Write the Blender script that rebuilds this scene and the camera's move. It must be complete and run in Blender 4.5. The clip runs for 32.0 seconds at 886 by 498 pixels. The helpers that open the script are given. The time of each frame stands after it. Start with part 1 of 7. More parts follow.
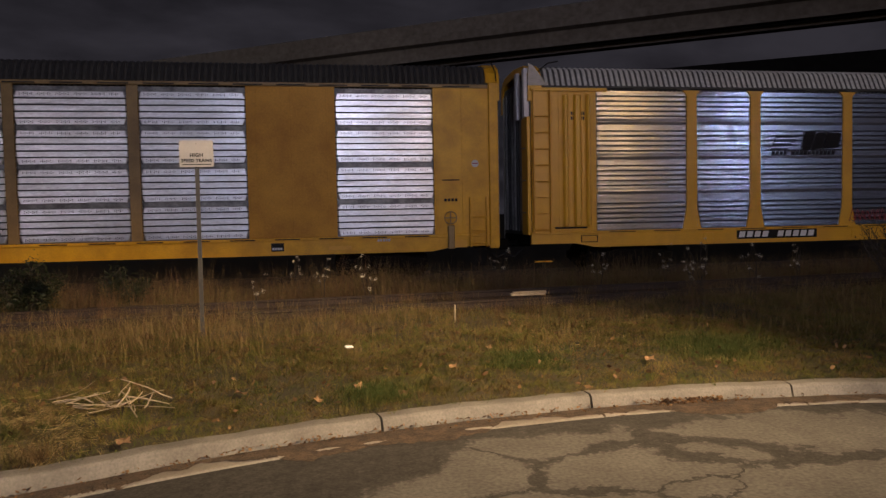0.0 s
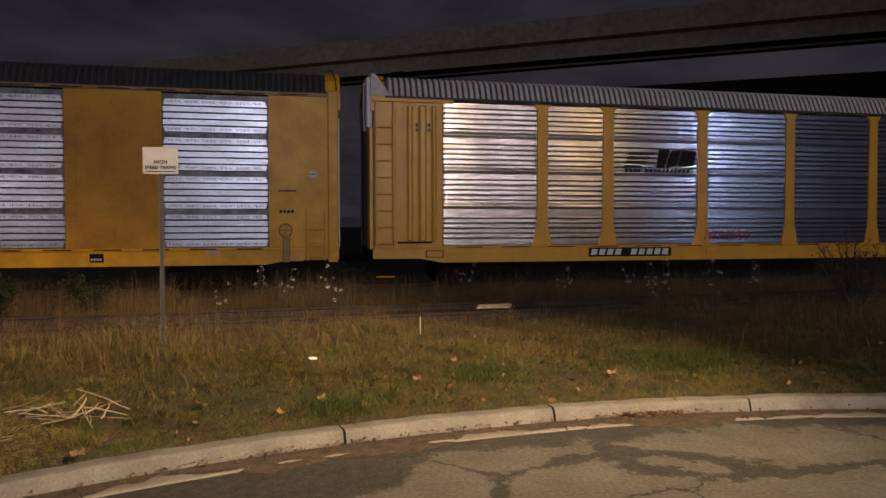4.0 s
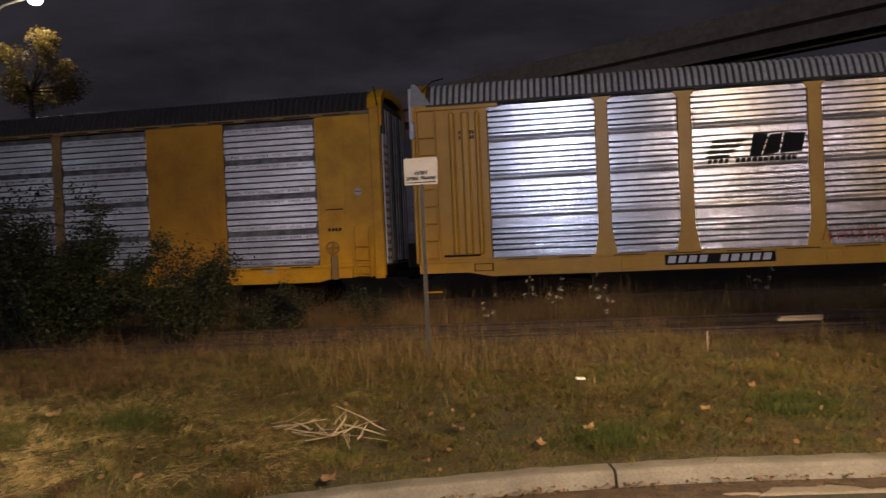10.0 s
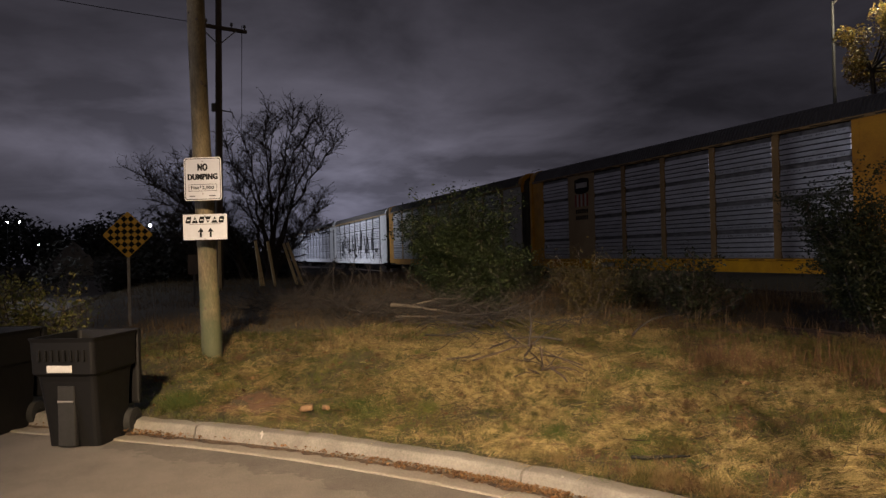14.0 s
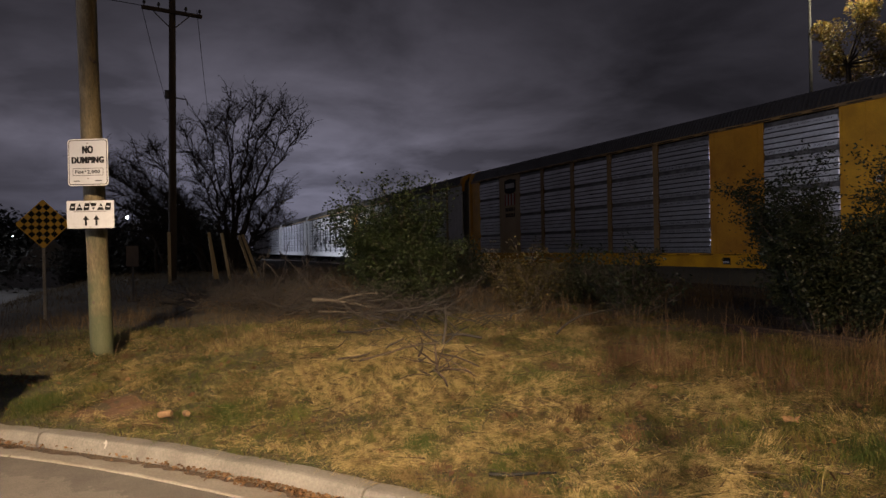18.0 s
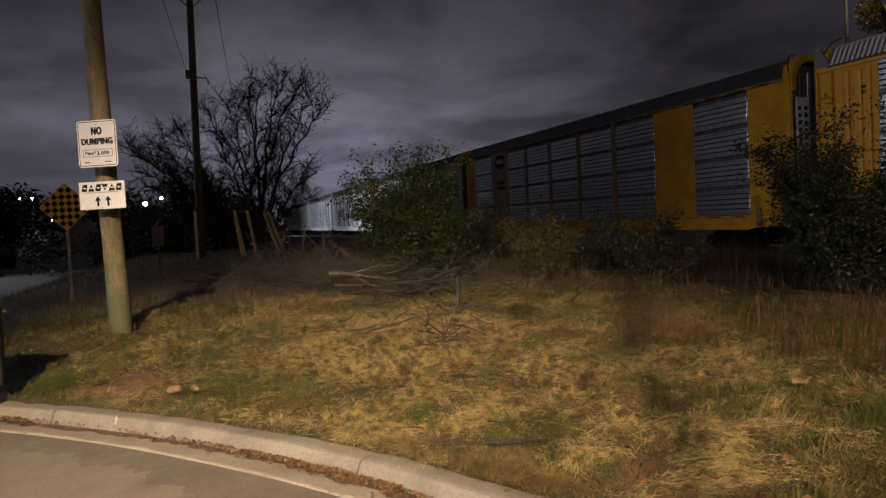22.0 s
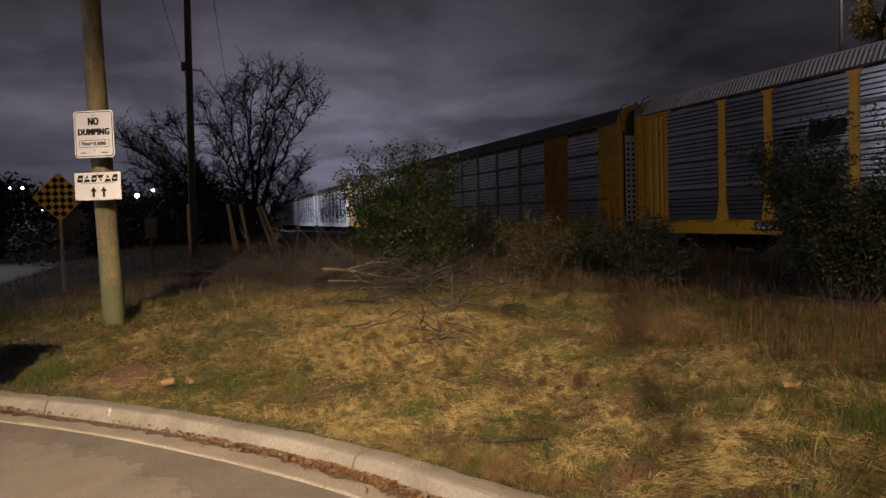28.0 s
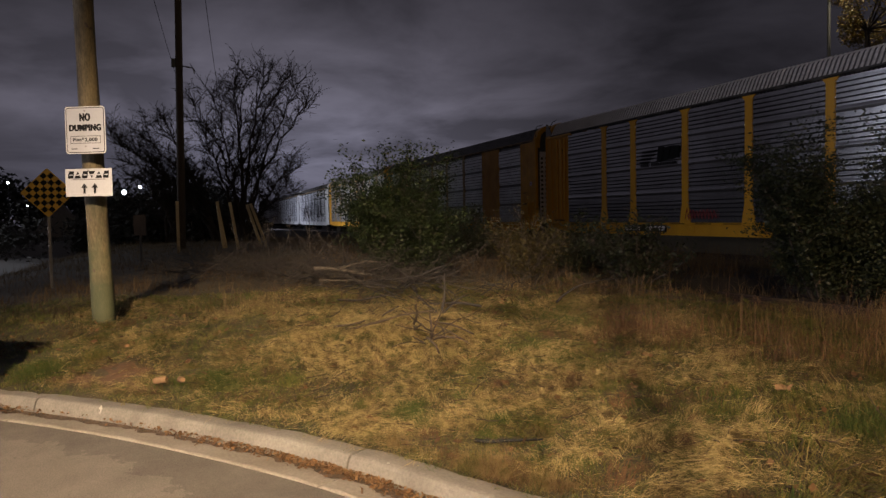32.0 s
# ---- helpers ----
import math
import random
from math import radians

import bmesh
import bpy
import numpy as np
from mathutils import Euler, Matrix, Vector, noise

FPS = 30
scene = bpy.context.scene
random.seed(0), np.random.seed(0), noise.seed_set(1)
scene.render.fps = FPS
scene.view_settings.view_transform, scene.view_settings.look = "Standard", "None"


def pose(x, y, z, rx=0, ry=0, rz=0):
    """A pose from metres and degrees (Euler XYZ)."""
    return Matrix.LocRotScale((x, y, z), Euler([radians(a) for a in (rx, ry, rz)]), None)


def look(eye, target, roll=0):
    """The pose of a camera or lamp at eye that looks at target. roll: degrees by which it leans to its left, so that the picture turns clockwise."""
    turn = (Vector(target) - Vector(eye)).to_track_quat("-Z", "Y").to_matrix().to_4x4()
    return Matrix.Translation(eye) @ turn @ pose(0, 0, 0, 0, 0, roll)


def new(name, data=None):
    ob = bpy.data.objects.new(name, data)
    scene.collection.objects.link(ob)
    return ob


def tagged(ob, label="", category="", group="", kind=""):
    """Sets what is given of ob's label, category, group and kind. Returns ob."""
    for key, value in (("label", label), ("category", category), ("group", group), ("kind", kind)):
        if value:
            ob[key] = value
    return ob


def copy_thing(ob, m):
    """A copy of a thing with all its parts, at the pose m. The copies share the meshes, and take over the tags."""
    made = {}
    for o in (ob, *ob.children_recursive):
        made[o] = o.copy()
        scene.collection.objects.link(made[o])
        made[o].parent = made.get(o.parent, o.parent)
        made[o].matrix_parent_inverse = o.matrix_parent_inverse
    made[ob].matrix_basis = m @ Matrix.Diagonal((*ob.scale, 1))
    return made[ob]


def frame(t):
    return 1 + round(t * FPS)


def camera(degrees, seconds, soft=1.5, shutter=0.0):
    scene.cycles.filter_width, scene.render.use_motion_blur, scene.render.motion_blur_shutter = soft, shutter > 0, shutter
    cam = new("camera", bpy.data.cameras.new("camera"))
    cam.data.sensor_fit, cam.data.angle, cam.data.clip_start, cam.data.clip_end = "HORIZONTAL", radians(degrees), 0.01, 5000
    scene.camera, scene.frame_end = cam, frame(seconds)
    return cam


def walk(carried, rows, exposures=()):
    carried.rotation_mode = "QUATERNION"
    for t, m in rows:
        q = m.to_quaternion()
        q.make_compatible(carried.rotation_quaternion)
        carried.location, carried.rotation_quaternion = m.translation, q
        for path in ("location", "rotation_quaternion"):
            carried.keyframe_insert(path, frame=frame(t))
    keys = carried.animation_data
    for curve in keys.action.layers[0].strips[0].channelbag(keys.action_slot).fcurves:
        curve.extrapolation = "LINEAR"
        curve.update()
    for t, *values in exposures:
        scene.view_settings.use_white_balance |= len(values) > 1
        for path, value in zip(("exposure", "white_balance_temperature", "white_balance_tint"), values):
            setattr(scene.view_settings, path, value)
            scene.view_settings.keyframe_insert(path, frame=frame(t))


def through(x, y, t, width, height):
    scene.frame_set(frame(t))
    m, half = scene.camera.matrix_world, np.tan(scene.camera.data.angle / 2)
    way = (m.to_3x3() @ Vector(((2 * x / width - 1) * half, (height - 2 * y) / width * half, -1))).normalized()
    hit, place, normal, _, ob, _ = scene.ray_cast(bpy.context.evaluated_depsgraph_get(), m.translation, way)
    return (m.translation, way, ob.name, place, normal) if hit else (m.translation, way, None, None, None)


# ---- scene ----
cam = camera(62.57, 32.0, soft=1.45, shutter=0.3)
PATH = [
    (0, (0.340, 0.365, 1.680), (0.676, 2.334, 1.587), -1.1),
    (1, (0.341, 0.365, 1.688), (0.667, 2.336, 1.590), -1.2),
    (2, (0.349, 0.366, 1.681), (0.679, 2.336, 1.586), -1.1),
    (3, (0.349, 0.361, 1.697), (0.718, 2.324, 1.616), -0.8),
    (4, (0.341, 0.357, 1.682), (0.768, 2.311, 1.621), -0.1),
    (4.5, (0.350, 0.363, 1.685), (0.794, 2.312, 1.623), -0.0),
    (6.5, (0.446, 0.344, 1.663), (0.870, 2.297, 1.591), -0.2),
    (7, (0.451, 0.358, 1.658), (0.849, 2.316, 1.568), -0.1),
    (7.5, (0.418, 0.479, 1.640), (0.780, 2.444, 1.554), -0.2),
    (8, (0.383, 0.624, 1.666), (0.631, 2.608, 1.601), -1.2),
    (8.5, (0.418, 0.766, 1.660), (0.490, 2.764, 1.618), -2.1),
    (9, (0.520, 0.934, 1.648), (0.433, 2.932, 1.628), -2.5),
    (9.5, (0.542, 1.052, 1.637), (0.358, 3.043, 1.626), -2.6),
    (10, (0.502, 1.172, 1.640), (0.182, 3.146, 1.620), -2.5),
    (10.5, (0.464, 1.235, 1.636), (-0.142, 3.141, 1.604), -2.6),
    (11, (0.421, 1.461, 1.604), (-0.516, 3.228, 1.574), -2.6),
    (11.5, (0.433, 1.577, 1.571), (-0.827, 3.130, 1.570), -3.2),
    (12, (0.309, 1.654, 1.618), (-1.200, 2.965, 1.632), -2.3),
    (12.5, (0.182, 1.532, 1.646), (-1.493, 2.626, 1.665), -1.5),
    (13, (0.187, 1.582, 1.641), (-1.607, 2.467, 1.650), -1.4),
    (13.5, (0.183, 1.574, 1.635), (-1.670, 2.327, 1.647), -1.5),
    (14, (0.200, 1.576, 1.622), (-1.668, 2.293, 1.631), -1.4),
    (14.5, (0.185, 1.686, 1.602), (-1.669, 2.437, 1.606), -1.5),
    (16.5, (0.123, 2.406, 1.571), (-1.720, 3.182, 1.572), -0.9),
    (17, (0.033, 2.510, 1.567), (-1.802, 3.305, 1.566), -0.8),
    (17.5, (-0.038, 2.590, 1.569), (-1.876, 3.378, 1.566), -1.0),
    (18, (-0.039, 2.667, 1.569), (-1.893, 3.416, 1.561), -1.1),
    (18.5, (-0.017, 2.808, 1.547), (-1.889, 3.512, 1.528), -1.3),
    (19, (0.018, 2.918, 1.552), (-1.867, 3.586, 1.515), -1.9),
    (19.5, (0.036, 2.959, 1.545), (-1.858, 3.601, 1.498), -2.4),
    (20, (0.018, 2.954, 1.543), (-1.880, 3.581, 1.485), -3.0),
    (20.5, (0.003, 2.937, 1.547), (-1.897, 3.559, 1.480), -3.3),
    (21, (0.001, 2.934, 1.542), (-1.895, 3.568, 1.472), -3.2),
    (22, (-0.011, 2.930, 1.539), (-1.896, 3.594, 1.456), -2.9),
    (23, (-0.012, 2.919, 1.541), (-1.896, 3.580, 1.442), -3.0),
    (23.5, (-0.010, 2.921, 1.536), (-1.889, 3.597, 1.428), -2.9),
    (24, (-0.011, 2.918, 1.538), (-1.884, 3.609, 1.425), -2.8),
    (25, (-0.003, 2.906, 1.544), (-1.879, 3.592, 1.435), -2.2),
    (25.5, (-0.005, 2.897, 1.540), (-1.884, 3.574, 1.435), -1.9),
    (27.5, (-0.004, 2.886, 1.543), (-1.880, 3.572, 1.453), -1.8),
    (28, (-0.006, 2.882, 1.541), (-1.883, 3.567, 1.452), -1.7),
    (29, (-0.010, 2.863, 1.542), (-1.886, 3.550, 1.447), -1.5),
    (30, (-0.008, 2.837, 1.545), (-1.884, 3.522, 1.448), -1.3),
    (31, (-0.019, 2.839, 1.538), (-1.894, 3.528, 1.442), -1.2),
    (32, (-0.018, 2.833, 1.545), (-1.884, 3.548, 1.455), -1.1),
]
EXPOSURES = [(0.0, 0.0, 6500, 18.0), (8.2, 0.0, 6500, 18.0), (9.0, -0.11, 6500, 18.0), (10.3, -0.15, 6500, 18.0), (11.0, -0.5, 6500, 18.0), (11.5, -0.3, 6500, 18.0), (12.0, 0.0, 6500, 18.0), (32.0, 0.0, 6500, 18.0)]
walk(cam, [(t, look(eye, target, roll)) for t, eye, target, roll in PATH], EXPOSURES)

# ---- world: a low overcast night sky, glowing over the town to the west ----
world = bpy.data.worlds.new("night_sky")
scene.world = world
world.use_nodes = True
wn, wl = world.node_tree.nodes, world.node_tree.links
wn.clear()


def wnode(kind, **values):
    n = wn.new(kind)
    for key, value in values.items():
        n.inputs[key].default_value = value
    return n


def wmath(op, a, b=0.0, clamp=False):
    n = wn.new("ShaderNodeMath")
    n.operation, n.use_clamp = op, clamp
    for socket, v in zip(n.inputs, (a, b)):
        if isinstance(v, (int, float)):
            socket.default_value = v
        else:
            wl.new(v, socket)
    return n.outputs[0]


way = wn.new("ShaderNodeTexCoord").outputs["Generated"]
axes = wn.new("ShaderNodeSeparateXYZ")
wl.new(way, axes.inputs[0])
up = wmath("MAXIMUM", axes.outputs[2], 0.0)
# clouds lie on a flat sheet above: the way is divided by its height
lift = wmath("ADD", up, 0.16)
flat = wn.new("ShaderNodeVectorMath")
flat.operation = "DIVIDE"
wl.new(way, flat.inputs[0])
trio = wn.new("ShaderNodeCombineXYZ")
for k in range(3):
    wl.new(lift, trio.inputs[k])
wl.new(trio.outputs[0], flat.inputs[1])
cloud = wnode("ShaderNodeTexNoise", Scale=1.5, Detail=7.0, Roughness=0.55, Distortion=0.3)
wl.new(flat.outputs[0], cloud.inputs["Vector"])
ramp = wn.new("ShaderNodeMapRange")
ramp.inputs["From Min"].default_value, ramp.inputs["From Max"].default_value = 0.36, 0.66
ramp.inputs["To Min"].default_value, ramp.inputs["To Max"].default_value = 0.5, 1.3
wl.new(cloud.outputs["Fac"], ramp.inputs["Value"])
# the glow: strongest low in the west
west = wmath("MAXIMUM", wmath("ADD", wmath("MULTIPLY", axes.outputs[0], -0.99), wmath("MULTIPLY", axes.outputs[1], 0.14)), 0.0)
glow = wmath("MULTIPLY", wmath("POWER", west, 15.0), wmath("POWER", wmath("SUBTRACT", 1.0, up, True), 4.6))
# a bank of dark cloud lies along the skyline
bank = wn.new("ShaderNodeMapRange")
bank.interpolation_type = "SMOOTHSTEP"
bank.inputs["From Min"].default_value, bank.inputs["From Max"].default_value = 0.01, 0.07
bank.inputs["To Min"].default_value, bank.inputs["To Max"].default_value = 0.38, 1.0
wl.new(wmath("ADD", axes.outputs[2], wmath("MULTIPLY", wmath("ADD", wmath("MAXIMUM", axes.outputs[1], -0.12), -0.3), 0.19)), bank.inputs["Value"])
level = wmath("MULTIPLY", wmath("ADD", wmath("MULTIPLY", glow, 0.27), 0.0220), bank.outputs[0])
# glow added to the unseen south-western sky, to lift the shade on the cars
south_west = wmath("MAXIMUM", wmath("ADD", wmath("MULTIPLY", axes.outputs[1], -0.8), wmath("MULTIPLY", axes.outputs[0], -0.6)), 0.0)
south = wmath("MULTIPLY", wmath("POWER", south_west, 1.3), wmath("POWER", wmath("SUBTRACT", 1.0, up, True), 2.5))
strength = wmath("ADD", wmath("MULTIPLY", level, ramp.outputs[0]), wmath("MULTIPLY", south, 0.045))
mix = wn.new("ShaderNodeMix")
mix.data_type = "RGBA"
mix.inputs[6].default_value, mix.inputs[7].default_value = (0.97, 0.93, 1.12, 1), (0.84, 0.86, 1.12, 1)
wl.new(wmath("MULTIPLY", glow, 1.6, True), mix.inputs[0])
back = wn.new("ShaderNodeBackground")
wl.new(mix.outputs[2], back.inputs["Color"])
wl.new(strength, back.inputs["Strength"])
wout = wn.new("ShaderNodeOutputWorld")
wl.new(back.outputs[0], wout.inputs["Surface"])


def lamp(name, place, watts, colour, size, target=None, spread=180.0):
    """A bare point lamp, or a spot lamp if a target is given."""
    data = bpy.data.lights.new(name, "SPOT" if target else "POINT")
    data.energy, data.color, data.shadow_soft_size = watts, colour, size
    ob = new(name, data)
    ob.matrix_world = look(place, target) if target else pose(*place)
    if target:
        data.spot_size, data.spot_blend = radians(spread), 1.0
    return ob


# unseen lamp behind the camera over the western verge, with two fill lamps added
lamp("verge_light", (9.5, -2.1, 8.6), 39000, (1.0, 0.75, 0.455), 0.045, (-7.4, 4.3, 0.0), 30.0)
# fill: one spot over the northern verge and a bare bulb
lamp("verge_light", (9.7, -2.3, 8.6), 22000, (1.0, 0.71, 0.38), 0.1, (-0.1, 9.3, 0.0), 39.0)
lamp("verge_light", (9.6, -2.2, 8.6), 620, (1.0, 0.72, 0.38), 0.1)
# weaker warm lamp farther along the street
lamp("far_street_light", (21.5, -9.0, 9.2), 650, (1.0, 0.66, 0.28), 0.2)
# white street lamp over the road to the west
lamp("west_street_light", (-34.0, -9.0, 8.5), 2200, (0.80, 0.88, 1.0), 0.2, (-29.0, -4.0, 0.0), 105.0)
# unseen lamps behind, set by their reflections in the cars opposite
lamp("unseen_flood", (0.5, -22.0, 10.0), 7200, (0.72, 0.79, 1.0), 1.3, (3.0, 20.0, 3.0), 80.0)
# next two: pinkish fill added to brighten the bays of the cars
lamp("unseen_flood", (13.5, -30.0, 9.5), 3600, (1.0, 0.82, 0.76), 1.2, (7.0, 20.0, 3.0), 60.0)
lamp("unseen_flood", (22.0, -28.0, 9.0), 1300, (1.0, 0.82, 0.84), 1.6, (9.0, 20.0, 3.0), 60.0)
lamp("unseen_flood", (28.5, -23.0, 9.5), 130, (1.0, 0.55, 0.16), 0.2, (10.0, 20.0, 3.0), 60.0)
lamp("unseen_flood", (39.0, -22.0, 10.0), 2100, (0.46, 0.60, 1.0), 0.5, (14.0, 20.0, 3.0), 60.0)
lamp("unseen_flood", (-18.0, -18.0, 5.0), 1900, (1.0, 0.90, 0.94), 1.0, (-6.0, 20.0, 2.5), 70.0)
# yard floodlights far to the west, aimed at the cars there
lamp("yard_light", (-74.0, 3.0, 8.0), 17000, (0.80, 0.88, 1.0), 0.4, (-76.0, 22.0, 3.6), 110.0)
lamp("yard_light", (-108.0, 2.0, 7.0), 16000, (0.74, 0.82, 1.0), 0.4, (-116.0, 26.0, 3.6), 130.0)

# ---- materials ----
def mat(name, base, second=None, rough=0.6, metal=0.0, scale=2.0, fine=45.0, amount=0.6, grain=0.25, bump=0.0, rand=0.0, island=0.0,
        stretch=(1, 1, 1), spec=0.5, place="Object", uneven=0.12):
    """A surface with stains (scale) and grain (fine); rand and island vary the brightness from object to object and from piece to piece."""
    m = bpy.data.materials.new(name)
    m.use_nodes = True
    n, l = m.node_tree.nodes, m.node_tree.links
    b = n["Principled BSDF"]
    b.inputs["Roughness"].default_value, b.inputs["Metallic"].default_value = rough, metal
    b.inputs["Specular IOR Level"].default_value = spec
    second = second or tuple(c * 0.6 for c in base)
    at = n.new("ShaderNodeTexCoord").outputs[place]
    mp = n.new("ShaderNodeMapping")
    mp.inputs["Scale"].default_value = stretch
    l.new(at, mp.inputs["Vector"])
    big, small = n.new("ShaderNodeTexNoise"), n.new("ShaderNodeTexNoise")
    big.inputs["Scale"].default_value, big.inputs["Detail"].default_value, big.inputs["Roughness"].default_value = scale, 6.0, 0.62
    small.inputs["Scale"].default_value, small.inputs["Detail"].default_value = fine, 4.0
    for t in (big, small):
        l.new(mp.outputs[0], t.inputs["Vector"])
    fac = n.new("ShaderNodeMapRange")
    fac.inputs["From Min"].default_value, fac.inputs["From Max"].default_value = 0.38, 0.66
    fac.inputs["To Max"].default_value = amount
    l.new(big.outputs["Fac"], fac.inputs["Value"])
    mix = n.new("ShaderNodeMix")
    mix.data_type = "RGBA"
    mix.inputs[6].default_value, mix.inputs[7].default_value = (*base, 1), (*second, 1)
    l.new(fac.outputs[0], mix.inputs[0])
    colour = mix.outputs[2]
    value = n.new("ShaderNodeMapRange")
    value.inputs["To Min"].default_value, value.inputs["To Max"].default_value = 1 - grain, 1 + grain
    value.inputs["From Min"].default_value, value.inputs["From Max"].default_value = 0.25, 0.75
    l.new(small.outputs["Fac"], value.inputs["Value"])
    factor = value.outputs[0]
    for share, node, socket in ((rand, "ShaderNodeObjectInfo", "Random"), (island, "ShaderNodeNewGeometry", "Random Per Island")):
        if share:
            r = n.new("ShaderNodeMapRange")
            r.inputs["To Min"].default_value, r.inputs["To Max"].default_value = 1 - share, 1 + share
            l.new(n.new(node).outputs[socket], r.inputs["Value"])
            k = n.new("ShaderNodeMath")
            k.operation = "MULTIPLY"
            l.new(factor, k.inputs[0])
            l.new(r.outputs[0], k.inputs[1])
            factor = k.outputs[0]
    scaled = n.new("ShaderNodeVectorMath")
    scaled.operation = "SCALE"
    l.new(colour, scaled.inputs[0])
    l.new(factor, scaled.inputs["Scale"])
    l.new(scaled.outputs[0], b.inputs["Base Color"])
    rv = n.new("ShaderNodeMapRange")
    rv.inputs["To Min"].default_value, rv.inputs["To Max"].default_value = max(0.05, rough - uneven), min(1.0, rough + uneven)
    l.new(big.outputs["Fac"], rv.inputs["Value"])
    l.new(rv.outputs[0], b.inputs["Roughness"])
    if bump:
        bp = n.new("ShaderNodeBump")
        bp.inputs["Strength"].default_value, bp.inputs["Distance"].default_value = min(1.0, bump * 20), bump
        l.new(small.outputs["Fac"], bp.inputs["Height"])
        l.new(bp.outputs[0], b.inputs["Normal"])
    return m


def glowing(name, colour, strength):
    m = bpy.data.materials.new(name)
    m.use_nodes = True
    b = m.node_tree.nodes["Principled BSDF"]
    b.inputs["Base Color"].default_value = (*colour, 1)
    b.inputs["Emission Color"].default_value, b.inputs["Emission Strength"].default_value = (*colour, 1), strength
    return m


def foliage(name, colours, rough=0.7, through=0.25, spots=0.0):
    """Leaves or blades: the colour differs from piece to piece along a ramp."""
    m = bpy.data.materials.new(name)
    m.use_nodes = True
    n, l = m.node_tree.nodes, m.node_tree.links
    b = n["Principled BSDF"]
    ramp = n.new("ShaderNodeValToRGB")
    while len(ramp.color_ramp.elements) < len(colours):
        ramp.color_ramp.elements.new(0.5)
    for k, c in enumerate(colours):
        ramp.color_ramp.elements[k].position = k / (len(colours) - 1)
        ramp.color_ramp.elements[k].color = (*c, 1)
    piece = n.new("ShaderNodeNewGeometry").outputs["Random Per Island"]
    if spots:
        big = n.new("ShaderNodeTexNoise")
        big.inputs["Scale"].default_value, big.inputs["Detail"].default_value = spots, 3.0
        l.new(n.new("ShaderNodeTexCoord").outputs["Object"], big.inputs["Vector"])
        k = n.new("ShaderNodeMapRange")
        k.inputs["From Min"].default_value, k.inputs["From Max"].default_value = 0.36, 0.64
        l.new(big.outputs["Fac"], k.inputs["Value"])
        half = n.new("ShaderNodeMix")
        half.inputs[0].default_value = 0.8
        l.new(piece, half.inputs[2])
        l.new(k.outputs[0], half.inputs[3])
        piece = half.outputs[0]
    l.new(piece, ramp.inputs["Fac"])
    l.new(ramp.outputs["Color"], b.inputs["Base Color"])
    b.inputs["Roughness"].default_value = rough
    b.inputs["Specular IOR Level"].default_value = 0.3
    if through:
        t, mixer = n.new("ShaderNodeBsdfTranslucent"), n.new("ShaderNodeMixShader")
        l.new(ramp.outputs["Color"], t.inputs["Color"])
        mixer.inputs[0].default_value = through
        l.new(b.outputs[0], mixer.inputs[1])
        l.new(t.outputs[0], mixer.inputs[2])
        l.new(mixer.outputs[0], n["Material Output"].inputs["Surface"])
    return m


M = {}
M["yellow"] = mat("car_yellow_paint", (0.76, 0.40, 0.016), (0.50, 0.24, 0.012), 0.4, scale=1.3, fine=30, amount=0.8, grain=0.12, spec=0.3)
M["gold"] = mat("clean_yellow_paint", (0.76, 0.405, 0.022), (0.58, 0.28, 0.02), 0.36, scale=1.3, fine=30, amount=0.6, grain=0.1)
M["yellow_bright"] = mat("fresh_yellow_paint", (0.72, 0.36, 0.015), (0.55, 0.26, 0.015), 0.4, scale=2.0, amount=0.4, grain=0.08)
M["post_faded"] = mat("faded_post_paint", (0.30, 0.188, 0.062), (0.18, 0.108, 0.038), 0.5, scale=1.5, fine=30, amount=0.8, grain=0.15)
M["orange"] = mat("faded_orange_paint", (0.58, 0.285, 0.026), (0.38, 0.17, 0.018), 0.5, scale=0.9, fine=20, amount=0.9, grain=0.12, spec=0.22)
def streaked(m, fine=14.0, reach=0.006, along=0.8):
    """Rolled sheet is never quite flat: long level ripples pull its reflections upright."""
    n, l = m.node_tree.nodes, m.node_tree.links
    mp = n.new("ShaderNodeMapping")
    mp.inputs["Scale"].default_value = (along, along, fine)
    l.new(n.new("ShaderNodeTexCoord").outputs["Object"], mp.inputs["Vector"])
    wave = n.new("ShaderNodeTexNoise")
    wave.inputs["Scale"].default_value, wave.inputs["Detail"].default_value = 1.0, 3.0
    l.new(mp.outputs[0], wave.inputs["Vector"])
    bp = n.new("ShaderNodeBump")
    bp.inputs["Strength"].default_value, bp.inputs["Distance"].default_value = 1.0, reach
    l.new(wave.outputs["Fac"], bp.inputs["Height"])
    l.new(bp.outputs[0], n["Principled BSDF"].inputs["Normal"])
    return m


streaked(M["yellow"], 1.6, 0.02, 1.6)
streaked(M["gold"], 1.6, 0.02, 1.6)
streaked(M["orange"], 1.4, 0.02, 1.4)
def brushed(m, rough, share):
    """Gloss that is pulled upright by fine level ridges of the rolling."""
    n, l = m.node_tree.nodes, m.node_tree.links
    b = n["Principled BSDF"]
    for link_ in list(b.inputs["Roughness"].links):
        l.remove(link_)
    b.inputs["Roughness"].default_value, b.inputs["Anisotropic"].default_value = rough, share
    up_ = n.new("ShaderNodeCombineXYZ")
    up_.inputs[2].default_value = 1.0
    l.new(up_.outputs[0], b.inputs["Tangent"])


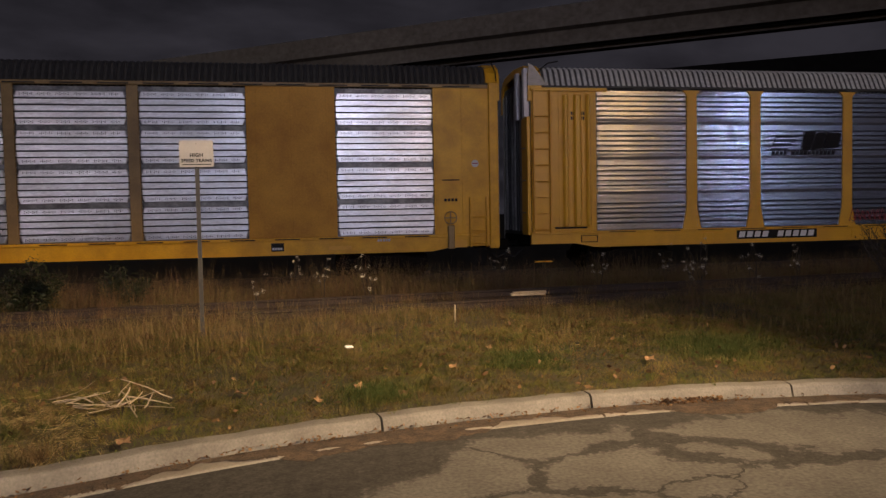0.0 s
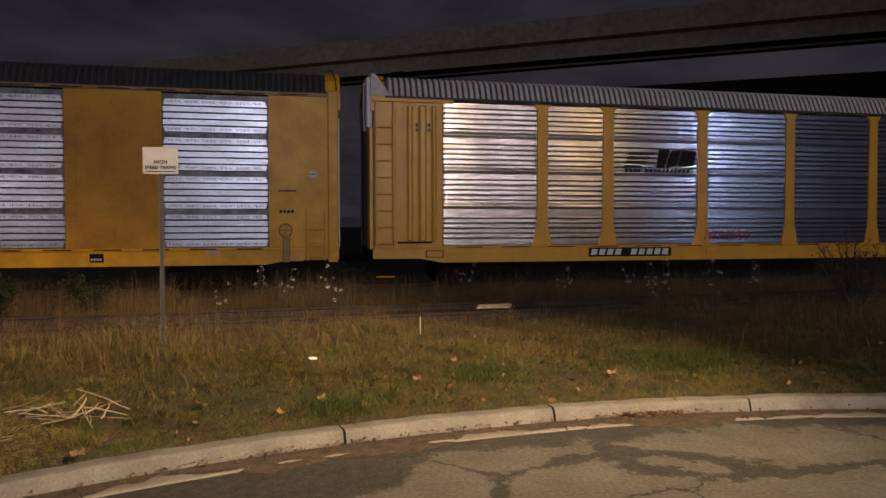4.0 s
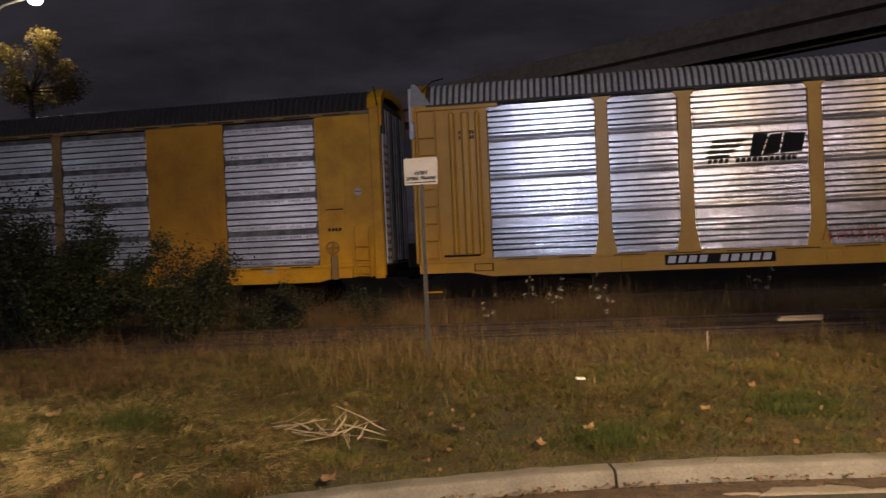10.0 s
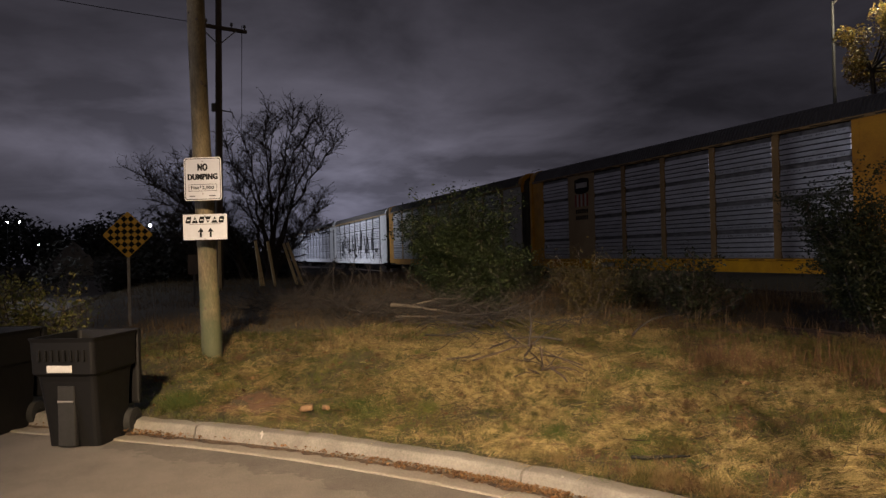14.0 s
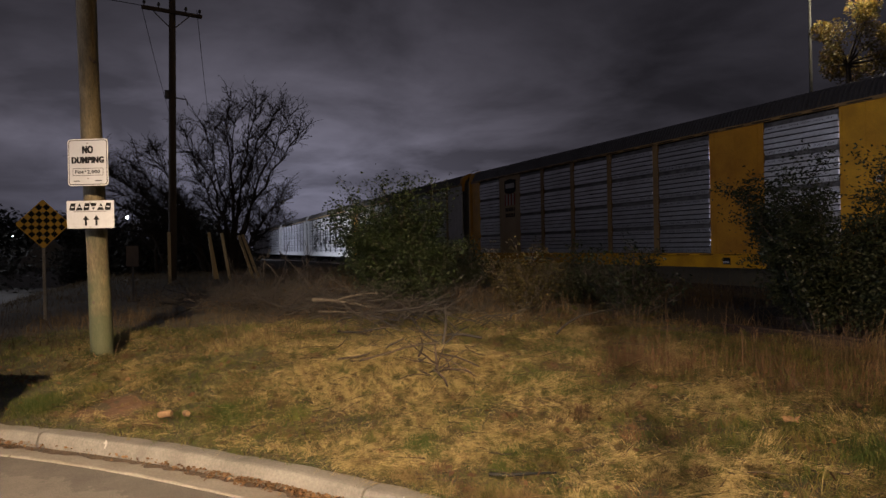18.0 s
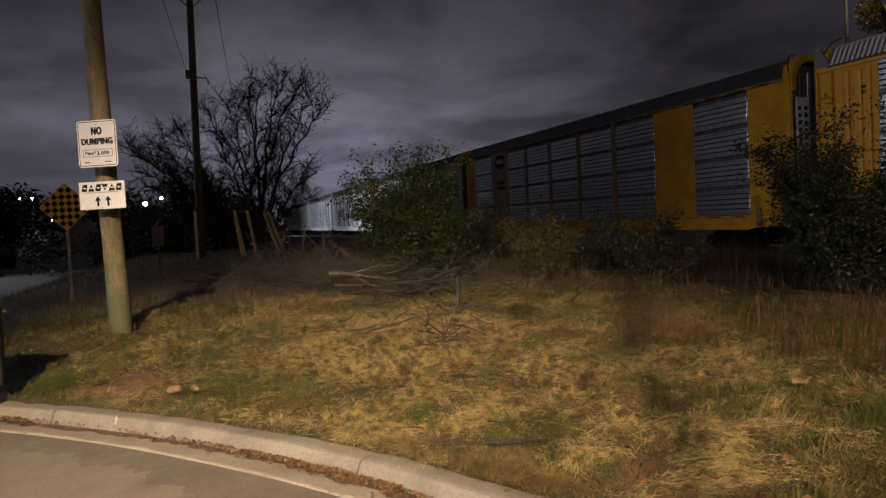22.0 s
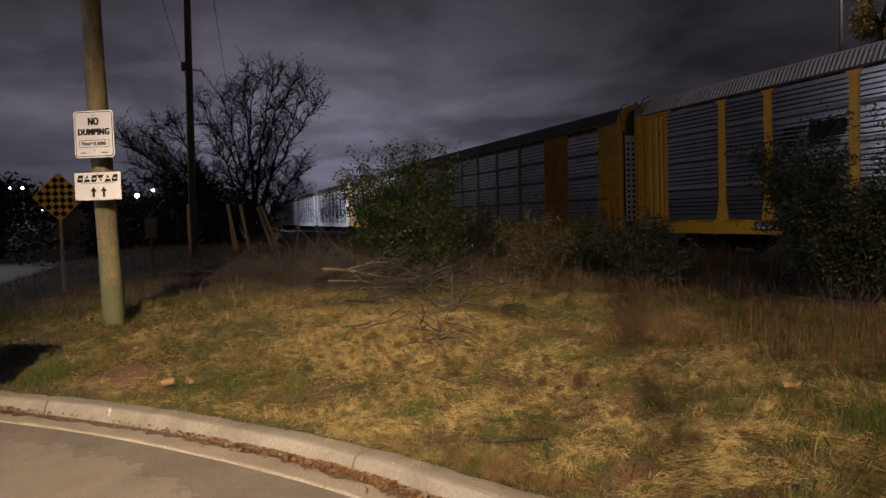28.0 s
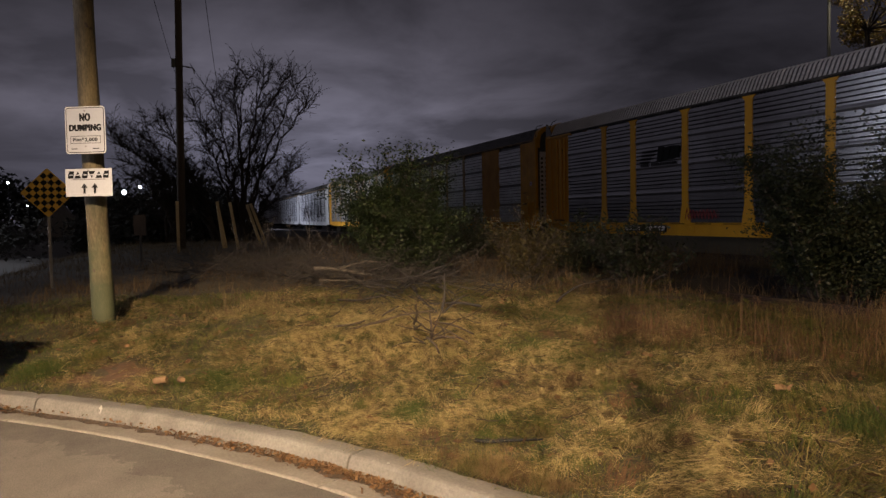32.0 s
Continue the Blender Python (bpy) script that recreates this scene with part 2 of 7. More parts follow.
M["panel"] = mat("galvanised_panel", (0.62, 0.62, 0.64), (0.44, 0.42, 0.41), 0.36, 0.9, scale=1.1, fine=9, amount=0.7, grain=0.2, rand=0.12, stretch=(1, 1, 3))
M["panel_new"] = mat("rolled_panel", (0.62, 0.62, 0.64), (0.46, 0.45, 0.46), 0.20, 0.95, scale=0.6, fine=1.4, amount=0.6, grain=0.15, rand=0.12, stretch=(5, 5, 0.7), uneven=0.03)
streaked(M["panel_new"], 14.0, 0.006, 0.5)
brushed(M["panel_new"], 0.24, 0.5)
M["panel_old"] = mat("weathered_panel", (0.50, 0.50, 0.51), (0.30, 0.29, 0.28), 0.46, 0.85, scale=1.0, fine=8, amount=0.8, grain=0.25, rand=0.12, stretch=(1, 1, 3))
streaked(M["panel"], 10.0, 0.006, 1.0)
M["panel_pale"] = mat("chalky_white_panel", (0.50, 0.50, 0.52), (0.34, 0.34, 0.35), 0.5, 0.1, scale=0.8, fine=6, amount=0.7, grain=0.15, rand=0.12)
M["backing"] = mat("grey_channel", (0.20, 0.195, 0.19), (0.07, 0.07, 0.07), 0.5, 0.7, scale=3.0, fine=14, amount=0.9, grain=0.3)
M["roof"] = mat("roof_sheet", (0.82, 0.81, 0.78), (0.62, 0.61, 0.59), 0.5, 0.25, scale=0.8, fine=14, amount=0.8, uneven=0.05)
# dark copy for the valleys, standing in for the shade between ribs
M["roof_valley"] = mat("shaded_roof_sheet", (0.12, 0.117, 0.113), (0.075, 0.072, 0.07), 0.6, 0.3, scale=0.8, fine=14, amount=0.8)
M["roof_dull"] = mat("dull_roof_sheet", (0.20, 0.195, 0.19), (0.12, 0.115, 0.11), 0.34, 0.9, scale=0.8, fine=14, amount=0.8, uneven=0.05)
# near-black matt steel of underframes, trucks, wheels and couplers
M["dark"] = mat("near_black_steel", (0.010, 0.009, 0.008), (0.016, 0.012, 0.009), 0.95, 0.0, scale=5, spec=0.05)
M["door_grey"] = mat("end_door_grey", (0.10, 0.105, 0.11), (0.05, 0.05, 0.05), 0.55, 0.3)
M["white"] = mat("white_paint", (0.78, 0.78, 0.76), (0.6, 0.59, 0.56), 0.45, scale=6, amount=0.35, grain=0.05)
M["sign_white"] = mat("sign_white", (0.56, 0.575, 0.61), (0.45, 0.46, 0.48), 0.5, scale=5, amount=0.4, grain=0.05)
# white sheet, greyed in its colour for the weak light it gets
M["sign_grey"] = mat("dimmed_sign_sheet", (0.34, 0.34, 0.34), (0.26, 0.26, 0.26), 0.45, scale=5, amount=0.5, grain=0.06)
M["white_old"] = mat("weathered_white_paint", (0.56, 0.56, 0.55), (0.36, 0.35, 0.34), 0.5, scale=2.5, amount=0.6, grain=0.1)
M["black"] = mat("plain_black", (0.008, 0.008, 0.008), (0.012, 0.012, 0.012), 0.6, amount=0.3, grain=0.1, spec=0.2)
M["red"] = mat("red_paint", (0.35, 0.03, 0.03), None, 0.5)
M["sign_yellow"] = mat("sign_yellow", (0.85, 0.48, 0.03), None, 0.4, amount=0.15, grain=0.05)
M["steel"] = mat("zinc_post", (0.30, 0.29, 0.28), (0.18, 0.175, 0.17), 0.5, 0.6, scale=8)
M["post_grey"] = mat("dull_zinc_post", (0.085, 0.082, 0.075), (0.05, 0.048, 0.043), 0.65, 0.3, scale=8)
M["rust"] = mat("rusty_rail", (0.04, 0.026, 0.02), (0.022, 0.015, 0.012), 0.75, 0.3, scale=6)
M["wood"] = mat("tie_timber", (0.04, 0.032, 0.026), (0.022, 0.019, 0.016), 0.85, scale=3, fine=30, stretch=(8, 1, 8), bump=0.006)
M["pole_dark"] = mat("old_pole_timber", (0.11, 0.085, 0.065), (0.06, 0.05, 0.04), 0.85, scale=2, fine=20, stretch=(5, 5, 0.4), bump=0.01)
M["stake"] = mat("stake_timber", (0.80, 0.66, 0.38), (0.62, 0.50, 0.28), 0.75, stretch=(6, 6, 0.6))
M["cut_wood"] = mat("cut_wood", (0.19, 0.115, 0.055), (0.12, 0.07, 0.034), 0.75, scale=12)
M["bark"] = mat("bark", (0.06, 0.048, 0.04), (0.03, 0.025, 0.02), 0.9, scale=6, fine=40, bump=0.01)
M["dead_wood"] = mat("dead_branch", (0.040, 0.034, 0.030), (0.020, 0.018, 0.016), 0.9, scale=5, fine=40, stretch=(2, 2, 2))
M["grey_bark"] = mat("grey_bark", (0.10, 0.086, 0.072), (0.05, 0.043, 0.036), 0.9, scale=8, fine=40, bump=0.006)
M["pale_wood"] = mat("bleached_branch", (0.40, 0.33, 0.23), (0.24, 0.18, 0.12), 0.8, scale=5)
M["concrete"] = mat("kerb_concrete", (0.190, 0.181, 0.160), (0.115, 0.106, 0.092), 0.85, scale=2.2, fine=60, amount=0.85, grain=0.22, bump=0.002, rand=0.06)
M["gutter"] = mat("gutter_concrete", (0.26, 0.238, 0.205), (0.19, 0.165, 0.13), 0.85, scale=1.8, fine=50, amount=0.8, grain=0.2, bump=0.005, rand=0.06)
M["bridge"] = mat("bridge_concrete", (0.36, 0.32, 0.28), (0.24, 0.21, 0.18), 0.9, scale=0.15, fine=2.0, amount=0.7)
M["plastic"] = mat("bin_plastic", (0.0055, 0.0055, 0.006), (0.004, 0.004, 0.0045), 0.55, scale=8, fine=120, amount=0.5, grain=0.2, bump=0.001, spec=0.25)
M["rubber"] = mat("rubber", (0.012, 0.012, 0.012), None, 0.8)
M["clay"] = mat("bare_clay", (0.12, 0.062, 0.032), (0.065, 0.038, 0.02), 0.95, scale=3, fine=30, bump=0.02)
M["ballast"] = mat("ballast_stone", (0.04, 0.036, 0.032), (0.022, 0.02, 0.018), 0.9, island=0.5)
M["leaf_dead"] = foliage("dead_leaves", [(0.10, 0.055, 0.024), (0.17, 0.095, 0.04), (0.07, 0.038, 0.018), (0.24, 0.145, 0.07)], through=0.1)
M["grass"] = foliage("mixed_grass", [(0.030, 0.062, 0.012), (0.075, 0.105, 0.022), (0.13, 0.14, 0.038), (0.21, 0.175, 0.06), (0.31, 0.25, 0.11)], spots=7.0)
M["straw"] = foliage("dry_grass", [(0.085, 0.085, 0.022), (0.14, 0.115, 0.038), (0.26, 0.19, 0.085), (0.17, 0.11, 0.052), (0.10, 0.058, 0.03)], spots=5.0)
M["hay"] = foliage("mown_straw", [(0.045, 0.055, 0.015), (0.16, 0.14, 0.05), (0.56, 0.44, 0.21), (0.19, 0.14, 0.06), (0.045, 0.032, 0.015)], spots=8.0)
M["lush"] = foliage("dark_grass", [(0.045, 0.07, 0.013), (0.10, 0.115, 0.022), (0.17, 0.15, 0.036), (0.20, 0.14, 0.05), (0.12, 0.075, 0.036)], spots=5.5)
M["scrub"] = foliage("dull_scrub_grass", [(0.06, 0.04, 0.022), (0.11, 0.075, 0.038), (0.17, 0.12, 0.06), (0.08, 0.05, 0.03)], spots=0.9)
M["reed"] = foliage("brown_reeds", [(0.09, 0.053, 0.031), (0.13, 0.075, 0.04), (0.20, 0.115, 0.06), (0.06, 0.037, 0.024)], spots=2.5)
M["leaf_green"] = foliage("bush_leaves", [(0.010, 0.018, 0.007), (0.018, 0.030, 0.010), (0.036, 0.052, 0.016), (0.013, 0.023, 0.009)], rough=0.55, through=0.12)
M["leaf_dark"] = foliage("dark_bush_leaves", [(0.014, 0.021, 0.011), (0.026, 0.036, 0.017), (0.042, 0.052, 0.026), (0.055, 0.058, 0.034)], rough=0.5)
M["leaf_yellow"] = foliage("yellow_leaves", [(0.06, 0.052, 0.016), (0.10, 0.08, 0.025), (0.045, 0.045, 0.014), (0.085, 0.055, 0.022)], rough=0.5)
M["leaf_lime"] = foliage("lime_leaves", [(0.07, 0.085, 0.02), (0.13, 0.14, 0.035), (0.18, 0.17, 0.05), (0.26, 0.22, 0.09)], rough=0.5)
M["twig_brown"] = mat("brown_twig", (0.062, 0.043, 0.03), (0.032, 0.023, 0.016), 0.85, scale=6)
M["pale_paint"] = mat("worn_pale_paint", (0.36, 0.35, 0.32), None, 0.7)
M["leaf_gold"] = foliage("golden_leaves", [(0.22, 0.16, 0.04), (0.32, 0.23, 0.06), (0.15, 0.14, 0.035), (0.26, 0.15, 0.05)], rough=0.5)
M["fresh"] = foliage("fresh_grass", [(0.035, 0.06, 0.012), (0.06, 0.092, 0.02), (0.085, 0.11, 0.028), (0.13, 0.13, 0.04)])
M["seed"] = foliage("pale_seed_heads", [(0.5, 0.46, 0.36), (0.65, 0.6, 0.48)])
M["hedge"] = foliage("far_foliage", [(0.035, 0.036, 0.032), (0.055, 0.054, 0.045), (0.075, 0.07, 0.058)])


def ground_material():
    """Soil and thatch under the grass, mown lawn near the kerb."""
    m = mat("thatch_soil", (0.06, 0.048, 0.024), (0.03, 0.026, 0.013), 0.95, scale=0.9, fine=60, amount=0.9, grain=0.4, bump=0.02)
    # the ground turns darker from the siding on to the main line
    n, l = m.node_tree.nodes, m.node_tree.links
    b = n["Principled BSDF"]
    old = b.inputs["Base Color"].links[0].from_socket
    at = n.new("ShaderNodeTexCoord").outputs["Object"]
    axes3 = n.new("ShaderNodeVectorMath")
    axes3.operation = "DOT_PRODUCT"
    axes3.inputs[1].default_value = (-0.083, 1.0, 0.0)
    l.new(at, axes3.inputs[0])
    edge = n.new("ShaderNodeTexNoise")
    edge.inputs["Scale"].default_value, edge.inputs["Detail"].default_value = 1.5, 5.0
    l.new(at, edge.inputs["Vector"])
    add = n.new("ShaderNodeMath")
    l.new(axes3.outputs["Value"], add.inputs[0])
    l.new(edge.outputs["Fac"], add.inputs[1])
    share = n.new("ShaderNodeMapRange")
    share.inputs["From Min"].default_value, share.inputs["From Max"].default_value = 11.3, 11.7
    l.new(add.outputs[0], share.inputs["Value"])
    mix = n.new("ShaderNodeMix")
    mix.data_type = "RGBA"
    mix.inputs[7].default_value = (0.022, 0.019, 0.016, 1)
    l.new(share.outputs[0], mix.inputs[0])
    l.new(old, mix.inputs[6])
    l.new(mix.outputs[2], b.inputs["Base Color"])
    return m


def asphalt_material():
    """Worn pale asphalt in cracked plates, with dark broken bands along the cracks and the gutter."""
    m = mat("worn_asphalt", (0.128, 0.121, 0.105), (0.086, 0.080, 0.068), 0.88, scale=1.7, fine=34, amount=0.9, grain=0.38, bump=0.006)
    n, l = m.node_tree.nodes, m.node_tree.links
    b = n["Principled BSDF"]
    old = b.inputs["Base Color"].links[0].from_socket
    at = n.new("ShaderNodeTexCoord").outputs["Object"]

    def calc(op, a, c=0.0, clamp=False):
        k = n.new("ShaderNodeMath")
        k.operation, k.use_clamp = op, clamp
        for socket, v in zip(k.inputs, (a, c)):
            if isinstance(v, (int, float)):
                socket.default_value = v
            else:
                l.new(v, socket)
        return k.outputs[0]

    def noise(scale, detail, rough=0.5):
        k = n.new("ShaderNodeTexNoise")
        k.inputs["Scale"].default_value, k.inputs["Detail"].default_value, k.inputs["Roughness"].default_value = scale, detail, rough
        l.new(at, k.inputs["Vector"])
        return k

    def ramp(v, a, c, lo, hi):
        k = n.new("ShaderNodeMapRange")
        for key, x in (("From Min", a), ("From Max", c), ("To Min", lo), ("To Max", hi)):
            k.inputs[key].default_value = x
        l.new(v, k.inputs["Value"])
        return k.outputs[0]

    warp = noise(1.4, 8.0, 0.62)
    add = n.new("ShaderNodeMix")
    add.data_type, add.blend_type = "RGBA", "LINEAR_LIGHT"
    add.inputs[0].default_value = 0.30
    l.new(at, add.inputs[6])
    l.new(warp.outputs["Color"], add.inputs[7])
    long = n.new("ShaderNodeMapping")
    long.inputs["Scale"].default_value = (0.72, 1.15, 1.0)
    l.new(add.outputs[2], long.inputs["Vector"])
    cell = n.new("ShaderNodeTexVoronoi")
    cell.feature = "DISTANCE_TO_EDGE"
    cell.inputs["Scale"].default_value = 1.0
    l.new(long.outputs[0], cell.inputs["Vector"])
    ragged = noise(13.0, 5.0, 0.6).outputs["Fac"]
    speck = noise(45.0, 3.0, 0.6).outputs["Fac"]
    rag = calc("ADD", calc("MULTIPLY", calc("SUBTRACT", ragged, 0.5), 0.16), calc("MULTIPLY", calc("SUBTRACT", speck, 0.5), 0.07))
    width = ramp(noise(0.9, 3.0).outputs["Fac"], 0.42, 0.66, 0.004, 0.10)
    crack = calc("LESS_THAN", cell.outputs["Distance"], 0.009)
    band = ramp(calc("SUBTRACT", calc("SUBTRACT", width, 0.012), calc("ADD", cell.outputs["Distance"], calc("MULTIPLY", rag, 1.15))), -0.012, 0.012, 0.0, 1.0)
    # crumbled strip along the gutter, wide in the west and thin in the east
    axes2 = n.new("ShaderNodeSeparateXYZ")
    l.new(at, axes2.inputs[0])
    x, y = axes2.outputs[0], axes2.outputs[1]
    bow = calc("MULTIPLY", calc("POWER", calc("ABSOLUTE", calc("SUBTRACT", x, 3.2)), 2.0), 0.054)
    gap = calc("SUBTRACT", calc("SUBTRACT", 5.88, bow), y)
    reach = calc("ADD", ramp(x, -0.4, 1.7, 1.25, 0.16), calc("MULTIPLY", calc("SUBTRACT", noise(1.1, 5.0, 0.6).outputs["Fac"], 0.5), 1.5))
    strip = ramp(calc("SUBTRACT", reach, calc("ADD", gap, calc("MULTIPLY", rag, 3.2))), -0.05, 0.05, 0.0, 0.97)
    east = calc("GREATER_THAN", calc("ADD", calc("ADD", x, calc("MULTIPLY", rag, 5.0)), calc("MULTIPLY", calc("SUBTRACT", warp.outputs["Fac"], 0.5), 7.0)), -2.6)
    # damp stains beside the western gutter
    gap2 = calc("SUBTRACT", calc("ADD", calc("MULTIPLY", x, 0.775), 6.46), y)
    reach2 = ramp(noise(1.0, 6.0, 0.65).outputs["Fac"], 0.40, 0.66, -0.1, 0.42)
    damp = calc("MULTIPLY", calc("LESS_THAN", calc("ADD", gap2, calc("MULTIPLY", rag, 2.0)), reach2), calc("LESS_THAN", x, -2.8))
    both = calc("MULTIPLY", calc("MAXIMUM", calc("MAXIMUM", crack, band), strip), east)
    both = calc("MAXIMUM", both, calc("MULTIPLY", damp, 0.38))
    both = calc("MULTIPLY", both, ramp(speck, 0.34, 0.62, 0.74, 1.0))
    both = calc("MULTIPLY", both, ramp(ragged, 0.35, 0.62, 0.72, 1.0))
    mix = n.new("ShaderNodeMix")
    mix.data_type = "RGBA"
    mix.inputs[7].default_value = (0.016, 0.014, 0.011, 1)
    # the western half is paler and finer
    west_mix = n.new("ShaderNodeMix")
    west_mix.data_type = "RGBA"
    worn = n.new("ShaderNodeVectorMath")
    worn.operation = "SCALE"
    worn.inputs[0].default_value = (0.165, 0.148, 0.126)
    grit = calc("ADD", ramp(noise(120.0, 2.0).outputs["Fac"], 0.3, 0.7, 0.62, 1.38), ramp(noise(2.6, 6.0, 0.65).outputs["Fac"], 0.3, 0.7, -0.2, 0.2))
    l.new(grit, worn.inputs["Scale"])
    l.new(worn.outputs[0], west_mix.inputs[7])
    l.new(calc("MULTIPLY", calc("SUBTRACT", 1.0, east), 0.75), west_mix.inputs[0])
    l.new(old, west_mix.inputs[6])
    old = west_mix.outputs[2]
    l.new(both, mix.inputs[0])
    l.new(old, mix.inputs[6])
    l.new(mix.outputs[2], b.inputs["Base Color"])
    return m


def pole_material():
    """Round timber, mossy towards the foot."""
    m = mat("pole_timber", (0.20, 0.16, 0.09), (0.045, 0.038, 0.022), 0.8, scale=1.7, fine=26, amount=0.9, grain=0.4, stretch=(3.5, 3.5, 0.9), bump=0.008)
    n, l = m.node_tree.nodes, m.node_tree.links
    b = n["Principled BSDF"]
    old = b.inputs["Base Color"].links[0].from_socket
    at = n.new("ShaderNodeTexCoord").outputs["Object"]
    axes4 = n.new("ShaderNodeSeparateXYZ")
    l.new(at, axes4.inputs[0])
    moss = n.new("ShaderNodeTexNoise")
    moss.inputs["Scale"].default_value, moss.inputs["Detail"].default_value = 5.0, 6.0
    l.new(at, moss.inputs["Vector"])
    low = n.new("ShaderNodeMapRange")
    low.inputs["From Min"].default_value, low.inputs["From Max"].default_value = 2.4, 0.6
    low.inputs["To Min"].default_value, low.inputs["To Max"].default_value = -0.35, 0.35
    l.new(axes4.outputs[2], low.inputs["Value"])
    add = n.new("ShaderNodeMath")
    l.new(low.outputs[0], add.inputs[0])
    l.new(moss.outputs["Fac"], add.inputs[1])
    share = n.new("ShaderNodeMapRange")
    share.inputs["From Min"].default_value, share.inputs["From Max"].default_value = 0.45, 0.75
    share.inputs["To Max"].default_value = 0.8
    l.new(add.outputs[0], share.inputs["Value"])
    mix = n.new("ShaderNodeMix")
    mix.data_type = "RGBA"
    mix.inputs[7].default_value = (0.05, 0.068, 0.034, 1)
    l.new(share.outputs[0], mix.inputs[0])
    l.new(old, mix.inputs[6])
    l.new(mix.outputs[2], b.inputs["Base Color"])
    return m


M["pole"] = pole_material()
M["ground"] = ground_material()
M["asphalt"] = asphalt_material()

# ---- mesh tools ----
def link(name, data, parent=None, place=None):
    ob = new(name, data)
    if parent:
        ob.parent = parent
    if place is not None:
        ob.matrix_basis = place
    return ob


def to_mesh(name, bm, material, smooth=False):
    me = bpy.data.meshes.new(name)
    bm.to_mesh(me)
    bm.free()
    if material:
        me.materials.append(material)
    if smooth:
        me.polygons.foreach_set("use_smooth", [True] * len(me.polygons))
    return me


def part(name, bm, material, parent=None, label="", place=None, smooth=False):
    ob = link(name, to_mesh(name, bm, material, smooth), parent, place)
    return tagged(ob, label) if label else ob


def empty(name, label, category, place=None, group="", kind=""):
    ob = new(name)
    ob.empty_display_size = 0.2
    if place is not None:
        ob.matrix_basis = place
    return tagged(ob, label, category, group, kind)


def box(x0, y0, z0, x1, y1, z1, bevel=0.0, bm=None, seg=1):
    bm = bm or bmesh.new()
    made = bmesh.ops.create_cube(bm, size=1.0)["verts"]
    for v in made:
        v.co = Vector((x0 + (v.co.x + 0.5) * (x1 - x0), y0 + (v.co.y + 0.5) * (y1 - y0), z0 + (v.co.z + 0.5) * (z1 - z0)))
    if bevel:
        edges = list({e for v in made for e in v.link_edges})
        bmesh.ops.bevel(bm, geom=edges, offset=bevel, segments=seg, affect="EDGES", profile=0.6)
    return bm


def tube(points, radii, sides=8, bm=None, cap=True):
    """A round rod along points; radii is one number or one for each point."""
    bm = bm or bmesh.new()
    pts = [Vector(p) for p in points]
    if isinstance(radii, (int, float)):
        radii = [radii] * len(pts)
    rings = []
    for k, p in enumerate(pts):
        ahead = (pts[min(k + 1, len(pts) - 1)] - pts[max(k - 1, 0)]).normalized()
        side = ahead.cross(Vector((0.13, 0.31, 0.94)))
        if side.length < 0.1:
            side = ahead.cross(Vector((1, 0, 0)))
        side.normalize()
        other = ahead.cross(side)
        rings.append([bm.verts.new(p + radii[k] * (math.cos(a) * side + math.sin(a) * other)) for a in (2 * math.pi * i / sides for i in range(sides))])
    for r, s in zip(rings, rings[1:]):
        for i in range(sides):
            bm.faces.new((r[i], s[i], s[(i + 1) % sides], r[(i + 1) % sides]))
    if cap:
        bm.faces.new(rings[0])
        bm.faces.new(rings[-1][::-1])
    return bm


def prism(outline, depth, bm=None):
    """An outline in x and z, made solid from y = 0 to depth."""
    bm = bm or bmesh.new()
    a = [bm.verts.new((x, 0, z)) for x, z in outline]
    b = [bm.verts.new((x, depth, z)) for x, z in outline]
    n = len(outline)
    bm.faces.new(a)
    bm.faces.new(b[::-1])
    for i in range(n):
        bm.faces.new((a[i], b[i], b[(i + 1) % n], a[(i + 1) % n]))
    bmesh.ops.recalc_face_normals(bm, faces=bm.faces)
    return bm


def sheet(name, verts, faces, material, smooth=False):
    me = bpy.data.meshes.new(name)
    me.from_pydata(verts, [], faces)
    me.materials.append(material)
    if smooth:
        me.polygons.foreach_set("use_smooth", [True] * len(me.polygons))
    return me


def raw_mesh(name, verts, faces, material):
    """A mesh from an array of places (n, 3) and of faces (m, 3 or 4)."""
    me = bpy.data.meshes.new(name)
    verts, faces = np.asarray(verts, np.float32), np.asarray(faces, np.int32)
    m, k = faces.shape
    me.vertices.add(len(verts))
    me.vertices.foreach_set("co", verts.ravel())
    me.loops.add(m * k)
    me.loops.foreach_set("vertex_index", faces.ravel())
    me.polygons.add(m)
    me.polygons.foreach_set("loop_start", np.arange(m, dtype=np.int32) * k)
    me.update(calc_edges=True)
    me.materials.append(material)
    return me


def lettering(text, size, material, parent, place, depth=0.002, width=0.3, name="lettering"):
    """Raised letters in the built-in font, centred on place, facing -y before the turn."""
    cu = bpy.data.curves.new(name, "FONT")
    cu.body, cu.size, cu.align_x, cu.align_y, cu.extrude, cu.resolution_u, cu.offset, cu.space_character = text, size, "CENTER", "CENTER", depth, 3, 0.026 * size, 1.12
    tmp = bpy.data.objects.new(name, cu)
    scene.collection.objects.link(tmp)
    me = bpy.data.meshes.new_from_object(tmp.evaluated_get(bpy.context.evaluated_depsgraph_get()))
    bpy.data.objects.remove(tmp)
    bpy.data.curves.remove(cu)
    me.name = name
    me.materials.clear()
    me.materials.append(material)
    xs = [v.co.x for v in me.vertices]
    return link(name, me, parent, place @ Matrix.Diagonal((width / (max(xs) - min(xs)), 1, 1, 1)))


